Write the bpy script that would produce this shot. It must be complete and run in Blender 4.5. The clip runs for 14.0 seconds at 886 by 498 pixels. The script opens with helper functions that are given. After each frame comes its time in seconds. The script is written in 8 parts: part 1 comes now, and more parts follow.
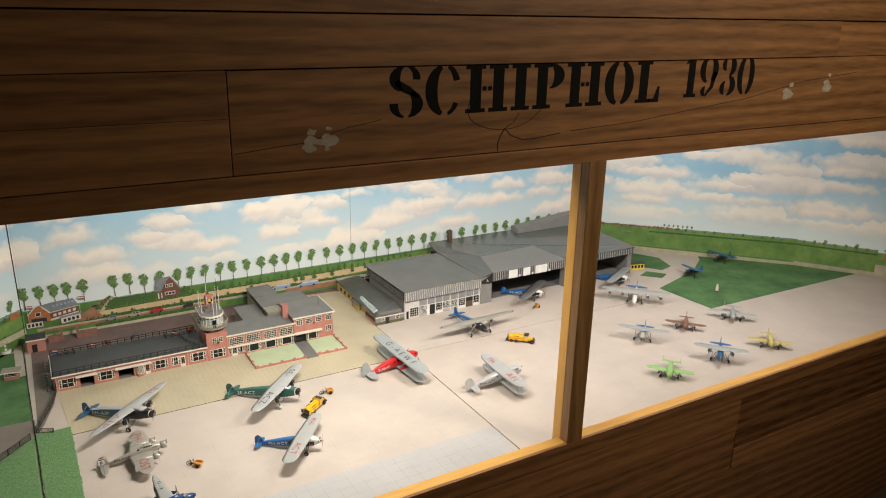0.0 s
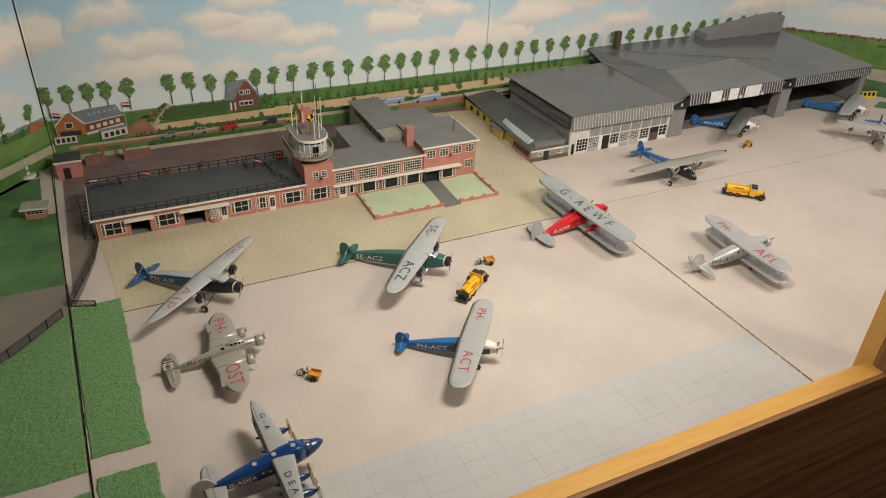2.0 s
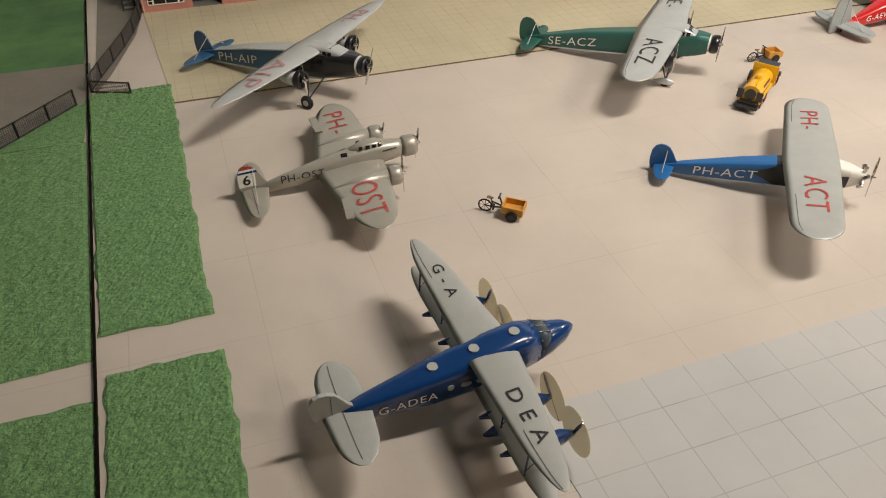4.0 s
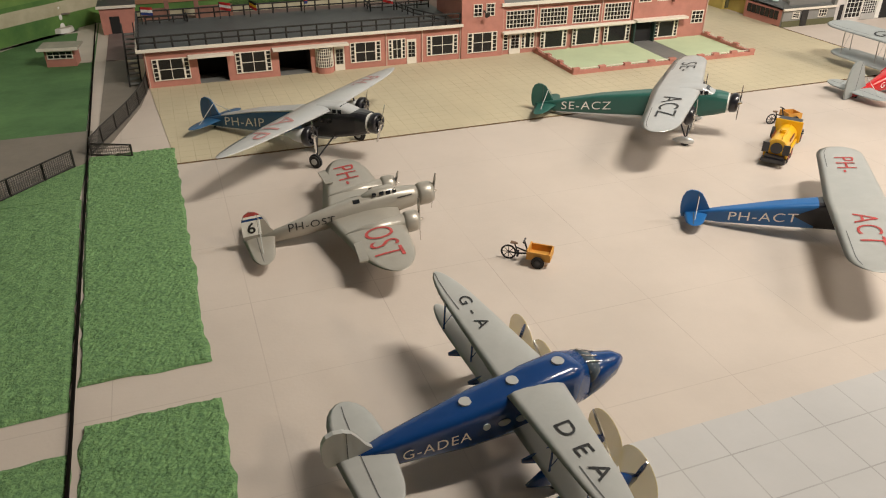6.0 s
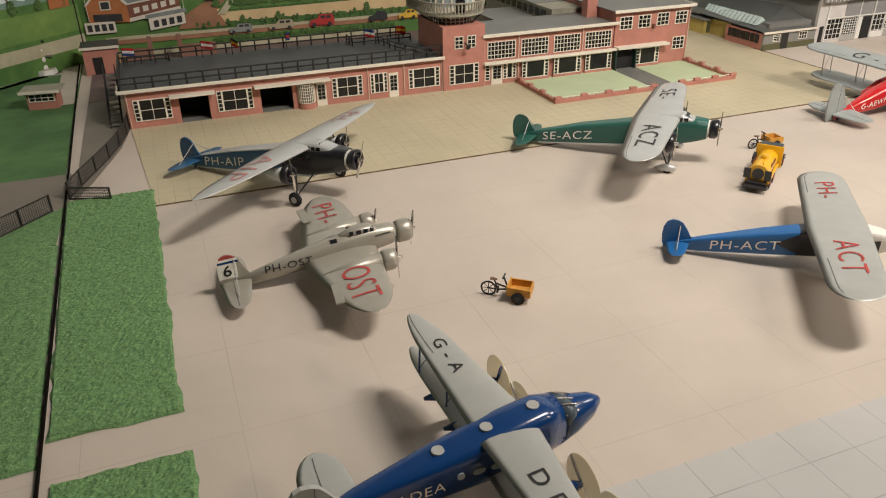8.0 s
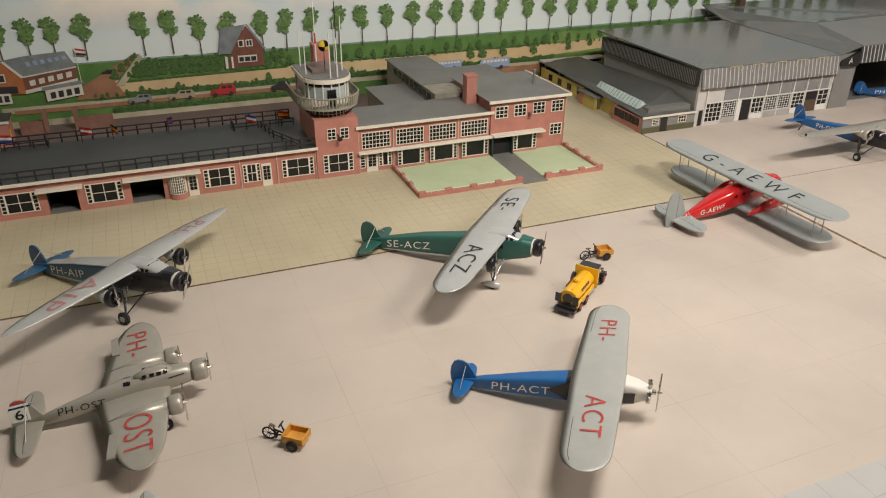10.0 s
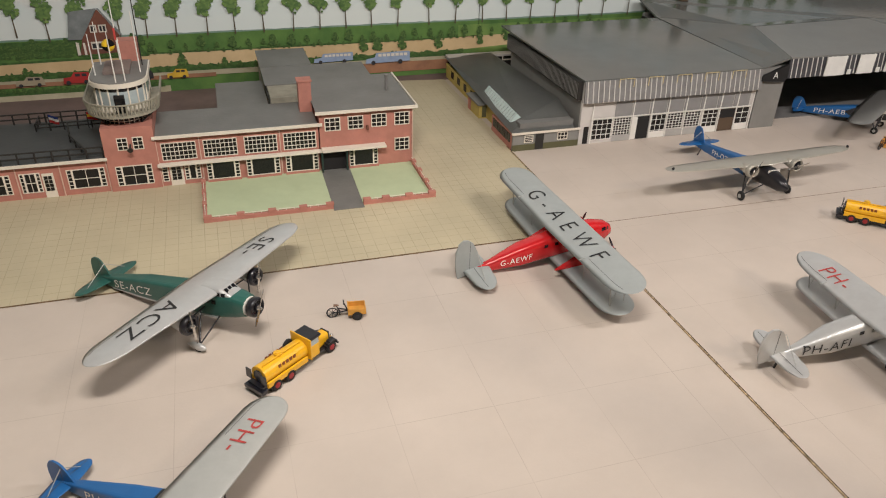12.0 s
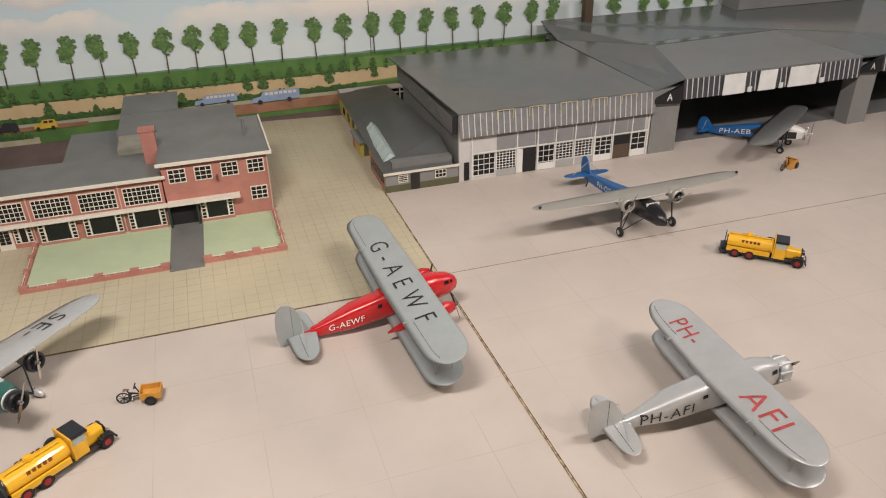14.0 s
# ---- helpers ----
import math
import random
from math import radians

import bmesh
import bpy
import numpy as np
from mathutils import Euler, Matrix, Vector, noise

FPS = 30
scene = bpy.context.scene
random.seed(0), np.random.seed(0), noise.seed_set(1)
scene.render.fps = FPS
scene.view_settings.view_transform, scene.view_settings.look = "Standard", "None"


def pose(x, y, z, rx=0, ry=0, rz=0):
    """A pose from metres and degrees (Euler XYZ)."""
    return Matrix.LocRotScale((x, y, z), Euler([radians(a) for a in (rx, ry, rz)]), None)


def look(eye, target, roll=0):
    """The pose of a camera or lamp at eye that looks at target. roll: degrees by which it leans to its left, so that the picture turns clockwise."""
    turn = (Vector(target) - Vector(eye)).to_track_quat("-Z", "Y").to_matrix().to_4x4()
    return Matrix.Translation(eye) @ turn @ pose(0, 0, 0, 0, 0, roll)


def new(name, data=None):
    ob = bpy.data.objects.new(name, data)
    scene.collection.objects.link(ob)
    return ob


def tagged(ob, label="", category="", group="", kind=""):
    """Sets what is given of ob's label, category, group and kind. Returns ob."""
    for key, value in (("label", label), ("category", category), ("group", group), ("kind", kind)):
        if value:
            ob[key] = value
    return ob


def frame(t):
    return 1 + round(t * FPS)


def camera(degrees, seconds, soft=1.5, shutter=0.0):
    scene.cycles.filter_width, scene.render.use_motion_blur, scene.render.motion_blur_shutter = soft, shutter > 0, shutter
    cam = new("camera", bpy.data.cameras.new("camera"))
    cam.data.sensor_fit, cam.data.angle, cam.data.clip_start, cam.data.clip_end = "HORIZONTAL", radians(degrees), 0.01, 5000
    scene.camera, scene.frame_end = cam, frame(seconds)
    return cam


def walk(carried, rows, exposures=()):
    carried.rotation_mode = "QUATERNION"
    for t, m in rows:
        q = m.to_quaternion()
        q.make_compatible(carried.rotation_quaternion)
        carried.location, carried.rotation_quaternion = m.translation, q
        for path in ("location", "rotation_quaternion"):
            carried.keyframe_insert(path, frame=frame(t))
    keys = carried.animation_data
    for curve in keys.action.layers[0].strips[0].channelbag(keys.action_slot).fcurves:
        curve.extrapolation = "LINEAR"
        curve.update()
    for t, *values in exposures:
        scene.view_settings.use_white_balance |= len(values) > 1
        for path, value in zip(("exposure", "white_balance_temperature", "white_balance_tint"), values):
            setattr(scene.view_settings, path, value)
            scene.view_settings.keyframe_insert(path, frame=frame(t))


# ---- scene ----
cam = camera(62.2, 14.0, soft=1.1)
PATH = [
    (0, (-0.576, -2.219, 1.165), (0.38, -0.577, 0.54), 1.2),
    (0.5, (-0.56, -2.195, 1.142), (0.383, -0.561, 0.478), 1.9),
    (1, (-0.601, -1.948, 1.066), (0.312, -0.34, 0.304), 2.4),
    (1.5, (-0.626, -1.645, 0.967), (0.262, -0.081, 0.092), 3.4),
    (2, (-0.525, -1.398, 0.864), (0.237, 0.113, -0.202), 2.5),
    (2.5, (-0.451, -1.167, 0.723), (0.101, 0.268, -0.557), 1.0),
    (3, (-0.491, -1.008, 0.585), (0.009, 0.367, -0.778), 1.1),
    (5.5, (-0.548, -0.934, 0.319), (0.06, 0.674, -0.704), 0.6),
    (6, (-0.549, -0.935, 0.321), (0.052, 0.688, -0.682), 0.4),
    (6.5, (-0.554, -0.933, 0.322), (0.039, 0.701, -0.667), 0.2),
    (7, (-0.554, -0.929, 0.322), (0.036, 0.718, -0.648), -0.7),
    (9.5, (-0.423, -0.942, 0.389), (0.241, 0.7, -0.538), 0.0),
    (10, (-0.358, -0.972, 0.457), (0.313, 0.666, -0.472), 0.6),
    (10.5, (-0.241, -0.951, 0.492), (0.427, 0.684, -0.447), 1.2),
    (11, (-0.162, -0.931, 0.524), (0.481, 0.7, -0.439), 1.8),
    (11.5, (-0.064, -0.938, 0.51), (0.522, 0.695, -0.485), 2.0),
    (12, (0.045, -0.937, 0.489), (0.569, 0.705, -0.526), 1.7),
    (12.5, (0.133, -0.916, 0.468), (0.6, 0.735, -0.56), 1.3),
    (13, (0.199, -0.906, 0.47), (0.62, 0.753, -0.564), 0.5),
    (13.5, (0.232, -0.895, 0.474), (0.719, 0.775, -0.513), -0.4),
    (14, (0.262, -0.902, 0.485), (0.802, 0.763, -0.482), -1.0),
]
walk(cam, [(t, look(eye, target, roll)) for t, eye, target, roll in PATH],
     exposures=[(0.0, 0.40, 6400, 9), (1.0, 0.30, 6450, 9), (1.5, 0.08, 6500, 10), (3.0, -0.08, 6500, 10), (5.5, 0.23, 6550, 10), (7.0, 0.17, 6550, 10), (9.5, -0.04, 6450, 10),
                (11.0, -0.10, 6380, 11), (12.5, -0.17, 6330, 13), (14.0, -0.15, 6240, 14)])

# ---- light ----
world = bpy.data.worlds.new("dim_room")
scene.world = world
world.use_nodes = True
world.node_tree.nodes["Background"].inputs["Color"].default_value = (1.0, 0.85, 0.68, 1)
world.node_tree.nodes["Background"].inputs["Strength"].default_value = 0.007


def tube(x, y, z, length, watts, tilt=0.0, color=(1.0, 0.935, 0.84)):
    lamp = bpy.data.lights.new("tube_light", "AREA")
    lamp.shape, lamp.size, lamp.size_y, lamp.energy = "RECTANGLE", length, 0.06, watts
    lamp.color = color
    ob = new("tube_light", lamp)
    ob.matrix_basis = pose(x, y, z, tilt, 0, 0)
    return ob


# warm tubes hidden behind the header board, over the front edge of the model
tube(0.06, -0.70, 0.92, 0.34, 11.4, 48)
tube(0.84, -0.70, 0.92, 0.32, 5.9, 50, (1.0, 0.935, 0.87))
tube(1.70, -0.70, 0.92, 0.32, 5.9, 44, (1.0, 0.94, 0.91))
# Unseen fill light, added to brighten the wooden case front.
room_lamp = bpy.data.lights.new("room_lamp", "AREA")
room_lamp.shape, room_lamp.size, room_lamp.energy, room_lamp.color = "DISK", 0.4, 8.0, (1.0, 0.82, 0.60)
room_lamp.spread = math.radians(100)
new("room_lamp", room_lamp).matrix_basis = look((1.9, -2.7, 2.25), (1.0, -0.87, 0.75))


# ---- materials ----
def mat(name, color, rough=0.6, metal=0.0, vary=0.08, scale=30.0, bump=0.0, bump_scale=200.0, spec=0.5, second=None, coat=0.0):
    """Paint or plastic with a two-scale change of tone and a fine relief."""
    m = bpy.data.materials.new(name)
    m.use_nodes = True
    nt = m.node_tree
    b = nt.nodes["Principled BSDF"]
    tc = nt.nodes.new("ShaderNodeTexCoord")
    n1 = nt.nodes.new("ShaderNodeTexNoise")
    n1.inputs["Scale"].default_value, n1.inputs["Detail"].default_value, n1.inputs["Roughness"].default_value = scale, 8, 0.65
    nt.links.new(tc.outputs["Object"], n1.inputs["Vector"])
    ramp = nt.nodes.new("ShaderNodeValToRGB")
    ramp.color_ramp.elements[0].position, ramp.color_ramp.elements[1].position = 0.3, 0.7
    dark = second or tuple(c * (1 - vary * 1.6) for c in color)
    lite = tuple(min(1, c * (1 + vary)) for c in color)
    ramp.color_ramp.elements[0].color, ramp.color_ramp.elements[1].color = (*dark, 1), (*lite, 1)
    nt.links.new(n1.outputs["Fac"], ramp.inputs["Fac"])
    nt.links.new(ramp.outputs["Color"], b.inputs["Base Color"])
    b.inputs["Roughness"].default_value, b.inputs["Metallic"].default_value = rough, metal
    b.inputs["Specular IOR Level"].default_value, b.inputs["Coat Weight"].default_value = spec, coat
    if bump:
        n2 = nt.nodes.new("ShaderNodeTexNoise")
        n2.inputs["Scale"].default_value, n2.inputs["Detail"].default_value = bump_scale, 4
        nt.links.new(tc.outputs["Object"], n2.inputs["Vector"])
        bp = nt.nodes.new("ShaderNodeBump")
        bp.inputs["Strength"].default_value, bp.inputs["Distance"].default_value = bump, 0.002
        nt.links.new(n2.outputs["Fac"], bp.inputs["Height"])
        nt.links.new(bp.outputs["Normal"], b.inputs["Normal"])
    return m


def node(nt, kind, **ins):
    n = nt.nodes.new(kind)
    for key, value in ins.items():
        n.inputs[key.replace("_", " ")].default_value = value
    return n


def calc(nt, op, a, b=None, c=None):
    n = nt.nodes.new("ShaderNodeMath")
    n.operation = op
    for i, v in enumerate((a, b, c)):
        if v is None:
            continue
        if hasattr(v, "links"):
            nt.links.new(v, n.inputs[i])
        else:
            n.inputs[i].default_value = v
    return n.outputs[0]


def blend(nt, fac, a, b):
    n = nt.nodes.new("ShaderNodeMix")
    n.data_type = "RGBA"
    for sock, v in ((n.inputs[0], fac), (n.inputs[6], a), (n.inputs[7], b)):
        if hasattr(v, "links"):
            nt.links.new(v, sock)
        else:
            sock.default_value = v if isinstance(v, float) else (*v, 1)
    return n.outputs[2]


def ruled(name, color, line, step, width, vary, rough=0.55, origin=(0.0, 0.0)):
    """A painted board with thin ruled pencil lines, step metres apart, and worn tone."""
    m = mat(name, color, rough, vary=vary, scale=6.0, bump=0.05, bump_scale=400)
    nt = m.node_tree
    b = nt.nodes["Principled BSDF"]
    base = b.inputs["Base Color"].links[0].from_socket
    tc = node(nt, "ShaderNodeTexCoord")
    sep = node(nt, "ShaderNodeSeparateXYZ")
    nt.links.new(tc.outputs["Object"], sep.inputs[0])
    near = None
    wob = node(nt, "ShaderNodeTexNoise", Scale=14.0, Detail=3.0)
    nt.links.new(tc.outputs["Object"], wob.inputs["Vector"])
    for k in (0, 1):
        shift = calc(nt, "ADD", sep.outputs[k], 50 * step - origin[k])
        d = calc(nt, "PINGPONG", calc(nt, "ADD", shift, 0.0), step / 2)
        hit = calc(nt, "LESS_THAN", d, width)
        near = hit if near is None else calc(nt, "MAXIMUM", near, hit)
    faint = calc(nt, "MULTIPLY", near, calc(nt, "MULTIPLY_ADD", wob.outputs["Fac"], 1.6, -0.4))
    big = node(nt, "ShaderNodeTexNoise", Scale=2.2, Detail=6.0)
    nt.links.new(tc.outputs["Object"], big.inputs["Vector"])
    base2 = blend(nt, calc(nt, "MULTIPLY", big.outputs["Fac"], 0.22), base, tuple(c * 0.72 for c in color))
    out = blend(nt, calc(nt, "MINIMUM", calc(nt, "MAXIMUM", faint, 0.0), 1.0), base2, line)
    nt.links.new(out, b.inputs["Base Color"])
    return m


def wood(name, dark, lite, along=0, rough=0.5):
    """Planed hardwood: long figure along one axis, fine pores across it."""
    m = bpy.data.materials.new(name)
    m.use_nodes = True
    nt = m.node_tree
    b = nt.nodes["Principled BSDF"]
    tc = node(nt, "ShaderNodeTexCoord")
    info = node(nt, "ShaderNodeObjectInfo")
    mp = node(nt, "ShaderNodeMapping")
    sc = [9.0, 9.0, 9.0]
    sc[along] = 0.9
    mp.inputs["Scale"].default_value = sc
    nt.links.new(tc.outputs["Object"], mp.inputs["Vector"])
    off = node(nt, "ShaderNodeVectorMath")
    off.operation = "ADD"
    nt.links.new(mp.outputs[0], off.inputs[0])
    rnd = calc(nt, "MULTIPLY", info.outputs["Random"], 37.0)
    comb = node(nt, "ShaderNodeCombineXYZ")
    for k in range(3):
        nt.links.new(rnd, comb.inputs[k])
    nt.links.new(comb.outputs[0], off.inputs[1])
    wv = node(nt, "ShaderNodeTexWave", Scale=0.9, Distortion=14.0, Detail=4.0)
    wv.inputs["Detail Scale"].default_value = 0.7
    wv.bands_direction = "Z" if along == 0 else "X"
    nt.links.new(off.outputs[0], wv.inputs["Vector"])
    fine = node(nt, "ShaderNodeTexNoise", Scale=14.0, Detail=6.0)
    nt.links.new(off.outputs[0], fine.inputs["Vector"])
    fac = calc(nt, "ADD", calc(nt, "MULTIPLY", wv.outputs["Fac"], 0.36), calc(nt, "MULTIPLY_ADD", fine.outputs["Fac"], 0.95, -0.11))
    fac = calc(nt, "ADD", fac, calc(nt, "MULTIPLY_ADD", info.outputs["Random"], 0.5, -0.25))
    col = blend(nt, calc(nt, "MINIMUM", calc(nt, "MAXIMUM", fac, 0.0), 1.0), dark, lite)
    nt.links.new(col, b.inputs["Base Color"])
    b.inputs["Roughness"].default_value = rough
    bp = node(nt, "ShaderNodeBump", Strength=0.15, Distance=0.001)
    nt.links.new(fine.outputs["Fac"], bp.inputs["Height"])
    nt.links.new(bp.outputs[0], b.inputs["Normal"])
    return m


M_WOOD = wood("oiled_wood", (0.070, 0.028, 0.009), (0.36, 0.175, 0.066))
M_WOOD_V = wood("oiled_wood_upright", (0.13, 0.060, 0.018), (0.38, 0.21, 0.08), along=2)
# Paler, yellower wood: the light from inside is put into the colour.
M_SILL_LIT = wood("light_pine", (0.52, 0.25, 0.05), (0.74, 0.42, 0.10))
M_POST_LIT = wood("lit_post_wood", (0.52, 0.25, 0.05), (0.74, 0.42, 0.10), along=2)
M_BLACKPAINT = mat("black_stencil_paint", (0.006, 0.0055, 0.005), 0.8, vary=0.3, scale=60, spec=0.15)
M_FILLER = mat("pale_filler", (0.42, 0.36, 0.29), 0.8, vary=0.2, scale=80)
M_APRON = ruled("apron_paint", (0.535, 0.465, 0.405), (0.36, 0.30, 0.255), 0.098, 0.00036, 0.07, origin=(-0.525, -0.15))
M_PAVE = ruled("paving_paint", (0.51, 0.445, 0.305), (0.27, 0.225, 0.135), 0.0165, 0.00042, 0.09)
M_BLUE_SLAB = ruled("blue_grey_slab_paint", (0.47, 0.46, 0.45), (0.22, 0.21, 0.20), 0.035, 0.00045, 0.06)
M_BROWN = mat("brown_yard_paint", (0.170, 0.120, 0.110), 0.7, vary=0.15, scale=12, bump=0.1)
M_TARMAC = mat("grey_road_paint", (0.20, 0.175, 0.145), 0.7, vary=0.15, scale=9, bump=0.1)
M_PATH = mat("pale_path_paint", (0.47, 0.42, 0.36), 0.7, vary=0.1, scale=12, bump=0.1)
M_GAP_SHADOW = mat("dark_gap_and_shadow", (0.03, 0.022, 0.016), 0.9)
M_SEAM = mat("black_open_seam", (0.006, 0.005, 0.004), 0.95, spec=0.05)
M_JOINT = mat("brown_board_gap", (0.16, 0.105, 0.055), 0.9, vary=0.4, scale=60)
M_RAWEDGE = mat("raw_board_edge", (0.40, 0.29, 0.17), 0.9, vary=0.6, scale=140, bump=0.4)
M_PENCIL = mat("pencil_line", (0.30, 0.245, 0.20), 0.8, vary=0.3, scale=50)
M_GRASS = mat("flocked_grass", (0.140, 0.255, 0.098), 0.9, vary=0.45, scale=330, bump=0.9, bump_scale=600, second=(0.062, 0.140, 0.058))
M_GRASS_FLAT = mat("painted_grass", (0.080, 0.170, 0.058), 0.8, vary=0.4, scale=8, bump=0.3, bump_scale=300, second=(0.035, 0.095, 0.030))
M_LAWN = mat("pale_lawn_paint", (0.45, 0.52, 0.33), 0.8, vary=0.05, scale=20)
M_ROOM = mat("dark_room_wall", (0.10, 0.075, 0.055), 0.9, vary=0.1, scale=3)


# ---- mesh helpers ----
def link(name, bm, material, parent=None, label="", smooth=False):
    me = bpy.data.meshes.new(name)
    bmesh.ops.recalc_face_normals(bm, faces=bm.faces)
    if smooth:
        for f in bm.faces:
            f.smooth = True
    bm.to_mesh(me)
    bm.free()
    me.materials.append(material)
    ob = new(name, me)
    if parent is not None:
        ob.parent = parent
    if label:
        ob["label"] = label
    return ob


part = link


def box(bm, x0, y0, z0, x1, y1, z1, bevel=0.0):
    vs = [bm.verts.new(p) for p in ((x0, y0, z0), (x1, y0, z0), (x1, y1, z0), (x0, y1, z0), (x0, y0, z1), (x1, y0, z1), (x1, y1, z1), (x0, y1, z1))]
    fs = [bm.faces.new([vs[i] for i in q]) for q in ((3, 2, 1, 0), (4, 5, 6, 7), (0, 1, 5, 4), (1, 2, 6, 5), (2, 3, 7, 6), (3, 0, 4, 7))]
    if bevel:
        es = list({e for f in fs for e in f.edges})
        bmesh.ops.bevel(bm, geom=es, offset=bevel, segments=2, affect="EDGES", profile=0.6)
    return bm


def boxm(*a, bevel=0.0):
    return box(bmesh.new(), *a, bevel=bevel)


def sheet(bm, pts, z0, z1):
    """A flat plate with any outline, from z0 to z1."""
    lo = [bm.verts.new((x, y, z0)) for x, y in pts]
    hi = [bm.verts.new((x, y, z1)) for x, y in pts]
    n = len(pts)
    bm.faces.new(hi)
    bm.faces.new(lo[::-1])
    for i in range(n):
        bm.faces.new((lo[i], lo[(i + 1) % n], hi[(i + 1) % n], hi[i]))
    return bm


def rod(bm, a, b, r, r2=None, seg=8):
    a, b = Vector(a), Vector(b)
    d = b - a
    q = d.to_track_quat("Z", "Y").to_matrix().to_4x4()
    bmesh.ops.create_cone(bm, cap_ends=True, segments=seg, radius1=r, radius2=r if r2 is None else r2, depth=d.length, matrix=Matrix.Translation((a + b) / 2) @ q)
    return bm


def thing(name, x, y, z, turn, label, category, group=""):
    e = new(name)
    e.matrix_basis = pose(x, y, z, 0, 0, turn)
    return tagged(e, label, category, group)


def setting(ob, label, category):
    return tagged(ob, label, category, kind="structure")


# ---- base board ----
FRONT = -0.832
GROUND = [(-1.45, FRONT), (3.15, FRONT), (2.80, -0.40), (2.62, -0.14), (1.87, 0.60), (-0.66, 0.60), (-1.40, -0.14), (-1.45, -0.40)]
ground = setting(link("ground", sheet(bmesh.new(), GROUND, -0.03, 0.0), M_APRON), "beige painted airfield apron of a model board", "ground")


def overlay(name, pts, material, z1, label, category, z0=-0.004):
    return setting(link(name, sheet(bmesh.new(), pts, z0, z1), material), label, category)


overlay("pavement", [(-0.565, -0.148), (0.507, -0.148), (0.507, 0.545), (0.30, 0.57), (-0.62, 0.30), (-0.588, 0.14)], M_PAVE, 0.0008, "khaki paving with ruled slab joints round the terminal", "pavement")
overlay("pavement_apron", [(-0.36, -0.83), (0.507, -0.83), (0.507, -0.668), (-0.315, -0.672), (-0.37, -0.672)], M_BLUE_SLAB, 0.0006, "faded blue-grey slabs along the front of the apron", "pavement")
overlay("yard", [(-0.648, 0.30), (-0.62, 0.295), (0.28, 0.30), (0.30, 0.565), (0.53, 0.54), (0.56, 0.60), (-0.648, 0.60)], M_BROWN, 0.0012, "dark brown painted yard behind the terminal", "yard")
overlay("road", [(-0.648, -0.10), (-0.63, -0.05), (-0.60, 0.06), (-0.588, 0.14), (-0.62, 0.296), (-0.648, 0.296)], M_TARMAC, 0.0010, "grey-brown painted road beside the terminal", "road")
overlay("road_left", [(-1.42, -0.24), (-0.76, -0.225), (-0.69, -0.155), (-0.652, -0.105), (-0.655, -0.012), (-1.40, -0.002)], M_TARMAC, 0.0010, "grey-brown painted road past the fence", "road")
overlay("grass_field", [(-1.42, -0.004), (-0.662, -0.012), (-0.667, 0.60), (-0.70, 0.57), (-1.30, -0.004)], M_GRASS_FLAT, 0.0008, "smooth green painted field", "grass")
overlay("path_field", [(-0.75, 0.490), (-0.668, 0.510), (-0.668, 0.545), (-0.76, 0.482), (-0.86, 0.365), (-0.84, 0.360)], M_PATH, 0.0013, "pale sand path across the field", "path")
overlay("path", [(-0.695, 0.30), (-0.668, 0.30), (-0.668, 0.60), (-0.70, 0.56)], M_PATH, 0.0014, "pale sand path beside the field", "path")
overlay("joint_left", [(-0.6392, FRONT), (-0.6376, FRONT), (-0.6722, 0.585), (-0.6738, 0.585)], M_SEAM, 0.0032, "dark open joint between the base boards", "joint")
overlay("joint_middle", [(0.5085, FRONT), (0.5103, FRONT), (0.5046, 0.16), (0.5030, 0.16)], M_RAWEDGE, 0.0012, "raw tan wood edge between the base boards", "joint")
# A dark strip laid down as the shadow along the raw edge.
overlay("joint_shadow", [(0.5104, FRONT), (0.5108, FRONT), (0.5051, 0.16), (0.5047, 0.16)], M_GAP_SHADOW, 0.0016, "thin dark strip drawn as the shadow beside the raw board edge", "joint")
overlay("joint_front", [(-0.565, -0.1488), (0.507, -0.1488), (0.507, -0.1478), (-0.565, -0.1478)], M_JOINT, 0.0013, "thin brown gap along the edge of the paving", "joint")
overlay("joint_right", [(0.51, -0.1318), (1.80, -0.1348), (1.80, -0.1342), (0.51, -0.1311)], M_PENCIL, 0.0006, "thin brown gap between two boards", "joint")
overlay("grass_triangle", [(1.79, -0.07), (1.812, -0.34), (2.80, -0.36), (2.62, -0.14), (2.30, 0.17), (2.27, 0.13), (2.10, 0.02)], M_GRASS_FLAT, 0.0010, "green painted grass field beside the apron", "grass")


def flock(name, x0, y0, x1, y1, step, edge=0.004, lean=(0.0, 0.0)):
    """Flocked grass: a fine rough skin with an uneven border."""
    bm = bmesh.new()
    nx, ny = int((x1 - x0) / step), int((y1 - y0) / step)
    rows = []
    for j in range(ny + 1):
        row = []
        for i in range(nx + 1):
            y = y0 + (y1 - y0) * j / ny
            a, b = x0 + lean[0] * j / ny, x1 + lean[1] * j / ny
            x = a + (b - a) * i / nx
            rim = i in (0, nx) or j in (0, ny)
            n = noise.noise((x * 90, y * 90, 1)) + 0.6 * noise.noise((x * 260, y * 260, 4))
            dx = edge * noise.noise((x * 60, y * 60, 9)) if rim else 0
            dy = edge * noise.noise((x * 60, y * 60, 5)) if rim else 0
            row.append(bm.verts.new((x + dx, y + dy, 0.0003 if rim else 0.0016 + 0.0008 * n + random.uniform(0, 0.0010))))
        rows.append(row)
    for j in range(ny):
        for i in range(nx):
            bm.faces.new((rows[j][i], rows[j][i + 1], rows[j + 1][i + 1], rows[j + 1][i]))
    return tagged(link(name, bm, M_GRASS), "rough green flocked model grass", "grass", kind="stuff")


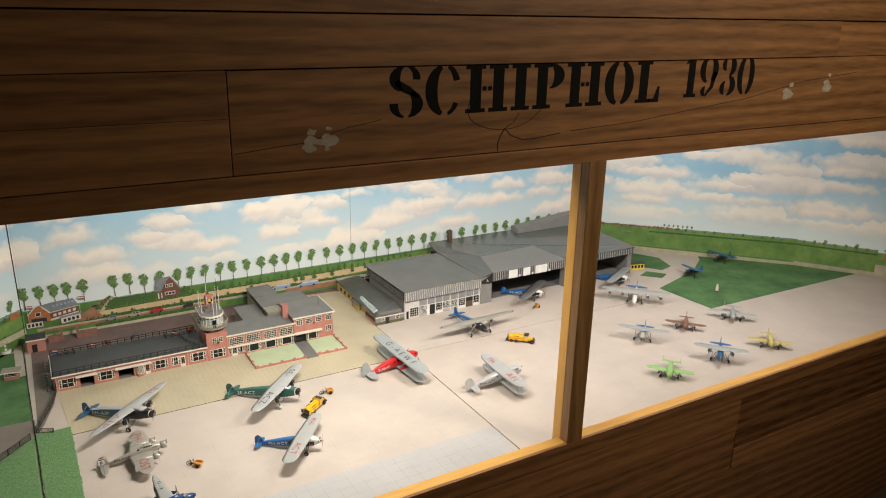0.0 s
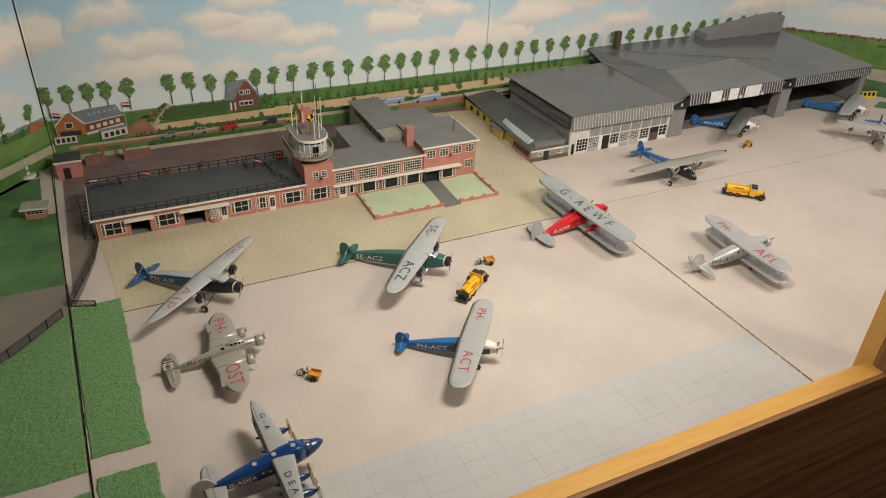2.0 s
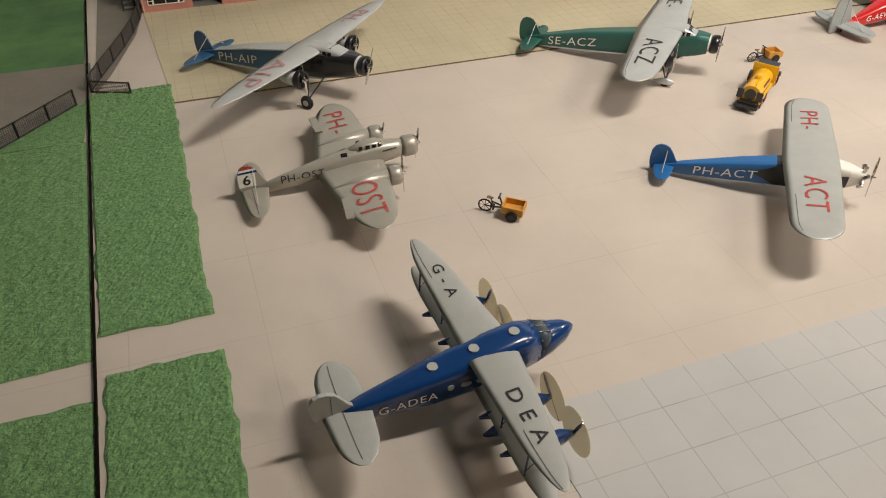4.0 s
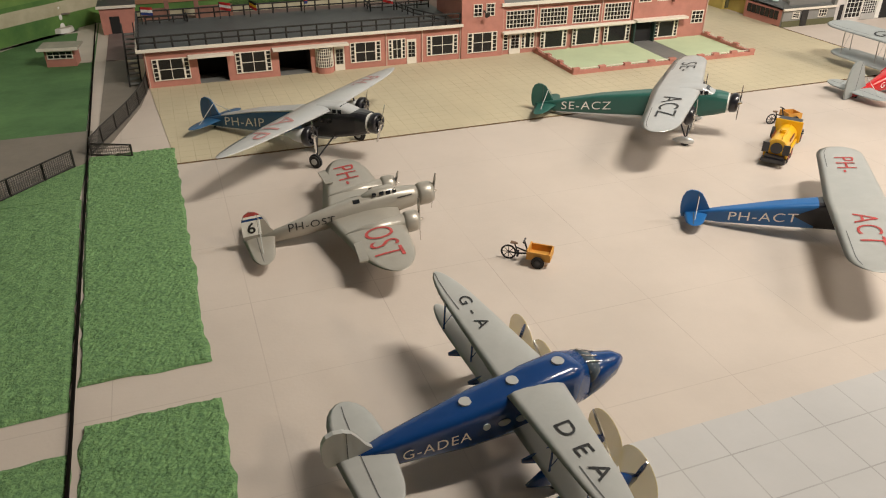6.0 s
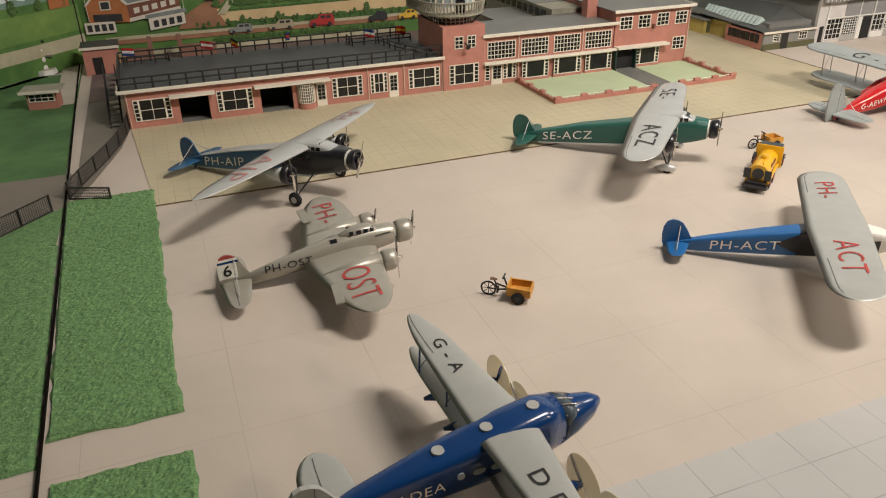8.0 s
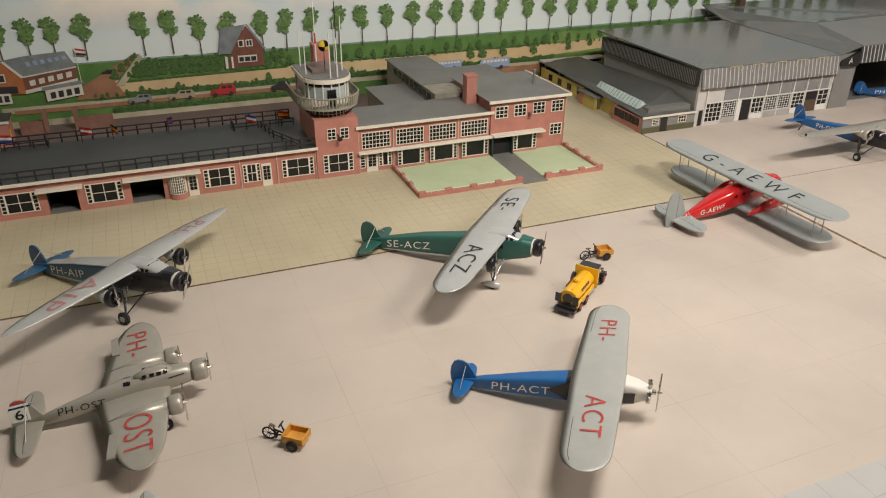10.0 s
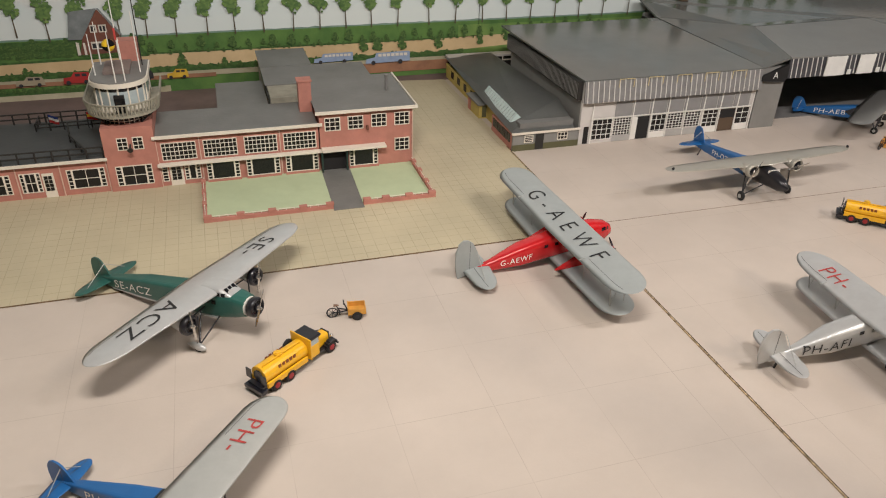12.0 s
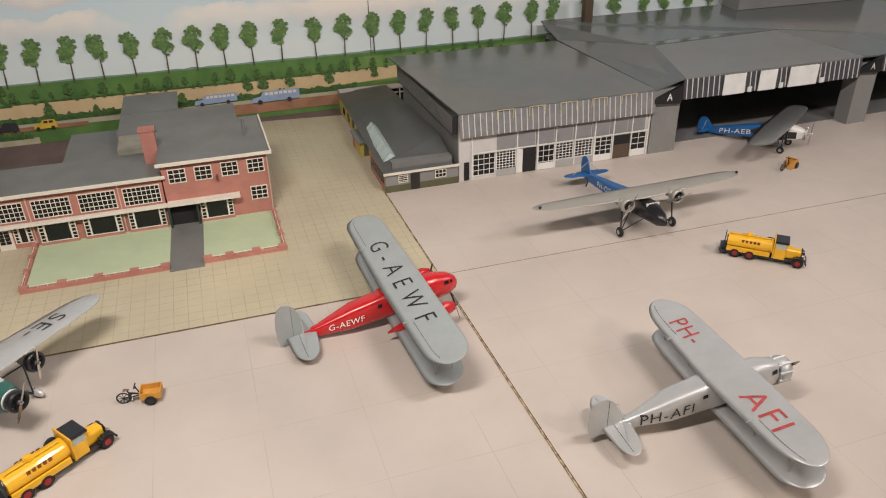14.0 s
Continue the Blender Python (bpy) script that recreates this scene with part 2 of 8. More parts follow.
flock("grass", -0.6435, -0.507, -0.561, -0.100, 0.0020, 0.003, (-0.0130, -0.004))
flock("grass", -0.6375, -0.83, -0.555, -0.547, 0.0020, 0.003, (-0.0020, -0.002))
flock("grass", -1.30, -0.530, -0.6475, -0.205, 0.004, 0.002, (0.0, -0.0095))
flock("grass", -1.30, -0.83, -0.6420, -0.568, 0.004, 0.002, (0.0, -0.002))
overlay("grass_corner", [(-0.659, -0.208), (-0.656, -0.116), (-0.668, -0.124), (-0.700, -0.156), (-0.745, -0.205)], M_GRASS, 0.0015, "rough green model grass below the fence", "grass")


# ---- painted backdrop ----
def sky_paint():
    """Oil-painted summer sky: blue, with rows of soft cream clouds, grey beneath."""
    m = bpy.data.materials.new("painted_sky")
    m.use_nodes = True
    nt = m.node_tree
    b = nt.nodes["Principled BSDF"]
    b.inputs["Roughness"].default_value = 0.7
    tc = node(nt, "ShaderNodeTexCoord")
    sep = node(nt, "ShaderNodeSeparateXYZ")
    nt.links.new(tc.outputs["Object"], sep.inputs[0])
    height = calc(nt, "MULTIPLY", sep.outputs[2], 1.0)
    ramp = node(nt, "ShaderNodeValToRGB")
    ramp.color_ramp.elements[0].position, ramp.color_ramp.elements[1].position = 0.14, 0.44
    ramp.color_ramp.elements[0].color, ramp.color_ramp.elements[1].color = (0.66, 0.74, 0.72, 1), (0.20, 0.45, 0.62, 1)
    nt.links.new(height, ramp.inputs["Fac"])
    warp = node(nt, "ShaderNodeTexNoise", Scale=16.0, Detail=5.0)
    nt.links.new(tc.outputs["Object"], warp.inputs["Vector"])
    wsep = node(nt, "ShaderNodeSeparateXYZ")
    nt.links.new(warp.outputs["Color"], wsep.inputs[0])
    haze = node(nt, "ShaderNodeTexNoise", Scale=4.0, Detail=4.0)
    nt.links.new(tc.outputs["Object"], haze.inputs["Vector"])
    cream, below = (0.90, 0.80, 0.68), (0.66, 0.61, 0.58)
    col = blend(nt, calc(nt, "MULTIPLY", haze.outputs["Fac"], 0.45), ramp.outputs["Color"], (0.78, 0.78, 0.74))
    # two sizes of cumulus, each with a soft puffed top and a flat base
    for sx, sz, ox, oz, small, large in ((3.2, 6.6, 7.7, 0.20, 0.26, 0.62), (4.4, 10.0, 1.3, 0.45, 0.26, 0.54)):
        px = calc(nt, "ADD", calc(nt, "MULTIPLY_ADD", sep.outputs[0], sx, ox), calc(nt, "MULTIPLY_ADD", wsep.outputs[0], 0.70, -0.35))
        pz = calc(nt, "ADD", calc(nt, "MULTIPLY_ADD", sep.outputs[2], sz, oz), calc(nt, "MULTIPLY_ADD", wsep.outputs[1], 0.60, -0.30))
        flat = node(nt, "ShaderNodeCombineXYZ")
        nt.links.new(px, flat.inputs[0])
        nt.links.new(pz, flat.inputs[1])
        cells = node(nt, "ShaderNodeTexVoronoi", Scale=1.0, Randomness=0.8)
        cells.voronoi_dimensions = "2D"
        nt.links.new(flat.outputs[0], cells.inputs["Vector"])
        cs = node(nt, "ShaderNodeSeparateXYZ")
        nt.links.new(cells.outputs["Position"], cs.inputs[0])
        rs = node(nt, "ShaderNodeSeparateXYZ")
        nt.links.new(cells.outputs["Color"], rs.inputs[0])
        lx = calc(nt, "SUBTRACT", px, cs.outputs[0])
        lz = calc(nt, "SUBTRACT", pz, cs.outputs[1])
        tall = calc(nt, "MAXIMUM", calc(nt, "MULTIPLY", lz, 1.15), calc(nt, "MULTIPLY", lz, -2.3))
        d = calc(nt, "SQRT", calc(nt, "ADD", calc(nt, "MULTIPLY", lx, lx), calc(nt, "MULTIPLY", tall, tall)))
        size = calc(nt, "MULTIPLY_ADD", rs.outputs[0], large - small, small)
        inside = calc(nt, "MULTIPLY", calc(nt, "SUBTRACT", size, d), 4.2)
        inside = calc(nt, "MINIMUM", calc(nt, "MAXIMUM", calc(nt, "ADD", inside, 0.5), 0.0), 1.0)
        lift = calc(nt, "MINIMUM", calc(nt, "MAXIMUM", calc(nt, "MULTIPLY_ADD", sep.outputs[2], 14.0, -2.2), 0.0), 1.0)
        shade = calc(nt, "MINIMUM", calc(nt, "MAXIMUM", calc(nt, "MULTIPLY_ADD", lz, 3.4, 0.45), 0.0), 1.0)
        tone = blend(nt, shade, below, cream)
        col = blend(nt, calc(nt, "MULTIPLY", calc(nt, "MULTIPLY", inside, lift), 0.82), col, tone)
    nt.links.new(col, b.inputs["Base Color"])
    return m


M_SKY = sky_paint()
WALLS = [(-1.45, -0.832), (-1.45, -0.40), (-1.38, -0.14), (-0.655, 0.585), (1.87, 0.585), (2.62, -0.14), (2.82, -0.42), (3.10, -0.832)]


def board(name, a, b, z0, z1, material, label):
    """An upright board from plan point a to b, 12 mm thick, outwards."""
    d = Vector((b[0] - a[0], b[1] - a[1]))
    n = Vector((-d.y, d.x)).normalized() * 0.012
    return setting(link(name, sheet(bmesh.new(), [a, b, (b[0] + n.x, b[1] + n.y), (a[0] + n.x, a[1] + n.y)], z0, z1), material), label, "backdrop")


for i in range(len(WALLS) - 1):
    board("backdrop_%d" % (i + 1), WALLS[i], WALLS[i + 1], -0.03, 1.12, M_SKY, "painted sky backdrop board with cream clouds")
# Unseen top, coloured dark so less light bounces onto the model.
ceiling = setting(link("ceiling", sheet(bmesh.new(), [(-1.5, -0.83), (3.2, -0.83), (3.0, -0.3), (2.62, 0.0), (1.9, 0.62), (-0.7, 0.62), (-1.5, 0.0)], 1.12, 1.15), mat("low_bounce_case_top", (0.16, 0.12, 0.085), 0.8)), "unseen display case top, dark to cut bounced light", "ceiling")

# ---- wooden case front ----
Y0 = -0.875
front = setting(new("wall_front"), "wooden front of the display case with two window openings", "wall")


def plank(name, x0, z0, x1, z1, y0, y1, material, label=""):
    return part(name, boxm(x0, y0, z0, x1, y1, z1, bevel=0.0012), material, front, label)


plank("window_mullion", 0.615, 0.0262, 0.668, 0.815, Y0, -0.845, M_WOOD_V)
# Inner side of the mullion, with the light on it mixed into its colour.
plank("window_mullion", 0.6145, 0.0005, 0.6640, 0.815, -0.8446, -0.812, M_POST_LIT, "inner post of the mullion, coloured as lit wood")
plank("head_rail", -2.2, 0.815, 3.6, 0.858, Y0, -0.79, M_WOOD)
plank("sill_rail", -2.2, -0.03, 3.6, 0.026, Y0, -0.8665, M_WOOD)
# Sill top, brightened in its colour as if lit by the tubes.
plank("sill_board", -2.2, -0.03, 3.6, 0.026, -0.866, -0.833, M_SILL_LIT, "sill in a pale wood colour that holds the inside light")
plank("board", -2.2, 0.860, -0.245, 0.965, -0.872, -0.83, M_WOOD)
plank("board", -2.2, 0.9654, -0.245, 1.052, -0.872, -0.83, M_WOOD)
plank("board", -0.243, 0.860, 3.6, 1.052, -0.870, -0.83, M_WOOD)
plank("board", -2.2, 1.0524, 1.52, 1.152, -0.8750, -0.83, M_WOOD)
plank("board", 1.522, 1.0524, 3.6, 1.152, -0.8735, -0.83, M_WOOD)
plank("top_moulding", -2.2, 1.1524, 3.6, 1.215, -0.8810, -0.83, M_WOOD)
plank("board", -2.2, 1.2154, 3.6, 1.40, -0.8765, -0.83, M_WOOD)
plank("board", -2.2, -0.145, 1.35, -0.032, -0.872, -0.83, M_WOOD)
plank("board", 1.352, -0.22, 3.6, -0.032, -0.870, -0.83, M_WOOD)
plank("board", -2.2, -0.30, 1.35, -0.147, -0.870, -0.83, M_WOOD)
plank("board", -2.2, -0.75, 3.6, -0.302, -0.872, -0.83, M_WOOD)
plank("board", 1.352, -0.30, 3.6, -0.222, -0.871, -0.83, M_WOOD)

# ---- the dim room in front ----
for nm, a in (("floor", (-3.5, -4.5, -0.80, 4.5, -0.83, -0.75)), ("ceiling_room", (-3.5, -4.5, 2.6, 4.5, -0.83, 2.65)), ("wall_back", (-3.5, -4.55, -0.75, 4.5, -4.5, 2.6)),
              ("wall_left", (-3.55, -4.5, -0.75, -3.5, -0.83, 2.6)), ("wall_right", (4.5, -4.5, -0.75, 4.55, -0.83, 2.6)), ("wall_over", (-3.5, -0.88, 1.402, 4.5, -0.83, 2.6)),
              ("wall_beside", (-3.5, -0.88, -0.75, -2.202, -0.83, 1.40)), ("wall_beside_right", (3.602, -0.88, -0.75, 4.5, -0.83, 1.40))):
    setting(link(nm, boxm(*a), M_ROOM), "plain dark brown room surface", "wall")

# ---- aircraft ----
def paint(name, color, rough=0.38, metal=0.0, vary=0.05, coat=0.15):
    return mat(name, color, rough, metal, vary=vary, scale=45, bump=0.04, bump_scale=300, coat=coat)


M_SILVER = paint("silver_dope", (0.53, 0.535, 0.53), 0.36, 0.4)
M_GREYDOPE = paint("grey_dope", (0.35, 0.375, 0.37), 0.40, 0.15)
M_GREYMETAL = paint("grey_metal_dope", (0.30, 0.30, 0.29), 0.30, 0.6)
M_LETTER_FADED = mat("faded_red_lettering", (0.46, 0.22, 0.21), 0.55, vary=0.3, scale=90)
M_PALEGREY = paint("pale_grey_dope", (0.41, 0.415, 0.395), 0.40, 0.15)
M_OST = paint("warm_silver_paint", (0.40, 0.375, 0.325), 0.36, 0.35)
M_BLUE = paint("bright_blue_paint", (0.014, 0.115, 0.33), 0.4)
M_MIDBLUE = paint("steel_blue_paint", (0.02, 0.10, 0.22), 0.4)
M_NAVY = paint("royal_blue_gloss_paint", (0.006, 0.045, 0.17), 0.22, coat=0.5)
M_BLACK = paint("black_gloss_paint", (0.012, 0.012, 0.016), 0.3, coat=0.3)
M_GREEN = paint("dark_green_paint", (0.022, 0.105, 0.085), 0.4)
M_RED = paint("red_gloss_paint", (0.52, 0.012, 0.015), 0.25, coat=0.5)
M_LIME = paint("lime_green_paint", (0.27, 0.48, 0.16), 0.45)
M_YELLOWP = paint("yellow_paint", (0.52, 0.43, 0.13), 0.45)
M_BRONZE = paint("brown_paint", (0.20, 0.10, 0.06), 0.45)
M_WHITE = paint("white_paint", (0.74, 0.72, 0.67), 0.45)
M_STEEL = mat("bright_steel", (0.60, 0.58, 0.54), 0.25, 0.9, vary=0.1)
M_RUBBER = mat("black_rubber", (0.015, 0.015, 0.016), 0.75)
M_GLASSDARK = mat("dark_cabin_glass", (0.012, 0.014, 0.018), 0.1, vary=0.2)
M_GLASSGREY = mat("grey_cabin_glass", (0.10, 0.13, 0.16), 0.1, vary=0.3)
M_GLASSPALE = mat("pale_cabin_glass", (0.40, 0.46, 0.47), 0.15, vary=0.15)
M_LETTER_RED = mat("red_lettering", (0.42, 0.055, 0.05), 0.55, vary=0.25, scale=120)
M_LETTER_BLACK = mat("black_lettering", (0.015, 0.015, 0.016), 0.5)
M_LETTER_WHITE = mat("white_lettering", (0.78, 0.77, 0.72), 0.5)
M_LINE = mat("fine_dark_line", (0.10, 0.10, 0.10), 0.6)


def disc_plastic():
    m = bpy.data.materials.new("clear_yellowed_plastic")
    m.use_nodes = True
    nt = m.node_tree
    b = nt.nodes["Principled BSDF"]
    b.inputs["Base Color"].default_value, b.inputs["Roughness"].default_value = (0.80, 0.68, 0.30, 1), 0.2
    b.inputs["Alpha"].default_value = 0.50
    return m


M_DISC = disc_plastic()


def words(text, width, height, place, material, parent, name="lettering", cuts=6, bold=0.0, space=1.12):
    """Flat lettering, centred, width x height, laid on a surface by place(u, v)."""
    cu = bpy.data.curves.new("letters", "FONT")
    cu.body, cu.align_x, cu.align_y, cu.offset, cu.space_character, cu.resolution_u = text, "CENTER", "CENTER", bold, space, 4
    tmp = bpy.data.objects.new("letters", cu)
    scene.collection.objects.link(tmp)
    me = bpy.data.meshes.new_from_object(tmp.evaluated_get(bpy.context.evaluated_depsgraph_get()))
    bpy.data.objects.remove(tmp)
    bm = bmesh.new()
    bm.from_mesh(me)
    xs, ys = [v.co.x for v in bm.verts], [v.co.y for v in bm.verts]
    x0, x1, y0, y1 = min(xs), max(xs), min(ys), max(ys)
    for v in bm.verts:
        v.co = ((v.co.x - (x0 + x1) / 2) * width / (x1 - x0), (v.co.y - (y0 + y1) / 2) * height / max(1e-6, y1 - y0), 0)
    for k in range(1, cuts):
        for axis, size in ((0, width), (1, height)):
            co, no = [0, 0, 0], [0, 0, 0]
            co[axis], no[axis] = size * (k / cuts - 0.5), 1
            bmesh.ops.bisect_plane(bm, geom=list(bm.verts) + list(bm.edges) + list(bm.faces), plane_co=co, plane_no=no, dist=1e-7)
    for v in bm.verts:
        v.co = place(v.co.x, v.co.y)
    me2 = bpy.data.meshes.new(name)
    bm.to_mesh(me2)
    bm.free()
    me2.materials.append(material)
    ob = new(name, me2)
    ob.parent = parent
    return ob



# ---- terminal ----
M_BRICK = mat("salmon_brick_card", (0.45, 0.19, 0.145), 0.75, vary=0.10, scale=40, bump=0.08)
M_CREAM = mat("cream_trim_paint", (0.72, 0.66, 0.56), 0.6, vary=0.06)
M_ROOF = mat("grey_felt_roof", (0.172, 0.170, 0.160), 0.5, vary=0.12, scale=14, bump=0.15)
M_ROOF_DARK = mat("dark_slate_roof", (0.050, 0.053, 0.054), 0.5, vary=0.15, scale=10, bump=0.15)
M_PANE = mat("black_card_pane", (0.008, 0.008, 0.009), 0.25, vary=0.3)
M_RAIL = mat("dark_rail_paint", (0.022, 0.020, 0.018), 0.6)
# Near-black that puts the shade inside openings into the colour.
M_INSIDE_SHADE = mat("interior_shade", (0.014, 0.013, 0.013), 0.9)
M_PALEPIPE = mat("pale_pink_pipe", (0.60, 0.42, 0.34), 0.6)
M_STONE = mat("grey_stone_parapet", (0.30, 0.28, 0.22), 0.7, vary=0.15, scale=60)


def bars(bm, x0, z0, x1, z1, y, nx, nz, w=0.0011, d=0.0012, edge=None):
    """A window lattice in the plane y, facing -y, cut from one sheet."""
    e = edge or w * 1.5
    us, vs = [x0, x0 + e], [z0, z0 + e]
    for k in range(1, nx):
        us += [x0 + (x1 - x0) * k / nx - w / 2, x0 + (x1 - x0) * k / nx + w / 2]
    for k in range(1, nz):
        vs += [z0 + (z1 - z0) * k / nz - w / 2, z0 + (z1 - z0) * k / nz + w / 2]
    us += [x1 - e, x1]
    vs += [z1 - e, z1]
    grid = [[bm.verts.new((u, y, v)) for v in vs] for u in us]
    cells = []
    for i in range(len(us) - 1):
        for j in range(len(vs) - 1):
            if i % 2 == 0 or j % 2 == 0:
                cells.append(bm.faces.new((grid[i][j], grid[i + 1][j], grid[i + 1][j + 1], grid[i][j + 1])))
    out = bmesh.ops.extrude_face_region(bm, geom=cells)
    for g in out["geom"]:
        if isinstance(g, bmesh.types.BMVert):
            g.co.y -= d
    return bm


def window(parent, x0, z0, x1, z1, y, nx, nz, name="window", side=0.0, mat_frame=None, w=0.0008, pane=None):
    """A card window: white lattice over a dark pane; side: width of the small-paned strips at both ends."""
    bm = bmesh.new()
    if side:
        bars(bm, x0, z0, x0 + side, z1, y, 1, 5, w)
        bars(bm, x1 - side, z0, x1, z1, y, 1, 5, w)
        bars(bm, x0 + side, z0, x1 - side, z1, y, nx, nz, w)
    else:
        bars(bm, x0, z0, x1, z1, y, nx, nz, w)
    f = part(name, bm, mat_frame or M_CREAM, parent)
    part("pane", boxm(x0 + 0.0004, y - 0.0004, z0 + 0.0004, x1 - 0.0004, y - 0.0001, z1 - 0.0004), pane or M_PANE, f)
    return f


def rail(parent, pts, h, step, material, mid=True, r=0.0010, base=0.0):
    bm = bmesh.new()
    for a, b in zip(pts, pts[1:]):
        a, b = Vector(a), Vector(b)
        n = max(1, round((b - a).length / step))
        for k in range(n + 1):
            q = a + (b - a) * k / n
            rod(bm, q, q + Vector((0, 0, h)), r * 1.15, seg=5)
        for z in ((h, h * 0.5) if mid else (h,)):
            rod(bm, a + Vector((0, 0, z)), b + Vector((0, 0, z)), r, seg=5)
    return part("railing", bm, material, parent)


term = thing("terminal_building", 0, 0, 0, 0, "salmon brick model airport terminal with control tower and grey roofs", "building")
YF = 0.135
EAVE = 0.053
# long low wing: front wall in pieces between the two garage openings
GAR = ((-0.519, -0.479), (-0.407, -0.361))
for x0, x1 in ((-0.588, GAR[0][0]), (GAR[0][1], GAR[1][0]), (GAR[1][1], -0.126)):
    part("wall", boxm(x0, YF, 0, x1, YF + 0.004, EAVE), M_BRICK, term)
for x0, x1 in GAR:
    part("wall", boxm(x0, YF, 0.038, x1, YF + 0.004, EAVE), M_BRICK, term)
    # Backing and jambs are blackened to stand for the shade of the bay.
    part("garage_opening", boxm(x0 - 0.003, YF + 0.045, 0, x1 + 0.003, YF + 0.047, EAVE - 0.004), M_INSIDE_SHADE, term, "garage bay backing, coloured near black as shade")
    for sx in (x0 - 0.002, x1 + 0.0005):
        part("jamb", boxm(sx, YF + 0.0045, 0, sx + 0.0015, YF + 0.045, EAVE - 0.004), M_INSIDE_SHADE, term)
    part("garage_floor", boxm(x0, YF + 0.001, 0, x1, YF + 0.045, 0.0013), M_ROOF, term)
part("wall", boxm(-0.588, YF + 0.004, 0, -0.584, 0.300, EAVE), M_BRICK, term)
part("wall", boxm(-0.584, 0.296, 0, -0.126, 0.300, EAVE), M_BRICK, term)
part("flat_roof", boxm(-0.594, YF - 0.004, EAVE, -0.124, 0.304, EAVE + 0.0015), M_ROOF_DARK, term, "dark slate-grey flat roof terrace")
part("eaves_trim", boxm(-0.5965, YF - 0.0065, EAVE - 0.002, -0.124, YF - 0.0042, EAVE + 0.0025, bevel=0.0004), M_CREAM, term)
part("eaves_trim", boxm(-0.5965, YF - 0.004, EAVE - 0.002, -0.5942, 0.304, EAVE + 0.0025), M_CREAM, term)
for x0, x1 in ((-0.531, -0.470), (-0.416, -0.306)):
    part("canopy", boxm(x0, YF - 0.014, 0.0395, x1, YF - 0.0001, 0.0425, bevel=0.0004), M_CREAM, term, "cream canopy over the bays")
for x0, x1 in ((-0.579, -0.530), (-0.468, -0.418), (-0.302, -0.255), (-0.182, -0.131)):
    window(term, x0, 0.010, x1, 0.040, YF, 2, 2, side=0.0075)
window(term, -0.243, 0.010, -0.216, 0.040, YF, 2, 2, side=0.006)
# round glazed bay
bm = bmesh.new()
n = 12
for k in range(n + 1):
    a = math.pi * k / n
    x, y = -0.341 - 0.0125 * math.cos(a), YF - 0.0115 * math.sin(a)
    rod(bm, (x, y, 0.010), (x, y, 0.037), 0.0006, seg=5)
for z in (0.010, 0.0145, 0.019, 0.0235, 0.028, 0.0325, 0.037):
    for k in range(n):
        a, b = math.pi * k / n, math.pi * (k + 1) / n
        rod(bm, (-0.341 - 0.0125 * math.cos(a), YF - 0.0115 * math.sin(a), z), (-0.341 - 0.0125 * math.cos(b), YF - 0.0115 * math.sin(b), z), 0.0005, seg=4)
bay = part("bay_window", bm, M_CREAM, term, "rounded white lattice bay window")
bm = bmesh.new()
sheet(bm, [(-0.341 - 0.012 * math.cos(math.pi * k / n), YF - 0.011 * math.sin(math.pi * k / n)) for k in range(n + 1)], 0.009, 0.0392)
part("pane", bm, M_PANE, bay)
bm = bmesh.new()
sheet(bm, [(-0.341 - 0.013 * math.cos(math.pi * k / n), YF - 0.012 * math.sin(math.pi * k / n)) for k in range(n + 1)], 0.0, 0.009)
part("bay_base", bm, M_BRICK, bay)


def door(parent, x0, x1, z1, y=YF, name="door"):
    d = part(name, boxm(x0, y - 0.0016, 0.001, x1, y - 0.0001, z1), M_CREAM, parent, "cream glazed door")
    w = x1 - x0
    for i in range(2):
        for j in range(4):
            part("door_pane", boxm(x0 + w * (0.15 + 0.37 * i), y - 0.0021, z1 * (0.30 + 0.155 * j), x0 + w * (0.47 + 0.37 * i), y - 0.0017, z1 * (0.435 + 0.155 * j)), M_PANE, d)


door(term, -0.326, -0.311, 0.036)
door(term, -0.214, -0.199, 0.038)
for x in (-0.5865, -0.247, -0.190, -0.128):
    part("downpipe", boxm(x, YF - 0.0014, 0, x + 0.0014, YF - 0.0002, EAVE - 0.002), M_PALEPIPE, term)
# roof terrace rails
ZR = EAVE + 0.0015
rail(term, [(-0.592, 0.300, ZR), (-0.592, YF, ZR), (-0.128, YF, ZR)], 0.0160, 0.0225, M_RAIL, r=0.0012)
rail(term, [(-0.592, 0.300, ZR), (-0.135, 0.300, ZR)], 0.0160, 0.0225, M_RAIL, r=0.0012)
rail(term, [(-0.235, 0.300, ZR), (-0.235, 0.262, ZR), (-0.135, 0.262, ZR)], 0.0115, 0.022, M_RAIL)
rail(term, [(-0.190, 0.262, ZR), (-0.180, 0.205, ZR), (-0.150, YF + 0.004, ZR)], 0.0115, 0.022, M_RAIL)
rail(term, [(-0.52, 0.300, ZR), (-0.52, 0.285, ZR), (-0.58, 0.285, ZR)], 0.010, 0.02, M_RAIL)
# outside stair at the end of the low wing
for k in range(11):
    z = 0.0048 * (k + 1)
    y = 0.150 + 0.0085 * k
    part("stair_tread", boxm(-0.6115, y, z - 0.0012, -0.5975, y + 0.0085, z), M_ROOF, term)
bm = bmesh.new()
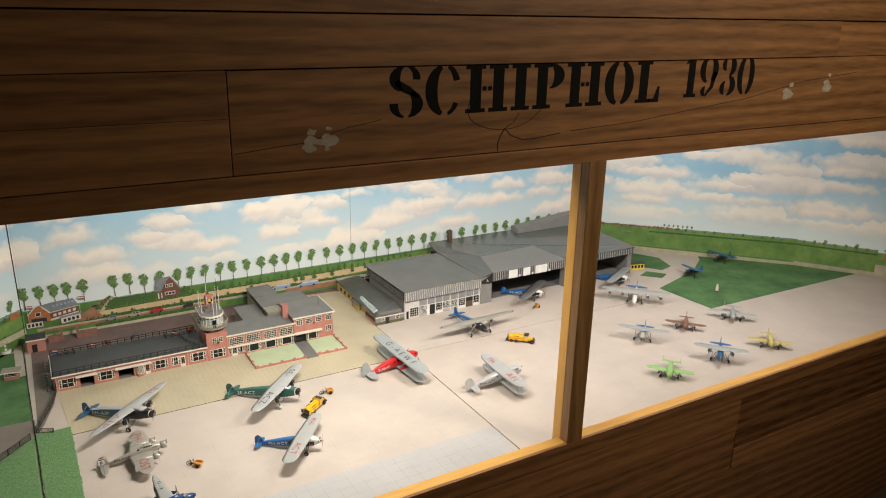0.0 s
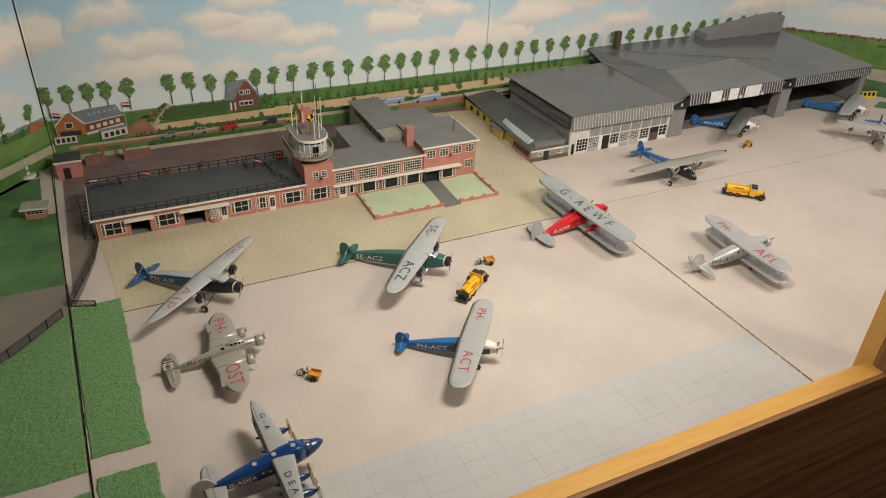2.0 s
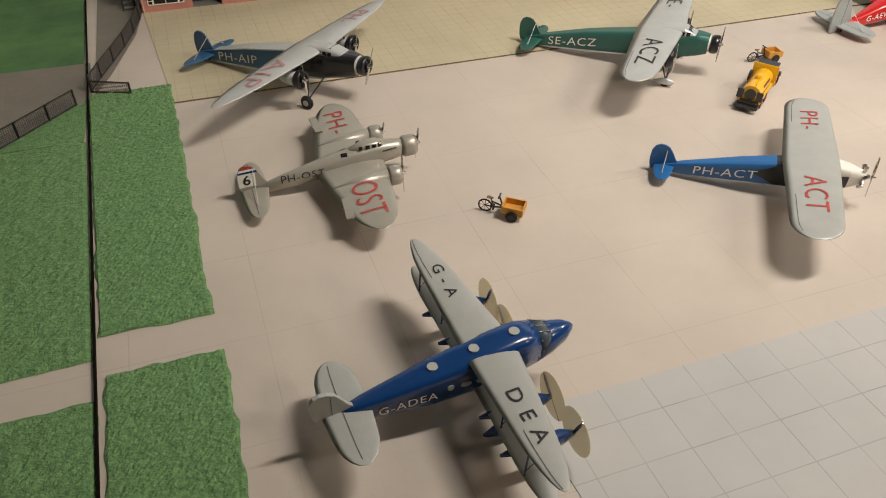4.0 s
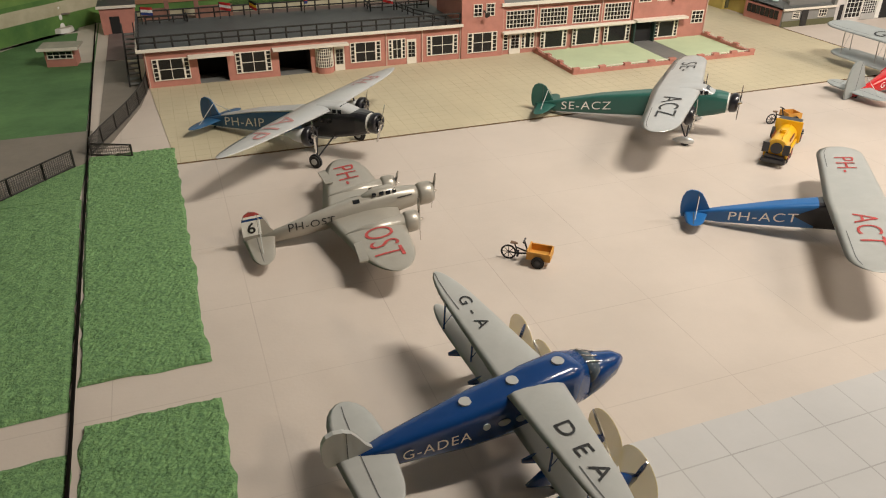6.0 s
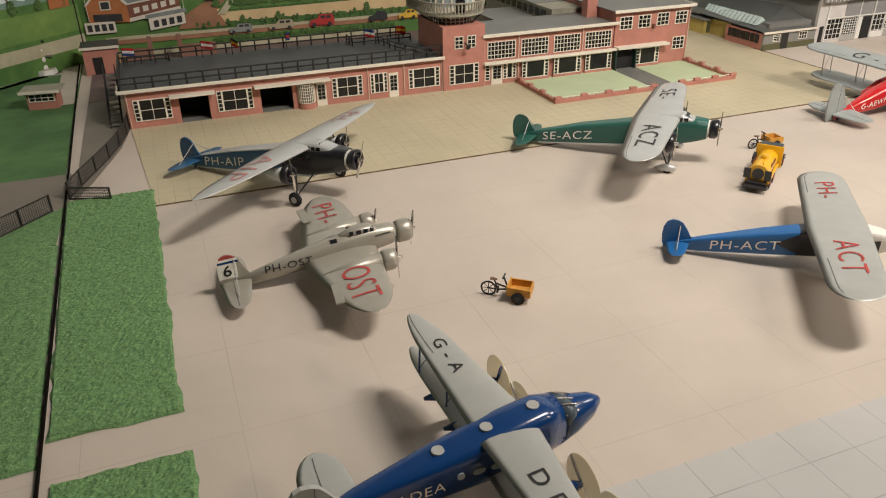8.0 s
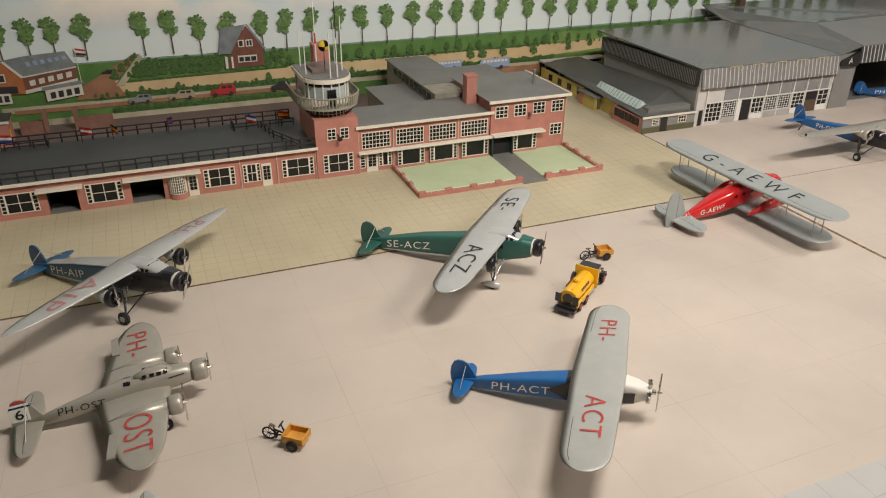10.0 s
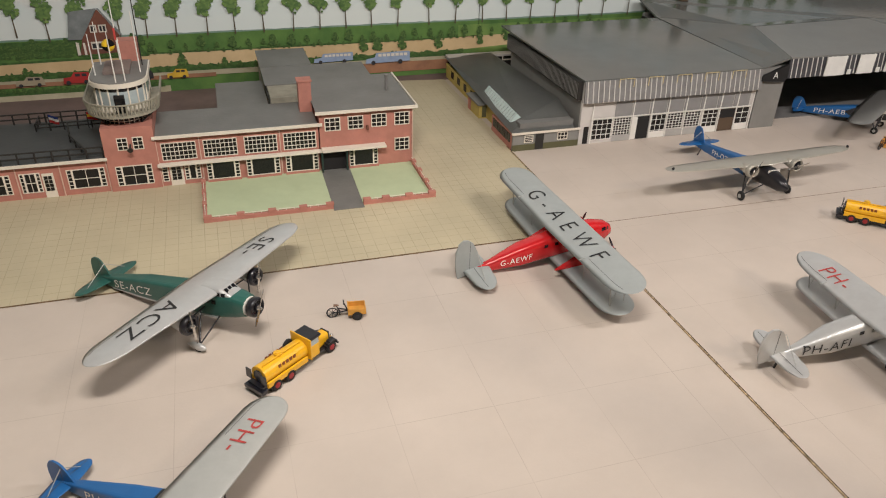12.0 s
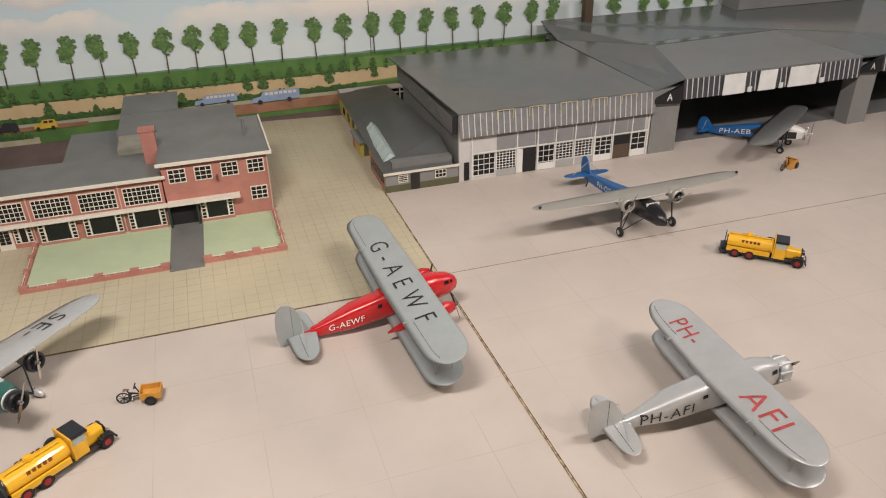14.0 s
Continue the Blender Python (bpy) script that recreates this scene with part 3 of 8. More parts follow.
for x in (-0.6128, -0.5972):
    rod(bm, (x, 0.148, 0.002), (x, 0.244, 0.053), 0.0011, seg=6)
    rod(bm, (x, 0.148, 0.016), (x, 0.244, 0.067), 0.0008, seg=6)
    for k in range(6):
        rod(bm, (x, 0.150 + 0.018 * k, 0.004 + 0.0095 * k), (x, 0.150 + 0.018 * k, 0.018 + 0.0095 * k), 0.0007, seg=5)
part("stair_rail", bm, M_RAIL, term)

# tower block and control tower
part("tower_block", boxm(-0.126, YF - 0.0035, 0, -0.056, 0.245, 0.098), M_BRICK, term)
window(term, -0.116, 0.009, -0.066, 0.040, YF - 0.0035, 2, 2, side=0.0085)
window(term, -0.107, 0.064, -0.0925, 0.083, YF - 0.0035, 2, 3)
window(term, -0.086, 0.064, -0.0715, 0.083, YF - 0.0035, 2, 3)
bm = bmesh.new()
rod(bm, (-0.0895, YF - 0.004, 0.072), (-0.0895, YF - 0.012, 0.070), 0.0012)
rod(bm, (-0.0895, YF - 0.012, 0.070), (-0.0895, YF - 0.017, 0.068), 0.0018, 0.0042, 10)
part("loudspeaker", bm, M_RAIL, term, "dark horn loudspeaker on the tower wall")


def u_plan(cx, cy, r, back, n=14):
    """A plan that is round in front and straight to the back."""
    return [(cx + r, back)] + [(cx + r * math.cos(-math.pi * k / n), cy + r * math.sin(-math.pi * k / n)) for k in range(n + 1)] + [(cx - r, back)]


TX, TY = -0.093, 0.176


def tower_ring(name, r, back, z0, z1, material, label=""):
    return part(name, sheet(bmesh.new(), u_plan(TX, TY, r, back), z0, z1), material, term, label)


tower_ring("tower_neck", 0.030, 0.240, 0.098, 0.112, M_PANE, "dark glazed neck under the balcony")
bm = bmesh.new()
for q in u_plan(TX, TY, 0.0312, 0.240):
    rod(bm, (*q, 0.098), (*q, 0.112), 0.0007, seg=5)
for z in (0.102, 0.107):
    pl = u_plan(TX, TY, 0.0312, 0.240)
    for a, b in zip(pl, pl[1:]):
        rod(bm, (*a, z), (*b, z), 0.0005, seg=4)
part("neck_lattice", bm, M_CREAM, term)
for x0, x1 in ((-0.040, -0.022), (0.040, 0.022)):
    for y in (0.150, 0.200):
        part("balcony_brace", rod(bmesh.new(), (TX + x0, y, 0.112), (TX + x1, y, 0.098), 0.0012, seg=6), M_RAIL, term)
tower_ring("balcony_floor", 0.049, 0.255, 0.112, 0.1155, M_STONE)
pl = u_plan(TX, TY, 0.0485, 0.255, 28)
for a, b in zip(pl, pl[1:]):
    a, b = Vector(a), Vector(b)
    m = max(1, round((b - a).length / 0.0052))
    for k in range(m):
        q = a + (b - a) * (k + 0.5) / m
        part("balcony_baluster", rod(bmesh.new(), (q.x, q.y, 0.1155), (TX + (q.x - TX) * 1.05, q.y - 0.0005, 0.131), 0.0011, 0.0016, 6), M_STONE, term)
bm = bmesh.new()
pl = u_plan(TX, TY, 0.0505, 0.255, 28)
for a, b in zip(pl, pl[1:]):
    rod(bm, (*a, 0.1315), (*b, 0.1315), 0.0013, seg=6)
part("balcony_rail", bm, M_STONE, term)
cabin = tower_ring("tower_cabin", 0.034, 0.245, 0.1155, 0.146, M_GLASSPALE, "glazed round-fronted control cabin")
for q in u_plan(TX, TY, 0.0346, 0.245, 8):
    part("cabin_mullion", rod(bmesh.new(), (*q, 0.1155), (*q, 0.152), 0.0012, seg=6), M_CREAM, cabin)
part("cabin_base", sheet(bmesh.new(), u_plan(TX, TY, 0.0352, 0.246), 0.1155, 0.124), M_CREAM, cabin)
part("cabin_door", boxm(TX - 0.007, TY - 0.0362, 0.1158, TX + 0.007, TY - 0.0330, 0.142), M_PANE, cabin, "dark open cabin door")
part("cabin_band", sheet(bmesh.new(), u_plan(TX, TY, 0.0342, 0.245), 0.146, 0.152), M_PANE, cabin)
tower_ring("tower_roof", 0.0395, 0.252, 0.152, 0.1585, M_CREAM, "cream rounded cornice of the tower")
tower_ring("roof_cap", 0.0375, 0.250, 0.1585, 0.1600, M_ROOF, "grey flat tower roof")
part("roof_hatch", boxm(TX - 0.020, 0.180, 0.160, TX + 0.016, 0.236, 0.1655, bevel=0.0006), mat("brown_hatch", (0.20, 0.15, 0.13), 0.7), term)
part("stair_shaft", boxm(TX - 0.002, 0.245, 0.098, TX + 0.026, 0.270, 0.190), M_BRICK, term, "brick shaft behind the tower")
for x, y, h in ((-0.030, 0.006, 0.058), (-0.027, 0.060, 0.062), (0.0, -0.034, 0.070), (0.0, 0.060, 0.125), (0.030, 0.010, 0.085), (0.030, 0.056, 0.070), (0.012, -0.030, 0.060)):
    part("aerial_mast", rod(bmesh.new(), (TX + x, TY + y, 0.159), (TX + x, TY + y, 0.160 + h), 0.0011, 0.0006, 6), M_WHITE, term, "white aerial mast on the tower")
bm = bmesh.new()
rod(bm, (TX + 0.031, TY + 0.045, 0.16), (TX + 0.031, TY + 0.045, 0.262), 0.0010, 0.0008, 6)
part("dark_mast", bm, M_RAIL, term)
bm = bmesh.new()
rod(bm, (TX - 0.003, TY - 0.012, 0.165), (TX - 0.003, TY - 0.012, 0.200), 0.0007, seg=6)
part("ball_post", bm, M_RAIL, term)
yb = part("signal_ball", bmesh.new(), mat("signal_yellow", (0.75, 0.48, 0.02), 0.4), term, "black and yellow signal ball")
bm = bmesh.new()
bmesh.ops.create_uvsphere(bm, u_segments=16, v_segments=12, radius=0.0085, matrix=Matrix.Translation((TX - 0.003, TY - 0.012, 0.206)))
bm.to_mesh(yb.data)
bm.free()
bm = bmesh.new()
bmesh.ops.create_uvsphere(bm, u_segments=16, v_segments=12, radius=0.0087, matrix=Matrix.Translation((TX - 0.003, TY - 0.012, 0.206)))
bmesh.ops.delete(bm, geom=[f for f in bm.faces if (int((math.atan2(f.calc_center_median().y - TY + 0.012, f.calc_center_median().x - TX + 0.003) + 9.42) / (math.pi / 2)) + (f.calc_center_median().z > 0.206)) % 2], context="FACES")
part("ball_patch", bm, M_BLACKPAINT, yb)
bm = bmesh.new()
box(bm, TX - 0.002, TY + 0.058, 0.195, TX + 0.001, TY + 0.0585, 0.212)
part("wind_flag", bm, mat("faded_red_flag", (0.45, 0.05, 0.04), 0.8), term)

# two-storey wing
part("wall", boxm(-0.056, YF, 0, 0.180, 0.236, 0.078), M_BRICK, term)
part("flat_roof", boxm(-0.058, YF - 0.004, 0.078, 0.180, 0.240, 0.0795), M_ROOF, term, "grey flat roof")
part("eaves_trim", boxm(-0.060, YF - 0.0065, 0.0765, 0.186, YF - 0.0042, 0.0815, bevel=0.0004), M_CREAM, term)
part("wall_high", boxm(0.182, YF - 0.0006, 0, 0.330, 0.300, 0.096), M_BRICK, term)
part("flat_roof", boxm(0.178, YF - 0.005, 0.096, 0.334, 0.304, 0.0975), M_ROOF, term, "grey flat roof")
part("eaves_trim", boxm(0.176, YF - 0.0075, 0.0945, 0.337, YF - 0.0052, 0.0995, bevel=0.0004), M_CREAM, term)
part("eaves_trim", boxm(0.3345, YF - 0.005, 0.0945, 0.337, 0.304, 0.0995), M_CREAM, term)
part("canopy", boxm(-0.058, YF - 0.010, 0.0345, 0.183, YF - 0.0007, 0.0380, bevel=0.0004), M_CREAM, term)
part("canopy", boxm(0.183, YF - 0.016, 0.0365, 0.284, YF - 0.0007, 0.0400, bevel=0.0004), M_CREAM, term)
for x0, x1 in ((-0.050, -0.001), (0.009, 0.058), (0.068, 0.117), (0.126, 0.176)):
    window(term, x0, 0.041, x1, 0.0685, YF, 8, 4, w=0.0008)
for x0, x1 in ((0.010, 0.058), (0.068, 0.118), (0.127, 0.177), (0.226, 0.272)):
    f = window(term, x0, 0.006, x1, 0.0335, YF - 0.004, 1, 1, side=0.0075)
    part("bay_sill", boxm(x0 - 0.001, YF - 0.006, 0.001, x1 + 0.001, YF - 0.0007, 0.0055), M_BRICK, f)
    part("bay_body", boxm(x0 + 0.001, YF - 0.0038, 0.0055, x1 - 0.001, YF - 0.0007, 0.034), M_PANE, f)
door(term, -0.043, -0.024, 0.034, YF - 0.0006)
window(term, -0.054, 0.008, -0.045, 0.033, YF, 1, 5)
window(term, -0.022, 0.008, 0.001, 0.033, YF, 1, 1, side=0.0065)
# Flat sheet on the wall, painted as the entrance's inner shade.
part("entrance", boxm(0.183, YF - 0.0016, 0.0005, 0.222, YF - 0.0007, 0.0345), M_INSIDE_SHADE, term, "near-black sheet painted as the shaded entrance")
for x in (0.1815, 0.2205):
    part("door_leaf", boxm(x, YF - 0.011, 0.0008, x + 0.0025, YF - 0.0017, 0.034), mat("dark_green_door", (0.02, 0.045, 0.035), 0.5), term)
for x0, z0 in ((0.190, 0.066), (0.226, 0.066), (0.263, 0.067), (0.300, 0.067), (0.300, 0.024)):
    window(term, x0, z0, x0 + 0.0245, z0 + 0.0215, YF - 0.0006, 3, 3, w=0.0009)
for x in (-0.0565, 0.0035, 0.1205, 0.3285):
    part("downpipe", boxm(x, YF - 0.0022, 0.0, x + 0.0014, YF - 0.0008, 0.092 if x > 0.3 else 0.0765), M_PALEPIPE, term)
part("wall_lamp", boxm(0.2545, YF - 0.006, 0.064, 0.2580, YF - 0.0008, 0.071), mat("rusty_bracket", (0.16, 0.06, 0.04), 0.7), term)
part("chimney", boxm(0.160, 0.190, 0.078, 0.180, 0.208, 0.128, bevel=0.0006), M_BRICK, term, "salmon brick chimney")
part("chimney_cap", boxm(0.1585, 0.1885, 0.128, 0.1815, 0.2095, 0.1305), M_BRICK, term)
bm = bmesh.new()
rod(bm, (0.306, 0.215, 0.0975), (0.306, 0.215, 0.122), 0.0024, seg=10)
rod(bm, (0.306, 0.215, 0.122), (0.306, 0.215, 0.124), 0.0036, seg=10)
part("flue_pipe", bm, mat("grey_pipe", (0.25, 0.24, 0.23), 0.5, 0.4), term)
# halls behind
part("rear_hall", boxm(0.120, 0.240, 0, 0.300, 0.409, 0.088), M_STONE, term)
part("rear_hall", boxm(0.120, 0.410, 0, 0.207, 0.520, 0.088), M_STONE, term)
part("flat_roof", boxm(0.117, 0.306, 0.088, 0.303, 0.410, 0.0895), M_ROOF, term)
part("flat_roof", boxm(0.117, 0.412, 0.088, 0.210, 0.524, 0.0895), M_ROOF, term)
part("rear_wing", boxm(0.040, 0.242, 0, 0.118, 0.400, 0.066), M_STONE, term)
part("flat_roof", boxm(0.036, 0.240, 0.066, 0.117, 0.404, 0.0675), M_ROOF, term)
for k in range(9):
    part("clerestory_pane", boxm(0.1192, 0.262 + 0.024 * k, 0.070, 0.1198, 0.280 + 0.024 * k, 0.083), M_PANE, term)

# garden in front of the entrance
garden = thing("garden_wall", 0, 0, 0, 0, "low salmon brick garden wall with pale railings", "wall")


def low_wall(x0, y0, x1, y1, h=0.0065):
    part("wall", boxm(x0, y0, 0, x1, y1, h, bevel=0.0004), M_BRICK, garden)


low_wall(0.0, 0.0, 0.178, 0.005)
low_wall(0.222, 0.002, 0.331, 0.007)
low_wall(0.0, 0.005, 0.005, YF - 0.002)
low_wall(0.326, 0.007, 0.331, YF - 0.002)
for x in (0.0, 0.044, 0.087, 0.130, 0.168):
    part("pier", boxm(x, -0.0005, 0.0065, x + 0.011, 0.0055, 0.0105), M_BRICK, garden)
for x in (0.222, 0.250, 0.285, 0.320):
    part("pier", boxm(x, 0.0015, 0.0065, x + 0.011, 0.0075, 0.0105), M_BRICK, garden)
for y in (0.040, 0.080, 0.115):
    for x in (-0.0005, 0.3255):
        part("pier", boxm(x, y, 0.0065, x + 0.006, y + 0.010, 0.0105), M_BRICK, garden)
bm = bmesh.new()
for a, b in (((0.004, 0.0025), (0.174, 0.0025)), ((0.226, 0.0045), (0.328, 0.0045)), ((0.0025, 0.004), (0.0025, YF)), ((0.3285, 0.006), (0.3285, YF))):
    rod(bm, (*a, 0.0090), (*b, 0.0090), 0.0005, seg=5)
    d = Vector(b) - Vector(a)
    for k in range(int(d.length / 0.011)):
        q = Vector(a) + d * (k + 0.5) / int(d.length / 0.011)
        rod(bm, (q.x, q.y, 0.006), (q.x, q.y, 0.0090), 0.0005, seg=5)
part("railing", bm, M_CREAM, garden)
overlay("lawn_left", [(0.005, 0.005), (0.178, 0.005), (0.181, YF - 0.001), (0.005, YF - 0.001)], M_LAWN, 0.0022, "pale green painted lawn in the garden", "lawn")
overlay("lawn_right", [(0.222, 0.007), (0.326, 0.007), (0.326, YF - 0.001), (0.226, YF - 0.001)], M_LAWN, 0.0022, "pale green painted lawn in the garden", "lawn")
overlay("garden_path", [(0.178, -0.006), (0.222, -0.006), (0.226, YF - 0.001), (0.181, YF - 0.001)], M_ROOF, 0.0018, "dark grey path to the entrance", "path")

# ---- hangar ----
M_HGREY = mat("grey_card", (0.23, 0.225, 0.21), 0.6, vary=0.07, scale=20, bump=0.05)
M_HROOF = mat("glossy_grey_roof", (0.120, 0.126, 0.118), 0.17, vary=0.08, scale=8)
M_HROOF_L = mat("pale_grey_roof", (0.21, 0.21, 0.195), 0.4, vary=0.08, scale=8)
M_RIB = mat("dark_grey_sheet", (0.060, 0.060, 0.066), 0.5, vary=0.1)
M_RIBMID = mat("grey_sheet", (0.215, 0.21, 0.205), 0.5, vary=0.12, scale=60)
M_RIBW = mat("pale_rib_paint", (0.62, 0.60, 0.56), 0.6)
M_PALEWALL = mat("pale_grey_wall", (0.56, 0.53, 0.50), 0.65, vary=0.05)
M_OLIVE = mat("olive_board", (0.10, 0.095, 0.045), 0.7)
M_YELLOWWALL = mat("ochre_wall", (0.48, 0.37, 0.10), 0.7, vary=0.08)
hangar = thing("hangar", 0, 0, 0, 0, "long grey model hangar with ribbed door fascias and glossy roof", "building")
HY = 0.140


def roof_slab(name, pts, material, label=""):
    """A thin roof through four corners given as (x, y, z)."""
    bm = bmesh.new()
    hi = [bm.verts.new(q) for q in pts]
    lo = [bm.verts.new((q[0], q[1], q[2] - 0.003)) for q in pts]
    bm.faces.new(hi)
    bm.faces.new(lo[::-1])
    for k in range(len(pts)):
        bm.faces.new((lo[k], lo[(k + 1) % len(pts)], hi[(k + 1) % len(pts)], hi[k]))
    return part(name, bm, material, hangar, label)


def ribs(x0, x1, y0, z0, z1, tilt, step, parent_name="fascia", wide=0.0016, sheet_mat=None):
    """A ribbed sheet fascia that leans out by tilt at its foot."""
    bm = bmesh.new()
    vs = [bm.verts.new(q) for q in ((x0, y0 - tilt, z0), (x1, y0 - tilt, z0), (x1, y0, z1), (x0, y0, z1), (x0, y0 - tilt + 0.003, z0), (x1, y0 - tilt + 0.003, z0), (x1, y0 + 0.003, z1), (x0, y0 + 0.003, z1))]
    for q in ((0, 1, 2, 3), (7, 6, 5, 4), (0, 4, 5, 1), (3, 2, 6, 7), (0, 3, 7, 4), (1, 5, 6, 2)):
        bm.faces.new([vs[i] for i in q])
    f = part(parent_name, bm, sheet_mat or M_RIB, hangar, "ribbed grey sheet over the doors")
    me = None
    for k in range(int((x1 - x0) / step)):
        x = x0 + step * (k + 0.5)
        bm = bmesh.new()
        box(bm, -wide / 2, 0, 0, wide / 2, 0.001, 1)
        if me is None:
            rb = part("rib", bm, M_RIBW, f)
            me = rb.data
            for v in me.vertices:
                v.co = (v.co.x, y0 - tilt * (1 - v.co.z) - 0.0012 + v.co.y, z0 + (z1 - z0) * v.co.z)
        else:
            bm.free()
            rb = new("rib", me)
            rb.parent = f
        rb.location = (x, 0, 0)
    return f


# door block with windows
part("wall", boxm(0.630, HY, 0, 0.980, HY + 0.006, 0.112), M_PALEWALL, hangar)
part("wall", boxm(0.630, HY + 0.006, 0, 0.636, 0.470, 0.112), M_HGREY, hangar)
ribs(0.629, 0.982, HY - 0.003, 0.077, 0.113, 0.006, 0.0100, wide=0.0015, sheet_mat=M_RIBMID)
bm = bmesh.new()
for k in range(5):
    x = 0.692 + 0.056 * k
    for a, b in (((x, 0.100), (x, 0.1145)), ((x, 0.1145), (x + 0.028, 0.1145)), ((x + 0.028, 0.1145), (x + 0.028, 0.100))):
        rod(bm, (a[0], HY - 0.006, a[1]), (b[0], HY - 0.006, b[1]), 0.0006, seg=5)
part("fascia_rail", bm, mat("pale_yellow_rail", (0.62, 0.50, 0.26), 0.5), hangar)
for k in range(8):
    x0 = 0.695 + 0.0345 * k
    part("upper_panel", boxm(x0, HY - 0.0012, 0.046, x0 + 0.0325, HY - 0.0001, 0.074), mat("grey_slat_panel", (0.25, 0.245, 0.24), 0.5) if k == 0 else bpy.data.materials["grey_slat_panel"], hangar)
for x0, x1, nx, nz, z0 in ((0.653, 0.692, 4, 4, 0.006), (0.694, 0.729, 6, 8, 0.006), (0.769, 0.799, 3, 4, 0.004), (0.801, 0.834, 5, 6, 0.014), (0.837, 0.870, 5, 6, 0.014), (0.875, 0.907, 3, 5, 0.004), (0.945, 0.974, 2, 4, 0.002)):
    window(hangar, x0, z0, x1, 0.044, HY, nx, nz, mat_frame=M_WHITE, pane=M_PANE)
part("door_opening", boxm(0.741, HY - 0.0012, 0.001, 0.765, HY - 0.0002, 0.042), M_INSIDE_SHADE, hangar)
part("door_leaf", boxm(0.731, HY - 0.0016, 0.001, 0.741, HY - 0.0003, 0.043), M_WHITE, hangar)
part("door_opening", boxm(0.910, HY - 0.0012, 0.001, 0.943, HY - 0.0002, 0.043), mat("brown_interior", (0.10, 0.065, 0.04), 0.8), hangar)
# Thin sheet that paints shade over the upper half of the opening.
part("dark_soffit", boxm(0.911, HY - 0.0016, 0.026, 0.942, HY - 0.0013, 0.042), M_INSIDE_SHADE, hangar)
for x in (0.6505, 0.7295, 0.7665, 0.7995, 0.8355, 0.8725, 0.908, 0.9435, 0.9755):
    part("door_post", boxm(x, HY - 0.0026, 0.0005, x + 0.0018, HY - 0.0014, 0.0755), M_WHITE, hangar)
part("door_rail", boxm(0.651, HY - 0.0030, 0.0445, 0.977, HY - 0.0018, 0.0465), M_WHITE, hangar)
for x0, x1 in ((0.694, 0.729), (0.769, 0.799), (0.801, 0.870), (0.875, 0.907), (0.945, 0.974)):
    part("kick_panel", boxm(x0, HY - 0.0018, 0.0008, x1, HY - 0.0013, 0.0125), mat("grey_kick_panel", (0.40, 0.39, 0.37), 0.5) if x0 < 0.7 else bpy.data.materials["grey_kick_panel"] if 0.80 < x0 < 0.81 else M_WHITE, hangar)
part("side_door", boxm(0.638, HY - 0.0012, 0.001, 0.647, HY - 0.0002, 0.032), M_PANE, hangar)
roof_slab("roof", [(0.628, HY - 0.002, 0.1150), (0.984, HY - 0.002, 0.1150), (0.958, 0.470, 0.128), (0.604, 0.470, 0.128)], M_HROOF, "glossy grey roof over the door block")
side = part("side_glazing", boxm(0.620, HY + 0.002, 0.080, 0.6285, 0.470, 0.1115), M_RAIL, hangar, "dark glazed strip along the side")
me = None
for k in range(66):
    if me is None:
        q = part("bar", boxm(0.6192, -0.0004, 0.082, 0.6199, 0.0004, 0.110), M_HGREY, side)
        me = q.data
    else:
        q = new("bar", me)
        q.parent = side
    q.location = (0, HY + 0.005 + 0.005 * k, 0)
# pillars, black signs and the main door
for x0, x1 in ((0.981, 1.034), (1.418, 1.462)):
    part("pillar", boxm(x0, HY - 0.002, 0, x1, HY + 0.030, 0.108), M_HGREY, hangar, "plain grey door pillar")
M_SIGN = mat("black_sign_board", (0.012, 0.012, 0.013), 0.5)
for x0, x1, z in ((0.980, 1.034, 0.0), (1.414, 1.462, 0.010)):
    bm = bmesh.new()
    vs = [(x0, 0.092 + z), (x1 - 0.004, 0.088 + z), (x1, 0.100 + z), (x1 - 0.002, 0.120 + z), (x0, 0.100 + z)]
    a = [bm.verts.new((x, HY - 0.0085, zz)) for x, zz in vs]
    b = [bm.verts.new((x, HY - 0.0022, zz)) for x, zz in vs]
    bm.faces.new(a)
    bm.faces.new(b[::-1])
    for k in range(5):
        bm.faces.new((a[k], b[k], b[(k + 1) % 5], a[(k + 1) % 5]))
    sg = part("gable_sign", bm, M_SIGN, hangar, "black sign with a white letter A")
    words("A", 0.0105, 0.0120, lambda u, v, x0=x0, z=z: (x0 + 0.027 + u, HY - 0.0090, 0.102 + z + v), M_LETTER_WHITE, sg, "sign_letter", cuts=2, bold=0.01)
for x0, x1 in ((0.978, 1.037), (1.412, 1.464)):
    part("lintel", boxm(x0, HY - 0.001, 0.098, x1, HY + 0.032, 0.1145), M_HGREY, hangar)
klm = ribs(1.035, 1.415, HY - 0.004, 0.094, 0.128, 0.004, 0.0108, "door_fascia")
for x0, x1 in ((1.112, 1.156), (1.186, 1.222), (1.250, 1.312)):
    part("white_emblem", boxm(x0, HY - 0.0110, 0.0935, x1, HY - 0.0092, 0.129), M_LETTER_WHITE, klm, "white painted emblem block")
for x in (1.164, 1.231, 1.321):
    part("white_emblem", boxm(x, HY - 0.0110, 0.094, x + 0.008, HY - 0.0092, 0.103), M_LETTER_WHITE, klm)
ribs(1.464, 1.815, HY - 0.004, 0.100, 0.130, 0.004, 0.0108, "door_fascia")
part("wall", boxm(1.790, HY + 0.002, 0, 1.815, HY + 0.02, 0.118), M_HGREY, hangar)
part("wall", boxm(1.809, HY + 0.022, 0, 1.815, 0.560, 0.118), M_HGREY, hangar)
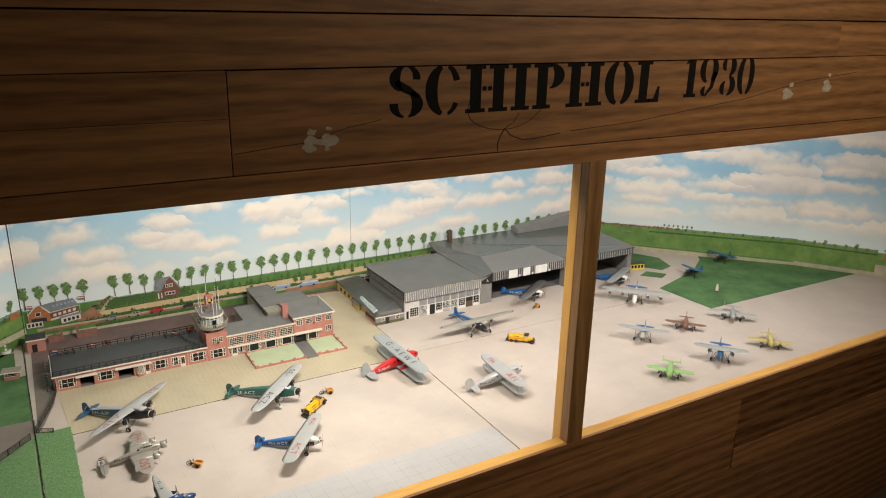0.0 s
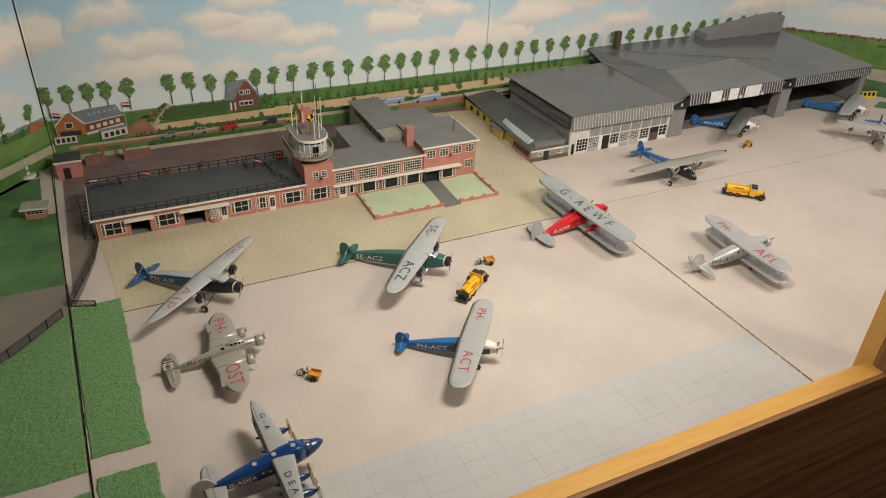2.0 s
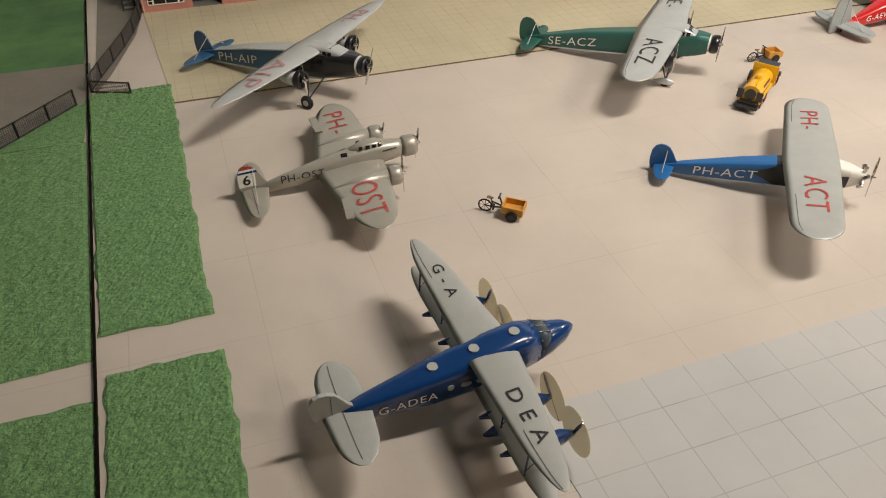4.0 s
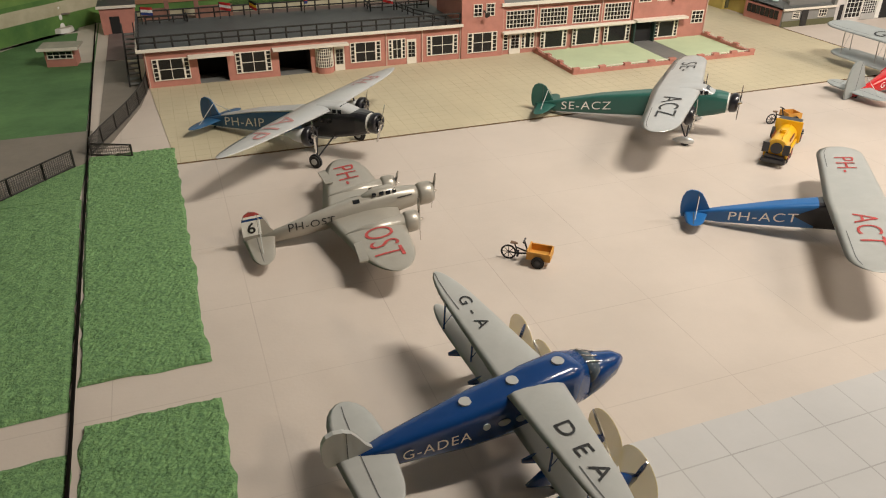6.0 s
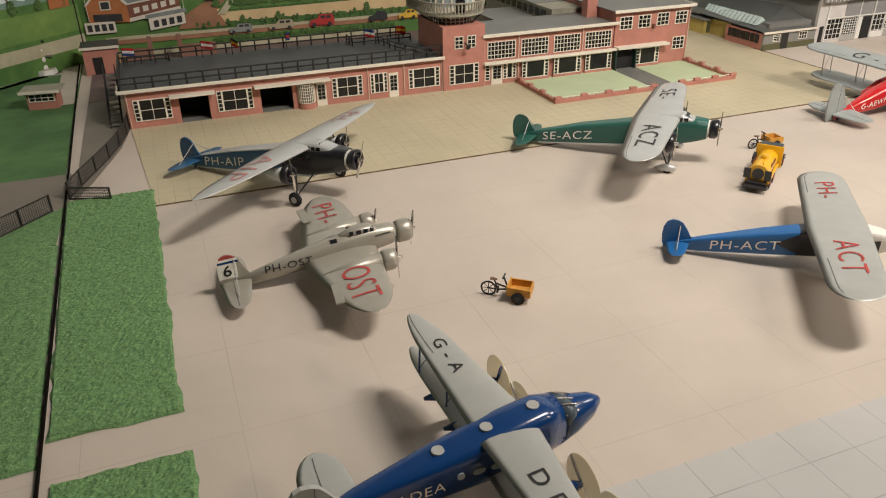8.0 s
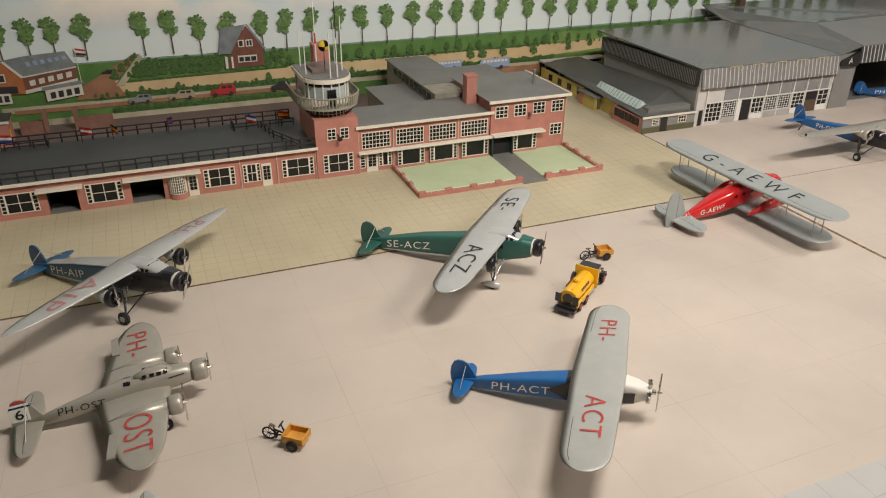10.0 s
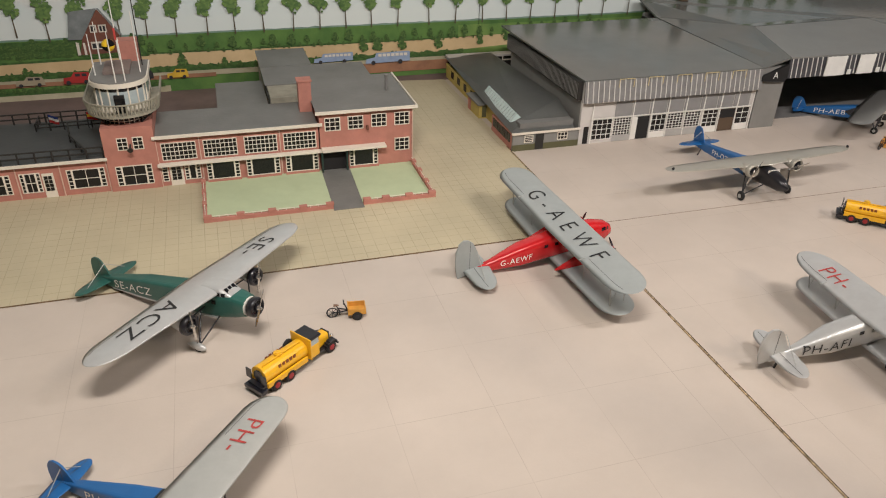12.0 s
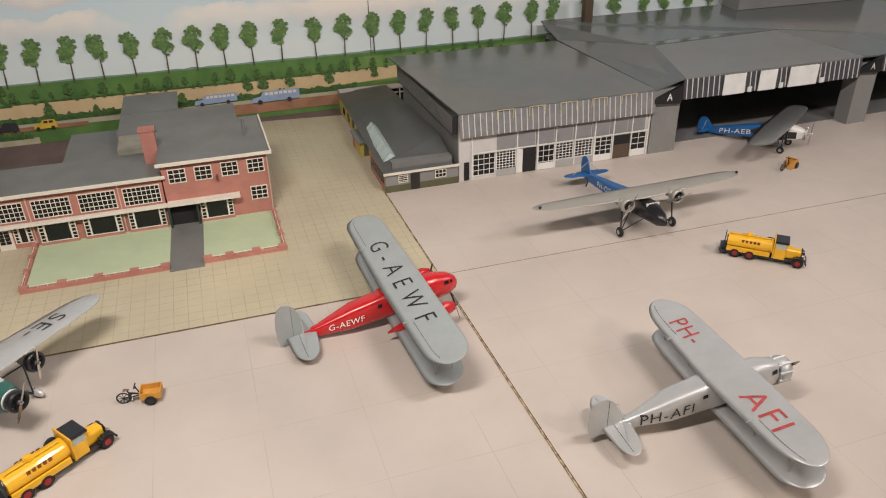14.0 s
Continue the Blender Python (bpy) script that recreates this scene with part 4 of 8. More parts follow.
part("wall", boxm(0.980, 0.552, 0, 1.815, 0.560, 0.118), M_HGREY, hangar)
part("wall", boxm(0.974, HY + 0.008, 0, 0.980, 0.552, 0.112), M_INSIDE_SHADE, hangar)
part("hangar_floor", boxm(1.034, HY + 0.03, -0.002, 1.809, 0.552, 0.0015), mat("grey_hangar_floor", (0.16, 0.155, 0.15), 0.6), hangar)
roof_slab("roof", [(0.984, HY - 0.002, 0.1155), (1.036, HY - 0.004, 0.131), (1.085, 0.311, 0.1422), (0.962, 0.471, 0.1288)], M_HROOF, "sloping grey roof")
roof_slab("roof", [(1.036, HY - 0.004, 0.131), (1.416, HY - 0.004, 0.131), (1.380, 0.330, 0.142), (1.085, 0.310, 0.142)], M_HROOF_L, "paler flat roof over the main door")
roof_slab("roof", [(1.085, 0.312, 0.1425), (1.380, 0.332, 0.1425), (1.416, HY - 0.002, 0.1305), (1.820, HY - 0.010, 0.1305), (1.800, 0.560, 0.150), (0.965, 0.560, 0.150), (0.962, 0.472, 0.129)], M_HROOF, "long glossy grey roof")
part("stack", boxm(1.048, 0.520, 0.130, 1.066, 0.536, 0.205), mat("brown_stack", (0.085, 0.055, 0.03), 0.7), hangar, "square brown boiler stack")
bm = bmesh.new()
vs = [(1.420, 0.148), (1.780, 0.148), (1.780, 0.205), (1.700, 0.200), (1.420, 0.172)]
a = [bm.verts.new((x, 0.500, z)) for x, z in vs]
b = [bm.verts.new((x, 0.558, z)) for x, z in vs]
bm.faces.new(a)
bm.faces.new(b[::-1])
for k in range(5):
    bm.faces.new((a[k], b[k], b[(k + 1) % 5], a[(k + 1) % 5]))
part("roof_house", bm, M_HGREY, hangar, "grey lean-to house on the roof")
# annex with skylight
M_AROOF = mat("smooth_grey_roof", (0.205, 0.210, 0.200), 0.28, vary=0.1, scale=10)
annex = thing("hangar_annex", 0, 0, 0, 0, "low ochre annex with grey roof and ridge skylight", "building")
part("front_wall", boxm(0.506, HY - 0.002, 0, 0.628, HY + 0.002, 0.030), M_HGREY, annex)
part("front_board", boxm(0.5055, HY - 0.003, 0, 0.628, HY - 0.0021, 0.011), M_OLIVE, annex, "olive boarding")
part("door", boxm(0.547, HY - 0.0040, 0.0005, 0.562, HY - 0.0031, 0.028), M_RAIL, annex, "dark grey door")
window(annex, 0.527, 0.014, 0.543, 0.027, HY - 0.002, 1, 4)
window(annex, 0.588, 0.014, 0.607, 0.028, HY - 0.002, 3, 2)
part("side_wall", boxm(0.506, HY + 0.002, 0, 0.510, 0.240, 0.030), M_BRICK, annex)
part("side_wall", boxm(0.518, 0.240, 0, 0.522, 0.560, 0.030), M_YELLOWWALL, annex, "ochre side wall")
part("porch", boxm(0.502, 0.300, 0, 0.520, 0.345, 0.027), M_YELLOWWALL, annex)
part("porch_roof", boxm(0.498, 0.295, 0.027, 0.524, 0.365, 0.030), M_ROOF, annex)
part("porch_wall", boxm(0.5015, 0.346, 0, 0.519, 0.362, 0.0269), M_BRICK, annex)
for k in range(7):
    part("side_window", boxm(0.5050, HY + 0.010 + 0.012 * k, 0.012, 0.5059, HY + 0.020 + 0.012 * k, 0.027), M_PANE, annex)
for k in range(4):
    part("side_window", boxm(0.5171, 0.380 + 0.042 * k, 0.010, 0.5179, 0.396 + 0.042 * k, 0.024), M_PANE, annex)
part("porch_door", boxm(0.5085, 0.2985, 0.003, 0.5165, 0.2999, 0.024), M_OLIVE, annex)
part("eaves_trim", boxm(0.503, HY - 0.0055, 0.030, 0.629, HY - 0.003, 0.0335), M_CREAM, annex)
bm = bmesh.new()
q = [bm.verts.new(c) for c in ((0.503, HY - 0.003, 0.0335), (0.6185, HY - 0.003, 0.0335), (0.6185, HY + 0.022, 0.0470), (0.530, HY + 0.022, 0.0470), (0.6185, HY + 0.070, 0.0620), (0.515, 0.560, 0.0420), (0.6185, 0.560, 0.0480))]
for fc in ((0, 1, 2, 3), (0, 3, 5), (3, 4, 6, 5), (3, 2, 4)):
    bm.faces.new([q[i] for i in fc])
bmesh.ops.solidify(bm, geom=list(bm.faces), thickness=0.002)
part("roof", bm, M_AROOF, annex, "grey hipped annex roof")
part("roof_step", boxm(0.520, HY + 0.004, 0.034, 0.6185, HY + 0.022, 0.046), M_ROOF, annex)
A, B = Vector((0.512, HY + 0.030, 0.040)), Vector((0.518, 0.330, 0.040))
M_SKYLIGHT = mat("pale_skylight_glass", (0.50, 0.60, 0.58), 0.2)
for k in range(14):
    c0, c1 = A + (B - A) * (k / 14), A + (B - A) * ((k + 0.80) / 14)
    for name, lo, hi, wide, m in (("skylight", c0, c1, 1.0, M_SKYLIGHT), ("skylight_bar", c1, A + (B - A) * ((k + 1) / 14), 0.9, M_RAIL)):
        bm = bmesh.new()
        vs = [bm.verts.new(c + Vector((0.012, 0, 0)) + Vector(o) * wide) for c in (lo, hi) for o in ((-0.012, 0, 0), (0.012, 0, 0.004), (0, 0, 0.014))]
        for fc in ((0, 1, 2), (5, 4, 3), (0, 2, 5, 3), (1, 4, 5, 2), (0, 3, 4, 1)):
            bm.faces.new([vs[i] for i in fc])
        part(name, bm, m, annex, "pale ridge skylight" if k == 0 and wide == 1.0 else "")
shed = thing("open_shed", 0.605, 0.566, 0, 0, "small dark open shed with pale frame and roof", "shed")
part("shed_wall", boxm(-0.080, 0.006, 0, 0.080, 0.010, 0.040), M_RAIL, shed)
part("shed_roof", boxm(-0.085, -0.012, 0.040, 0.085, 0.012, 0.044), M_PALEWALL, shed)
for x in (-0.080, -0.040, 0.0, 0.040, 0.078):
    part("shed_post", boxm(x, -0.010, 0, x + 0.0022, -0.008, 0.040), M_CREAM, shed)
for k in range(4):
    part("shed_brace", boxm(-0.078 + 0.04 * k, -0.0095, 0.030, -0.042 + 0.04 * k, -0.0085, 0.0325), M_CREAM, shed)


def ring(x, zc, hw, hh, p, n=20):
    out = []
    for k in range(n):
        a = 2 * math.pi * (k + 0.5) / n
        c, s = math.cos(a), math.sin(a)
        out.append((x, hw * math.copysign(abs(c) ** (2 / p), c), zc + hh * math.copysign(abs(s) ** (2 / p), s)))
    return out


def loft(bm, stations, n=20):
    rings = [[bm.verts.new(q) for q in ring(*s, n=n)] for s in stations]
    for r0, r1 in zip(rings, rings[1:]):
        for k in range(n):
            bm.faces.new((r0[k], r0[(k + 1) % n], r1[(k + 1) % n], r1[k]))
    bm.faces.new(rings[0])
    bm.faces.new(rings[-1][::-1])
    return bm


def between(stations, x):
    ss = sorted(stations)
    if x <= ss[0][0]:
        return ss[0]
    for a, b in zip(ss, ss[1:]):
        if a[0] <= x <= b[0]:
            f = (x - a[0]) / max(1e-9, b[0] - a[0])
            return tuple(u + (v - u) * f for u, v in zip(a, b))
    return ss[-1]


def side_y(stations, x, z):
    _, zc, hw, hh, p = between(stations, x)
    q = min(0.98, abs(z - zc) / hh)
    return hw * (1 - q ** p) ** (1 / p)


class Wing:
    """A wing: chord along x, span along y; rounded tips; a thick curved section."""

    def __init__(self, span, root, tip, thick, x0=0.0, z0=0.05, rise=0.0, rounding=0.25, sweep=0.0):
        self.h, self.root, self.tip, self.thick, self.x0, self.z0, self.rise, self.rounding, self.sweep = span / 2, root, tip, thick, x0, z0, rise, rounding, sweep

    def chord(self, y):
        t = abs(y) / self.h
        c = self.root + (self.tip - self.root) * t
        r = 1 - self.rounding
        if t > r:
            c *= max(0.0, 1 - ((t - r) / self.rounding) ** 2.4) ** 0.5
        return max(c, 0.0012)

    def mid(self, y):
        return self.x0 - self.sweep * abs(y) / self.h

    def base(self, y):
        return self.z0 + self.rise * abs(y) / self.h

    def th(self, y):
        t = abs(y) / self.h
        return self.thick * (1 - 0.55 * t) * min(1.0, self.chord(y) / self.root * 1.2)

    def top(self, x, y):
        c = self.chord(y)
        u = min(1, max(0, (self.mid(y) + c / 2 - x) / c))
        return self.base(y) + self.th(y) * 0.75 * 2.05 * (u ** 0.5) * (1 - u) ** 0.9

    def mesh(self, sections=26):
        bm = bmesh.new()
        us = [0.0, 0.02, 0.06, 0.14, 0.28, 0.45, 0.65, 0.85, 1.0]
        rows = []
        for j in range(sections + 1):
            a = math.pi * j / sections
            y = -self.h * math.cos(a) * 0.9999
            c, m = self.chord(y), self.mid(y)
            up = [(m + c / 2 - u * c, y, self.top(m + c / 2 - u * c, y)) for u in us]
            lo = [(m + c / 2 - u * c, y, self.base(y) - self.th(y) * 0.25 * 2.0 * (u ** 0.5) * (1 - u)) for u in us[1:-1]][::-1]
            rows.append([bm.verts.new(q) for q in up + lo])
        n = len(rows[0])
        for r0, r1 in zip(rows, rows[1:]):
            for k in range(n):
                bm.faces.new((r0[k], r0[(k + 1) % n], r1[(k + 1) % n], r1[k]))
        bm.faces.new(rows[0])
        bm.faces.new(rows[-1][::-1])
        return bm


def propeller(parent, x, z, r, hub, material, y=0.0, blades=2, turn=20.0, disc=None):
    bm = bmesh.new()
    for k in range(blades):
        a = radians(turn + 360 * k / blades)
        d = Vector((0, math.cos(a), math.sin(a)))
        s = Vector((0.35, -math.sin(a), math.cos(a)))
        pts = []
        for t, w in ((0.0, 0.10), (0.3, 0.13), (0.7, 0.12), (1.0, 0.05)):
            pts.append((d * r * t + s * r * w * 0.5, d * r * t - s * r * w * 0.5))
        th = Vector((0.0007, 0, 0))
        for (a0, b0), (a1, b1) in zip(pts, pts[1:]):
            vs = [bm.verts.new(Vector((x, y, z)) + q) for q in (a0, b0, b1, a1, a0 + th, b0 + th, b1 + th, a1 + th)]
            for q in ((0, 1, 2, 3), (7, 6, 5, 4), (0, 3, 7, 4), (1, 5, 6, 2), (0, 4, 5, 1), (3, 2, 6, 7)):
                bm.faces.new([vs[i] for i in q])
    bmesh.ops.remove_doubles(bm, verts=bm.verts, dist=1e-6)
    rod(bm, (x - 0.001, y, z), (x + 0.0035, y, z), hub, hub * 0.3, 10)
    ob = part("propeller", bm, material, parent)
    if disc:
        bm = bmesh.new()
        rod(bm, (x + 0.001, y, z), (x + 0.0014, y, z), r, r, 32)
        part("propeller_disc", bm, disc, ob, "clear yellowed plastic propeller disc").visible_shadow = True
    return ob


def radial(parent, x, y, z, r, length, cowl, prop, prop_r, turn, nacelle=0.0, nac_mat=None, cyl=True):
    """A radial engine: crankcase, nine cylinders, ring or cowling, propeller, and the nacelle behind it."""
    bm = bmesh.new()
    rod(bm, (x - length, y, z), (x, y, z), r * 0.45, r * 0.35, 12)
    eng = part("engine", bm, M_BLACK, parent, "black radial engine")
    for k in range(9 if cyl else 0):
        a = 2 * math.pi * k / 9
        part("cylinder", rod(bmesh.new(), (x - length * 0.45, y + r * 0.2 * math.cos(a), z + r * 0.2 * math.sin(a)), (x - length * 0.45, y + r * math.cos(a), z + r * math.sin(a)), r * 0.17, seg=6), M_BLACK, eng)
    if cowl:
        bm = bmesh.new()
        prof = [(-length * 1.0, 0.82), (-length * 0.8, 1.0), (-length * 0.25, 1.02), (0.0, 0.86), (-length * 0.12, 0.70), (-length * 0.8, 0.72)]
        n = 20
        rings = [[bm.verts.new((x + px, y + r * pr * 1.08 * math.cos(2 * math.pi * k / n), z + r * pr * 1.08 * math.sin(2 * math.pi * k / n))) for k in range(n)] for px, pr in prof]
        for r0, r1 in zip(rings, rings[1:] + rings[:1]):
            for k in range(n):
                bm.faces.new((r0[k], r0[(k + 1) % n], r1[(k + 1) % n], r1[k]))
        part("cowling", bm, cowl, eng, smooth=True)
    if nacelle:
        bm = bmesh.new()
        loft(bm, [(x - length - nacelle, z, r * 0.12, r * 0.12, 2), (x - length - nacelle * 0.55, z, r * 0.6, r * 0.6, 2), (x - length * 0.9, z, r * 0.9, r * 0.9, 2)], 14)
        for v in bm.verts:
            v.co.y += y
        part("nacelle", bm, nac_mat, eng, smooth=True)
    propeller(eng, x + 0.001, z, prop_r, r * 0.28, prop, y, turn=turn)
    return eng


def wheel(parent, x, y, r, width=0.35, hub=None, z=None):
    z = r if z is None else z
    bm = bmesh.new()
    bmesh.ops.create_cone(bm, cap_ends=True, segments=20, radius1=r, radius2=r, depth=r * 2 * width, matrix=Matrix.Translation((x, y, z)) @ pose(0, 0, 0, 90))
    bmesh.ops.bevel(bm, geom=[e for e in bm.edges if len(e.link_faces) == 2 and any(len(f.verts) > 4 for f in e.link_faces)], offset=r * 0.2, segments=2, affect="EDGES")
    w = part("wheel", bm, M_RUBBER, parent, "black rubber wheel")
    bm = bmesh.new()
    bmesh.ops.create_cone(bm, cap_ends=True, segments=14, radius1=r * 0.45, radius2=r * 0.45, depth=r * 2 * width + 0.0008, matrix=Matrix.Translation((x, y, z)) @ pose(0, 0, 0, 90))
    part("hub", bm, hub or M_PALEGREY, w)
    return w


def gear(parent, x, y, r, topz, spread=0.5, pant=None, hub=None):
    for s in (-1, 1):
        wheel(parent, x, s * y, r, hub=hub)
        bm = bmesh.new()
        rod(bm, (x, s * y * 0.93, r), (x + 0.002, s * y * 0.9, topz), 0.0009)
        rod(bm, (x, s * y * 0.93, r), (x - 0.016, s * y * spread, topz * 0.75), 0.0008)
        rod(bm, (x, s * y * 0.93, r), (x + 0.004, s * y * 0.25, topz * 0.62), 0.0008)
        part("undercarriage_leg", bm, M_BLACK, parent)
        if pant:
            bm = bmesh.new()
            loft(bm, [(x - 0.014, r * 1.0, 0.0008, 0.001, 2), (x - 0.006, r * 1.15, r * 0.5, r * 0.75, 2), (x + 0.002, r * 1.2, r * 0.62, r * 0.85, 2), (x + 0.008, r * 1.15, r * 0.45, r * 0.6, 2), (x + 0.010, r * 1.1, 0.001, 0.001, 2)], 12)
            for v in bm.verts:
                v.co.y += s * y
            part("wheel_spat", bm, pant, parent, "silver teardrop wheel spat", smooth=True)


def fin(parent, x0, x1, z0, z1, material, lean=0.5, th=0.0016, name="fin", y=0.0, bracing=0.0):
    """Upright tail fin with rudder, rounded on top."""
    bm = bmesh.new()
    shape = ((1, 0), (0.82, 0.10), (0.68, 0.32), (0.57, 0.62), (0.46, 0.86), (0.33, 0.97), (0.19, 1.0), (0.07, 0.92), (0.0, 0.72), (-0.02, 0.42), (0.0, 0.12), (0.05, -0.10))
    outline = [(x0 + (x1 - x0) * u, z0 + (z1 - z0) * v) for u, v in shape]
    a = [bm.verts.new((x, y - th / 2, z)) for x, z in outline]
    b = [bm.verts.new((x, y + th / 2, z)) for x, z in outline]
    bm.faces.new(a)
    bm.faces.new(b[::-1])
    for k in range(len(a)):
        bm.faces.new((a[k], b[k], b[(k + 1) % len(a)], a[(k + 1) % len(a)]))
    f = part(name, bm, material, parent)
    bm = bmesh.new()
    xm = x0 + (x1 - x0) * 0.38
    box(bm, xm - 0.0002, y - th / 2 - 0.0002, z0, xm + 0.0002, y + th / 2 + 0.0002, z1 - (z1 - z0) * 0.08)
    part("rudder_line", bm, M_LINE, f)
    return f


def fin_band(parent, x0, x1, z0, z1, low, high, front, material, name):
    """A painted band round a fin, from low to high and no further forward than front."""
    f = fin(parent, x0, x1, z0, z1, material, th=0.0020, name=name)
    for c in list(f.children):
        bpy.data.objects.remove(c)
    bm = bmesh.new()
    bm.from_mesh(f.data)
    for co, no in (((0, 0, low), (0, 0, -1)), ((0, 0, high), (0, 0, 1)), ((front, 0, 0), (1, 0, 0))):
        bmesh.ops.bisect_plane(bm, geom=list(bm.verts) + list(bm.edges) + list(bm.faces), plane_co=co, plane_no=no, clear_outer=True)
    bm.to_mesh(f.data)
    bm.free()


def hinge_line(parent, w, y0, y1, back):
    """The dark joint round an aileron or elevator."""
    bm = bmesh.new()
    steps = 8
    for k in range(steps):
        ya, yb = y0 + (y1 - y0) * k / steps, y0 + (y1 - y0) * (k + 1) / steps
        for q in ((ya, yb),):
            pa, pb = [], []
            for yy, lst in ((ya, pa), (yb, pb)):
                x = w.mid(yy) - w.chord(yy) * (0.5 - back)
                for dx in (-0.0003, 0.0003):
                    lst.append(bm.verts.new((x + dx, yy, w.top(x + dx, yy) + 0.0002)))
            bm.faces.new((pa[0], pa[1], pb[1], pb[0]))
    part("hinge_line", bm, M_LINE, parent)


def tail(parent, w, material, wires=None, line=True):
    t = part("tailplane", w.mesh(14), material, parent, smooth=True)
    if line:
        hinge_line(t, w, -w.h * 0.9, w.h * 0.9, 0.42)
    if wires:
        bm = bmesh.new()
        for s in (-1, 1):
            rod(bm, (w.x0 + 0.001, 0, wires), (w.x0, s * w.h * 0.62, w.z0 + 0.001), 0.0004, seg=5)
        part("bracing_wire", bm, M_PALEGREY, parent)


def wing_words(w, text, yc, width, height, parent, material, xc=0.0, bold=-0.006):
    return words(text, width, height, lambda u, v: (xc + v, yc - u, w.top(xc + v, yc - u) + 0.0005), material, parent, "wing_lettering", cuts=8, bold=bold)


def side_words(st, text, xc, zc, width, height, parent, material, slope=0.0, side=-1, bold=-0.002):
    return words(text, width, height, lambda u, v: (xc + u, side * (side_y(st, xc + u, zc + v + slope * u) + 0.0008), zc + v + slope * u), material, parent, "side_lettering", cuts=4, bold=bold)


def side_patch(st, x0, x1, z0, z1, parent, material, name="cabin_window", slope=0.0, side=-1):
    bm = bmesh.new()
    n = 4
    rows = []
    for k in range(n + 1):
        x = x0 + (x1 - x0) * k / n
        dz = slope * (x - x0)
        rows.append([bm.verts.new((x, side * (side_y(st, x, z + dz) + 0.0004), z + dz)) for z in (z0, (z0 + z1) / 2, z1)])
    for r0, r1 in zip(rows, rows[1:]):
        for k in range(2):
            bm.faces.new((r0[k], r1[k], r1[k + 1], r0[k + 1]))
    return part(name, bm, material, parent)


def both_sides(fn, *a, **k):
    fn(*a, side=-1, **k)
    fn(*a, side=1, **k)


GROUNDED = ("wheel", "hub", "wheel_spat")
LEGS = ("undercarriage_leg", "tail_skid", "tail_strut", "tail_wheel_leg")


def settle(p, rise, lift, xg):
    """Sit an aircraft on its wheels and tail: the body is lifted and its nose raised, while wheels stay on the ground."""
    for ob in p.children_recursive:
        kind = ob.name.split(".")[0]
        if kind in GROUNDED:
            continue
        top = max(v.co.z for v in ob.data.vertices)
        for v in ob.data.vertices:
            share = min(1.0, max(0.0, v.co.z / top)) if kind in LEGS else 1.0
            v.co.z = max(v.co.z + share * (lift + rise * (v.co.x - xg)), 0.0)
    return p


